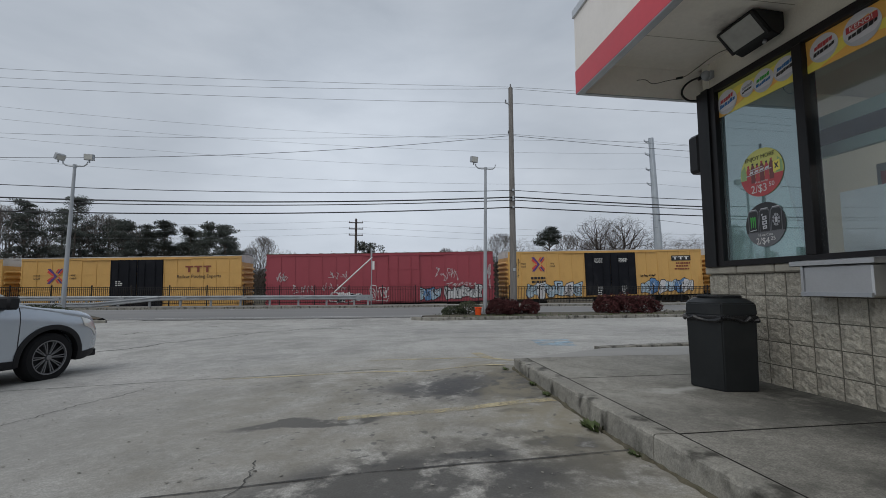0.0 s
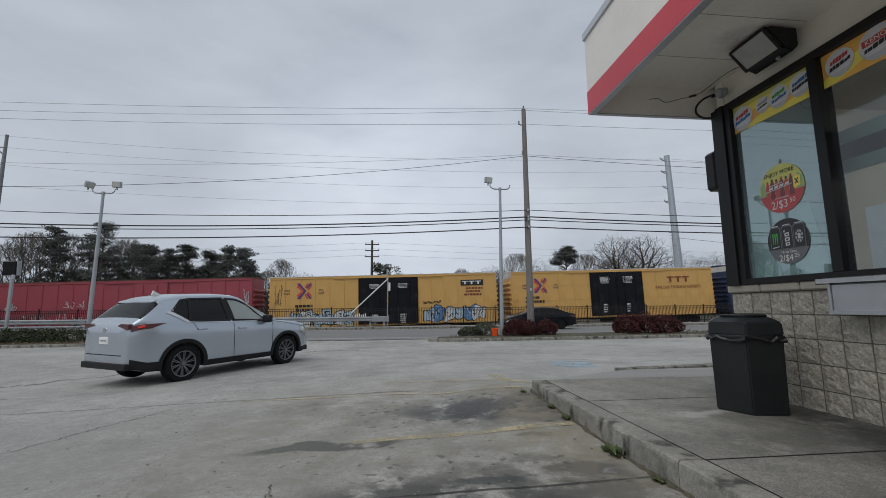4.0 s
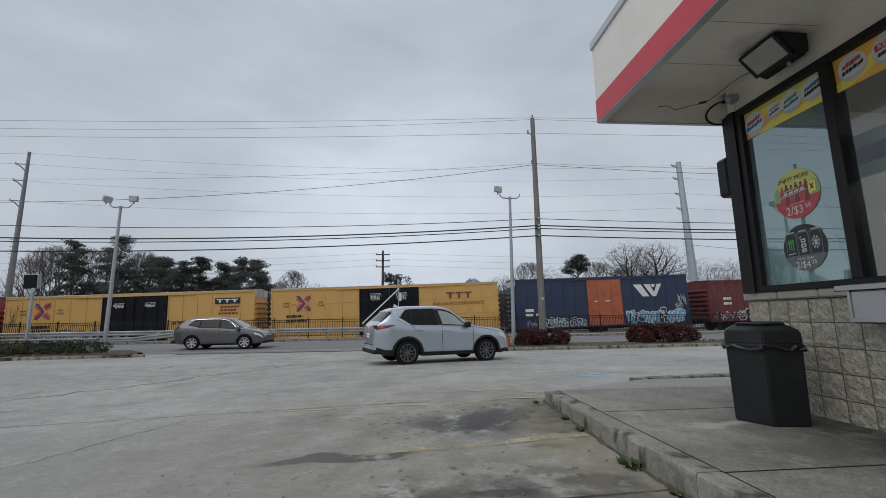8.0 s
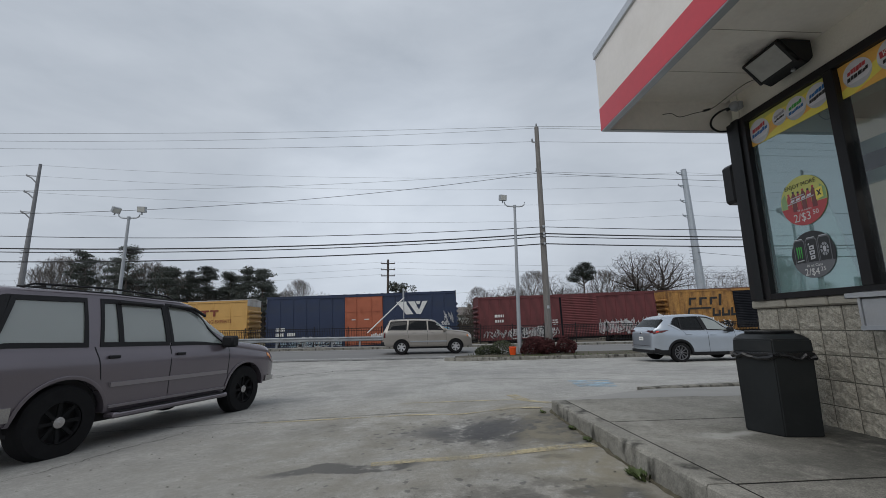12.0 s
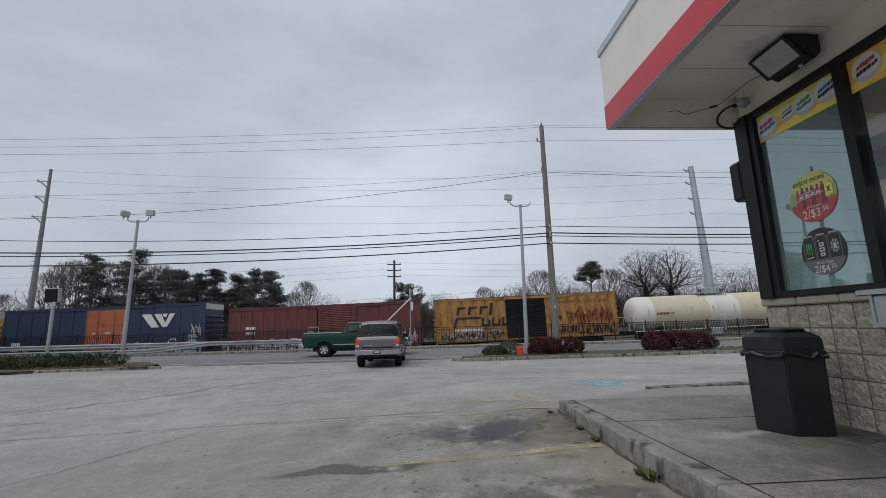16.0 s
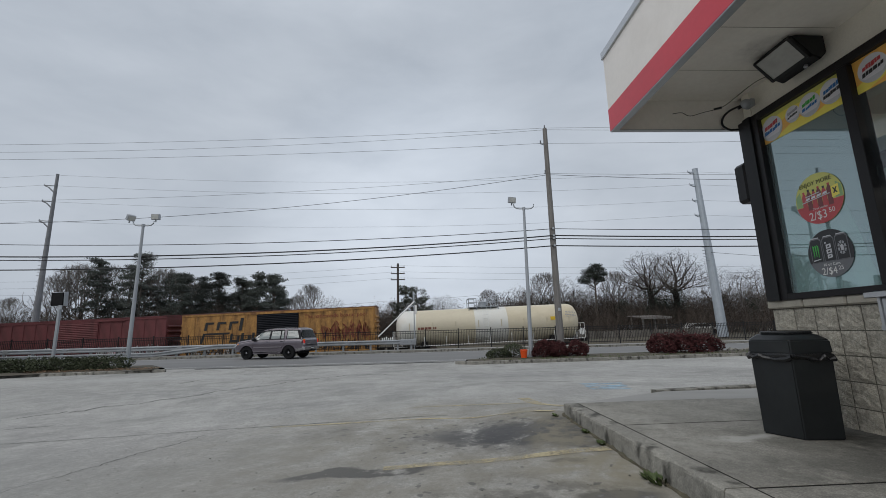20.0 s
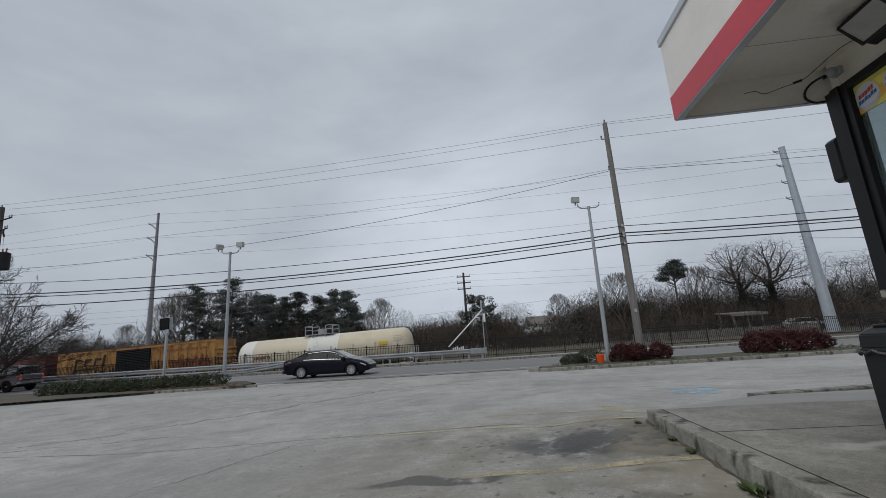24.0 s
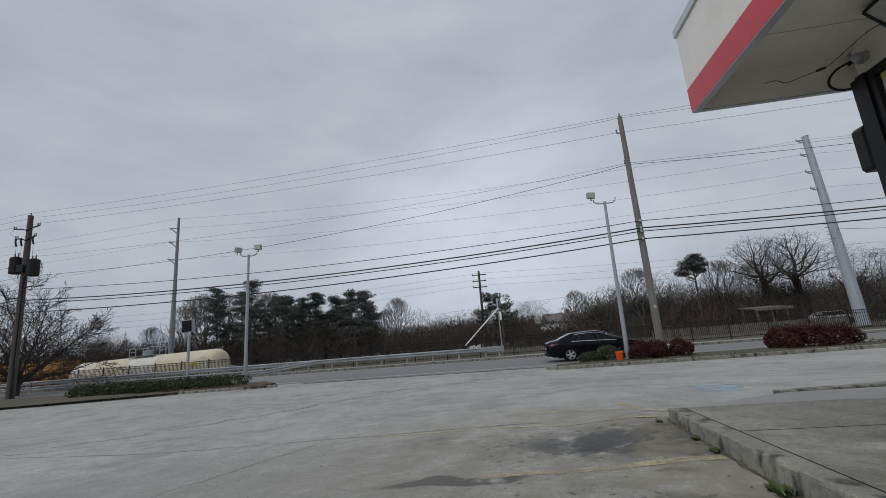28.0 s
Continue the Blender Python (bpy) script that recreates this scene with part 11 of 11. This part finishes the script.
def make_far_things():
    pale = mat("house_siding", (0.66, 0.66, 0.63), 0.8, var=0.08, scale=3)
    house(9.8, 86, 6.0, 6, 3.4, pale, 8, "pale two-storey house among the trees")
    house(17.0, 101, 5, 5, 3.8, pale, -10, "small pale house among the trees")
    house(62, 66, 9, 7, 3.2, pale, 0, "low white house beyond the fence")
    sh = thing("open_shed", pose(28.8, 54, -0.5), "open shed with a rusty brown roof", "shed")
    for x in (-1.5, 0, 1.5):
        for y in (-1.5, 1.5):
            part("post", B(x - 0.07, x + 0.07, y - 0.07, y + 0.07, 0, 2.3), M["wood"], sh)
    part("roof", prism(bmesh.new(), [(-1.9, 2.25), (1.9, 2.5), (1.9, 2.62), (-1.9, 2.37)], -1.9, 1.9, axis="x"), M["shingle"], sh)
    part("fascia", B(-1.95, 1.95, -1.96, -1.9, 2.1, 2.4), M["wood"], sh)
    # pale board fence beyond the iron one
    f = thing("board_fence", pose(24, 49.5, -0.5), "weathered pale board fence beyond the railway", "fence")
    bd = None
    for k in range(60):
        x = -9 + 0.32 * k
        if bd is None:
            bd = part("board", B(0, 0.28, 0, 0.03, 0.05, 0.85), mat("old_boards", (0.17, 0.155, 0.135), 0.85, var=0.25, scale=4, rand=0.2), f, m=pose(x, 0, 0))
        else:
            again(bd, f, pose(x, 0, 0.03 * math.sin(k * 1.7)))
    for z in (0.3, 0.7):
        part("rail", B(-9, 10.2, 0.03, 0.08, z, z + 0.09), M["wood"], f)
    for x, y, s in ((30.0, 64, 1), (37.5, 57, 1)):
        v = thing("parked_car", pose(x, y, -0.5, 0, 0, 75 if x < 31 else 0), "white car parked beyond the railway fence", "car", "parked cars")
        part("body", prism(bmesh.new(), [(-2.2, 0.25), (2.2, 0.25), (2.25, 0.7), (1.2, 0.95), (0.6, 1.42), (-1.3, 1.45), (-1.9, 1.0), (-2.25, 0.9)], -0.85, 0.85), M["white"], v)
        part("glass", prism(bmesh.new(), [(1.1, 0.97), (0.58, 1.36), (-1.25, 1.39), (-1.75, 1.0)], -0.87, 0.87), M["car_glass"], v)
        for a in (-1.35, 1.35):
            part("wheel", T((a, -0.88, 0.32), (a, -0.68, 0.32), 0.32, seg=16), M["rubber"], v)
            part("wheel", T((a, 0.68, 0.32), (a, 0.88, 0.32), 0.32, seg=16), M["rubber"], v)


make_trees()
make_far_things()


# ---- what moves ----
TRAIN_WAY = [(0, 0), (3, 15.72), (6, 31.28), (8, 41.5), (11, 57.1), (15, 77.8), (17, 88.1), (20, 103.5), (25, 128.6), (28, 143.0)]


def glide(rows, t):
    """A smooth value through (t, v) rows (cubic, with the slopes of the neighbours)."""
    n = len(rows)
    i = max(0, min(n - 2, next((k for k in range(n - 1) if t <= rows[k + 1][0]), n - 2)))

    def slope(k):
        a, b = max(k - 1, 0), min(k + 1, n - 1)
        return (rows[b][1] - rows[a][1]) / (rows[b][0] - rows[a][0])

    (t0, v0), (t1, v1) = rows[i], rows[i + 1]
    h = t1 - t0
    u = (t - t0) / h
    if u < 0 or u > 1:
        k = i if u < 0 else i + 1
        return rows[k][1] + slope(k) * (t - rows[k][0])
    a, b = slope(i) * h, slope(i + 1) * h
    return v0 * (2 * u**3 - 3 * u**2 + 1) + a * (u**3 - 2 * u**2 + u) + v1 * (-2 * u**3 + 3 * u**2) + b * (u**3 - u**2)


def motions():
    times = [0.5 * k for k in range(57)]
    for car, x0 in TRAIN:
        rows = []
        for t in times:
            x = x0 - glide(TRAIN_WAY, t)
            rows.append((t, pose(x, TRAIN_Y + 1.5, -1.32 + 0.0245 * x, 0, -1.4035, 0)))
        walk(car, rows)
    steps = [28.0 * k / 252 for k in range(253)]
    for ws in WHEELSETS:
        base = ws.matrix_basis.translation.copy()
        walk(ws, [(t, pose(base.x, base.y, base.z, 0, -math.degrees(glide(TRAIN_WAY, t) / 0.46), 0)) for t in steps])

    for key, rows in WAYS.items():
        drive(CARS[key], rows)


# seconds, x, y, heading of the middle of the wheelbase
WAYS = {
    "silver": [(0, -6.22, 6.3, 75), (1, -5.72, 7.95, 74), (2, -5.3, 9.05, 71), (3, -4.92, 9.85, 68), (3.5, -4.72, 10.4, 63), (5.5, -3.0, 12.45, 43), (6.5, -1.60, 13.3, 28), (8, 0.96, 14.4, 19), (9, 3.20, 15.3, 10.5), (11, 8.5, 16.4, 2),
               (12.5, 12.7, 16.5, 1), (15, 20, 16.6, 2), (18, 34, 17, 2), (24, 62, 17.6, 1), (28, 62.5, 17.6, 1)],
    "wagon": [(0, -6.0, -18, 84), (6, -6.0, -18, 84), (8, -5.9, -13.5, 84), (9.5, -5.5, -6.2, 80), (10.5, -5.15, -0.6, 76), (11.0, -4.88, 2.2, 73), (11.4, -4.68, 4.0, 72), (11.8, -4.35, 5.8, 72), (12.5, -3.53, 8.4, 74), (14.5, -1.84, 15.8, 79),
              (15.5, -1.6, 18.5, 84), (17, -1.85, 20.4, 101), (18, -2.2, 21.6, 110), (19, -4.6, 24.86, 138), (20, -9.18, 27.3, 165), (21, -15.6, 28.2, 176), (21.5, -18.4, 28.3, 178), (24, -36, 28.3, 180), (27, -70, 28.3, 180), (28, -75, 28.3, 180)],
    "saloon_left": [(0, 36.5, 27.6, 180), (2.4, 20.0, 27.6, 180), (3, 16.2, 27.6, 180), (5.5, -2.1, 27.6, 180), (6.1, -8.6, 27.6, 180), (6.5, -12.9, 27.6, 180), (7, -18.0, 27.6, 180), (9, -38, 27.6, 180), (13, -74, 27.6, 180), (15, -78, 27.6, 180), (28, -78, 27.6, 180)],
    "grey": [(0, -72, 24.1, 0), (3, -70, 24.1, 0), (6, -31, 24.1, 0), (7, -19.8, 24.1, 0), (7.4, -15.9, 24.1, 0), (8, -9.8, 24.1, 0), (8.6, -3.6, 24.1, 0), (9, 0.2, 24.1, 0), (9.8, 9.4, 24.1, 0), (10.2, 14.0, 24.1, 0), (10.6, 18.4, 24.1, 0), (13, 45, 24.1, 0), (16, 74, 24.1, 0), (18, 76, 24.1, 0), (28, 76, 24.1, 0)],
    "beige": [(0, -80, 24.6, 0), (5, -78, 24.6, 0), (9, -29.5, 24.6, 0), (9.8, -20.9, 24.6, 0), (10.6, -13.1, 24.6, 0), (11, -9.4, 24.6, 0), (11.8, -1.4, 24.6, 0), (12.2, 3.1, 24.6, 0), (12.5, 6.5, 24.6, 0), (14.5, 29, 24.6, 0), (19, 84, 24.6, 0), (20, 86, 24.6, 0), (28, 86, 24.6, 0)],
    "green": [(0, -88, 25.0, 0), (9, -86, 25.0, 0), (14, -26, 25.0, 0), (14.5, -20.6, 25.0, 0), (15, -15.8, 25.0, 0), (15.4, -11.4, 25.0, 0), (15.8, -6.3, 25.0, 0), (16.3, 0.9, 25.0, 0), (16.8, 7.8, 25.0, 0), (17, 10.9, 25.0, 0), (17.7, 19.6, 25.0, 0), (20, 50, 25.0, 0), (23, 94, 25.0, 0), (24, 96, 25.0, 0), (28, 96, 25.0, 0)],
    "saloon_one": [(0, -64, 24.0, 0), (18, -63, 24.0, 0), (20, -52, 24.0, 0), (23, -21.5, 24.0, 0), (23.5, -15.4, 24.0, 0), (24, -9.3, 24.0, 0), (24.5, -2.9, 24.0, 0), (25, 4.0, 24.0, 0), (25.5, 10.9, 24.0, 0), (26, 18.1, 24.0, 0), (28, 47, 24.0, 0)],
    "saloon_two": [(0, -92, 24.0, 0), (18, -91, 24.0, 0), (20, -84, 24.0, 0), (25, -33.7, 24.0, 0), (25.5, -27.5, 24.0, 0), (26, -21.5, 24.0, 0), (26.5, -15.5, 24.0, 0), (27, -9.2, 24.0, 0), (27.5, -2.4, 24.0, 0), (28, 4.35, 24.0, 0)],
}


def drive(car, rows):
    """Key a car along its way on the ground, and roll its wheels by the distance gone."""
    wheels, r = VEHICLES[car]
    ways = [[(row[0], row[k]) for row in rows] for k in (1, 2, 3)]

    def place(t):
        x, y, h = (glide(w, t) for w in ways)
        c, s = math.cos(radians(h)), math.sin(radians(h))
        z = [ground_z(x + c * d, y + s * d) if y < 21 else -0.515 + 0.03 * math.sin((max(21.2, min(30.3, y + s * d)) - 21.2) / 9.1 * math.pi) for d in (-1.4, 1.4)]
        return pose(x, y, (z[0] + z[1]) / 2, 0, -math.degrees(math.atan2(z[1] - z[0], 2.8)), h)

    n = 281
    ts = [28.0 * k / (n - 1) for k in range(n)]
    walk(car, [(t, place(t)) for t in ts])
    gone, last = [0.0], place(0.0).translation
    for k in range(28 * FPS + 1):
        p = place(k / FPS).translation
        gone.append(gone[-1] + (p - last).length)
        last = p
    for w in wheels:
        base = w.matrix_basis.translation.copy()
        keys, prev = [], None
        for k in range(28 * FPS + 1):
            a = math.degrees(gone[k + 1] / r)
            if prev is None or a - prev > 55 or k == 28 * FPS:
                keys.append((k / FPS, pose(base.x, base.y, base.z, 0, min(a, (prev or 0) + 80) if prev is not None else a, 0)))
                prev = min(a, (prev or 0) + 80) if prev is not None else a
        walk(w, keys)


motions()
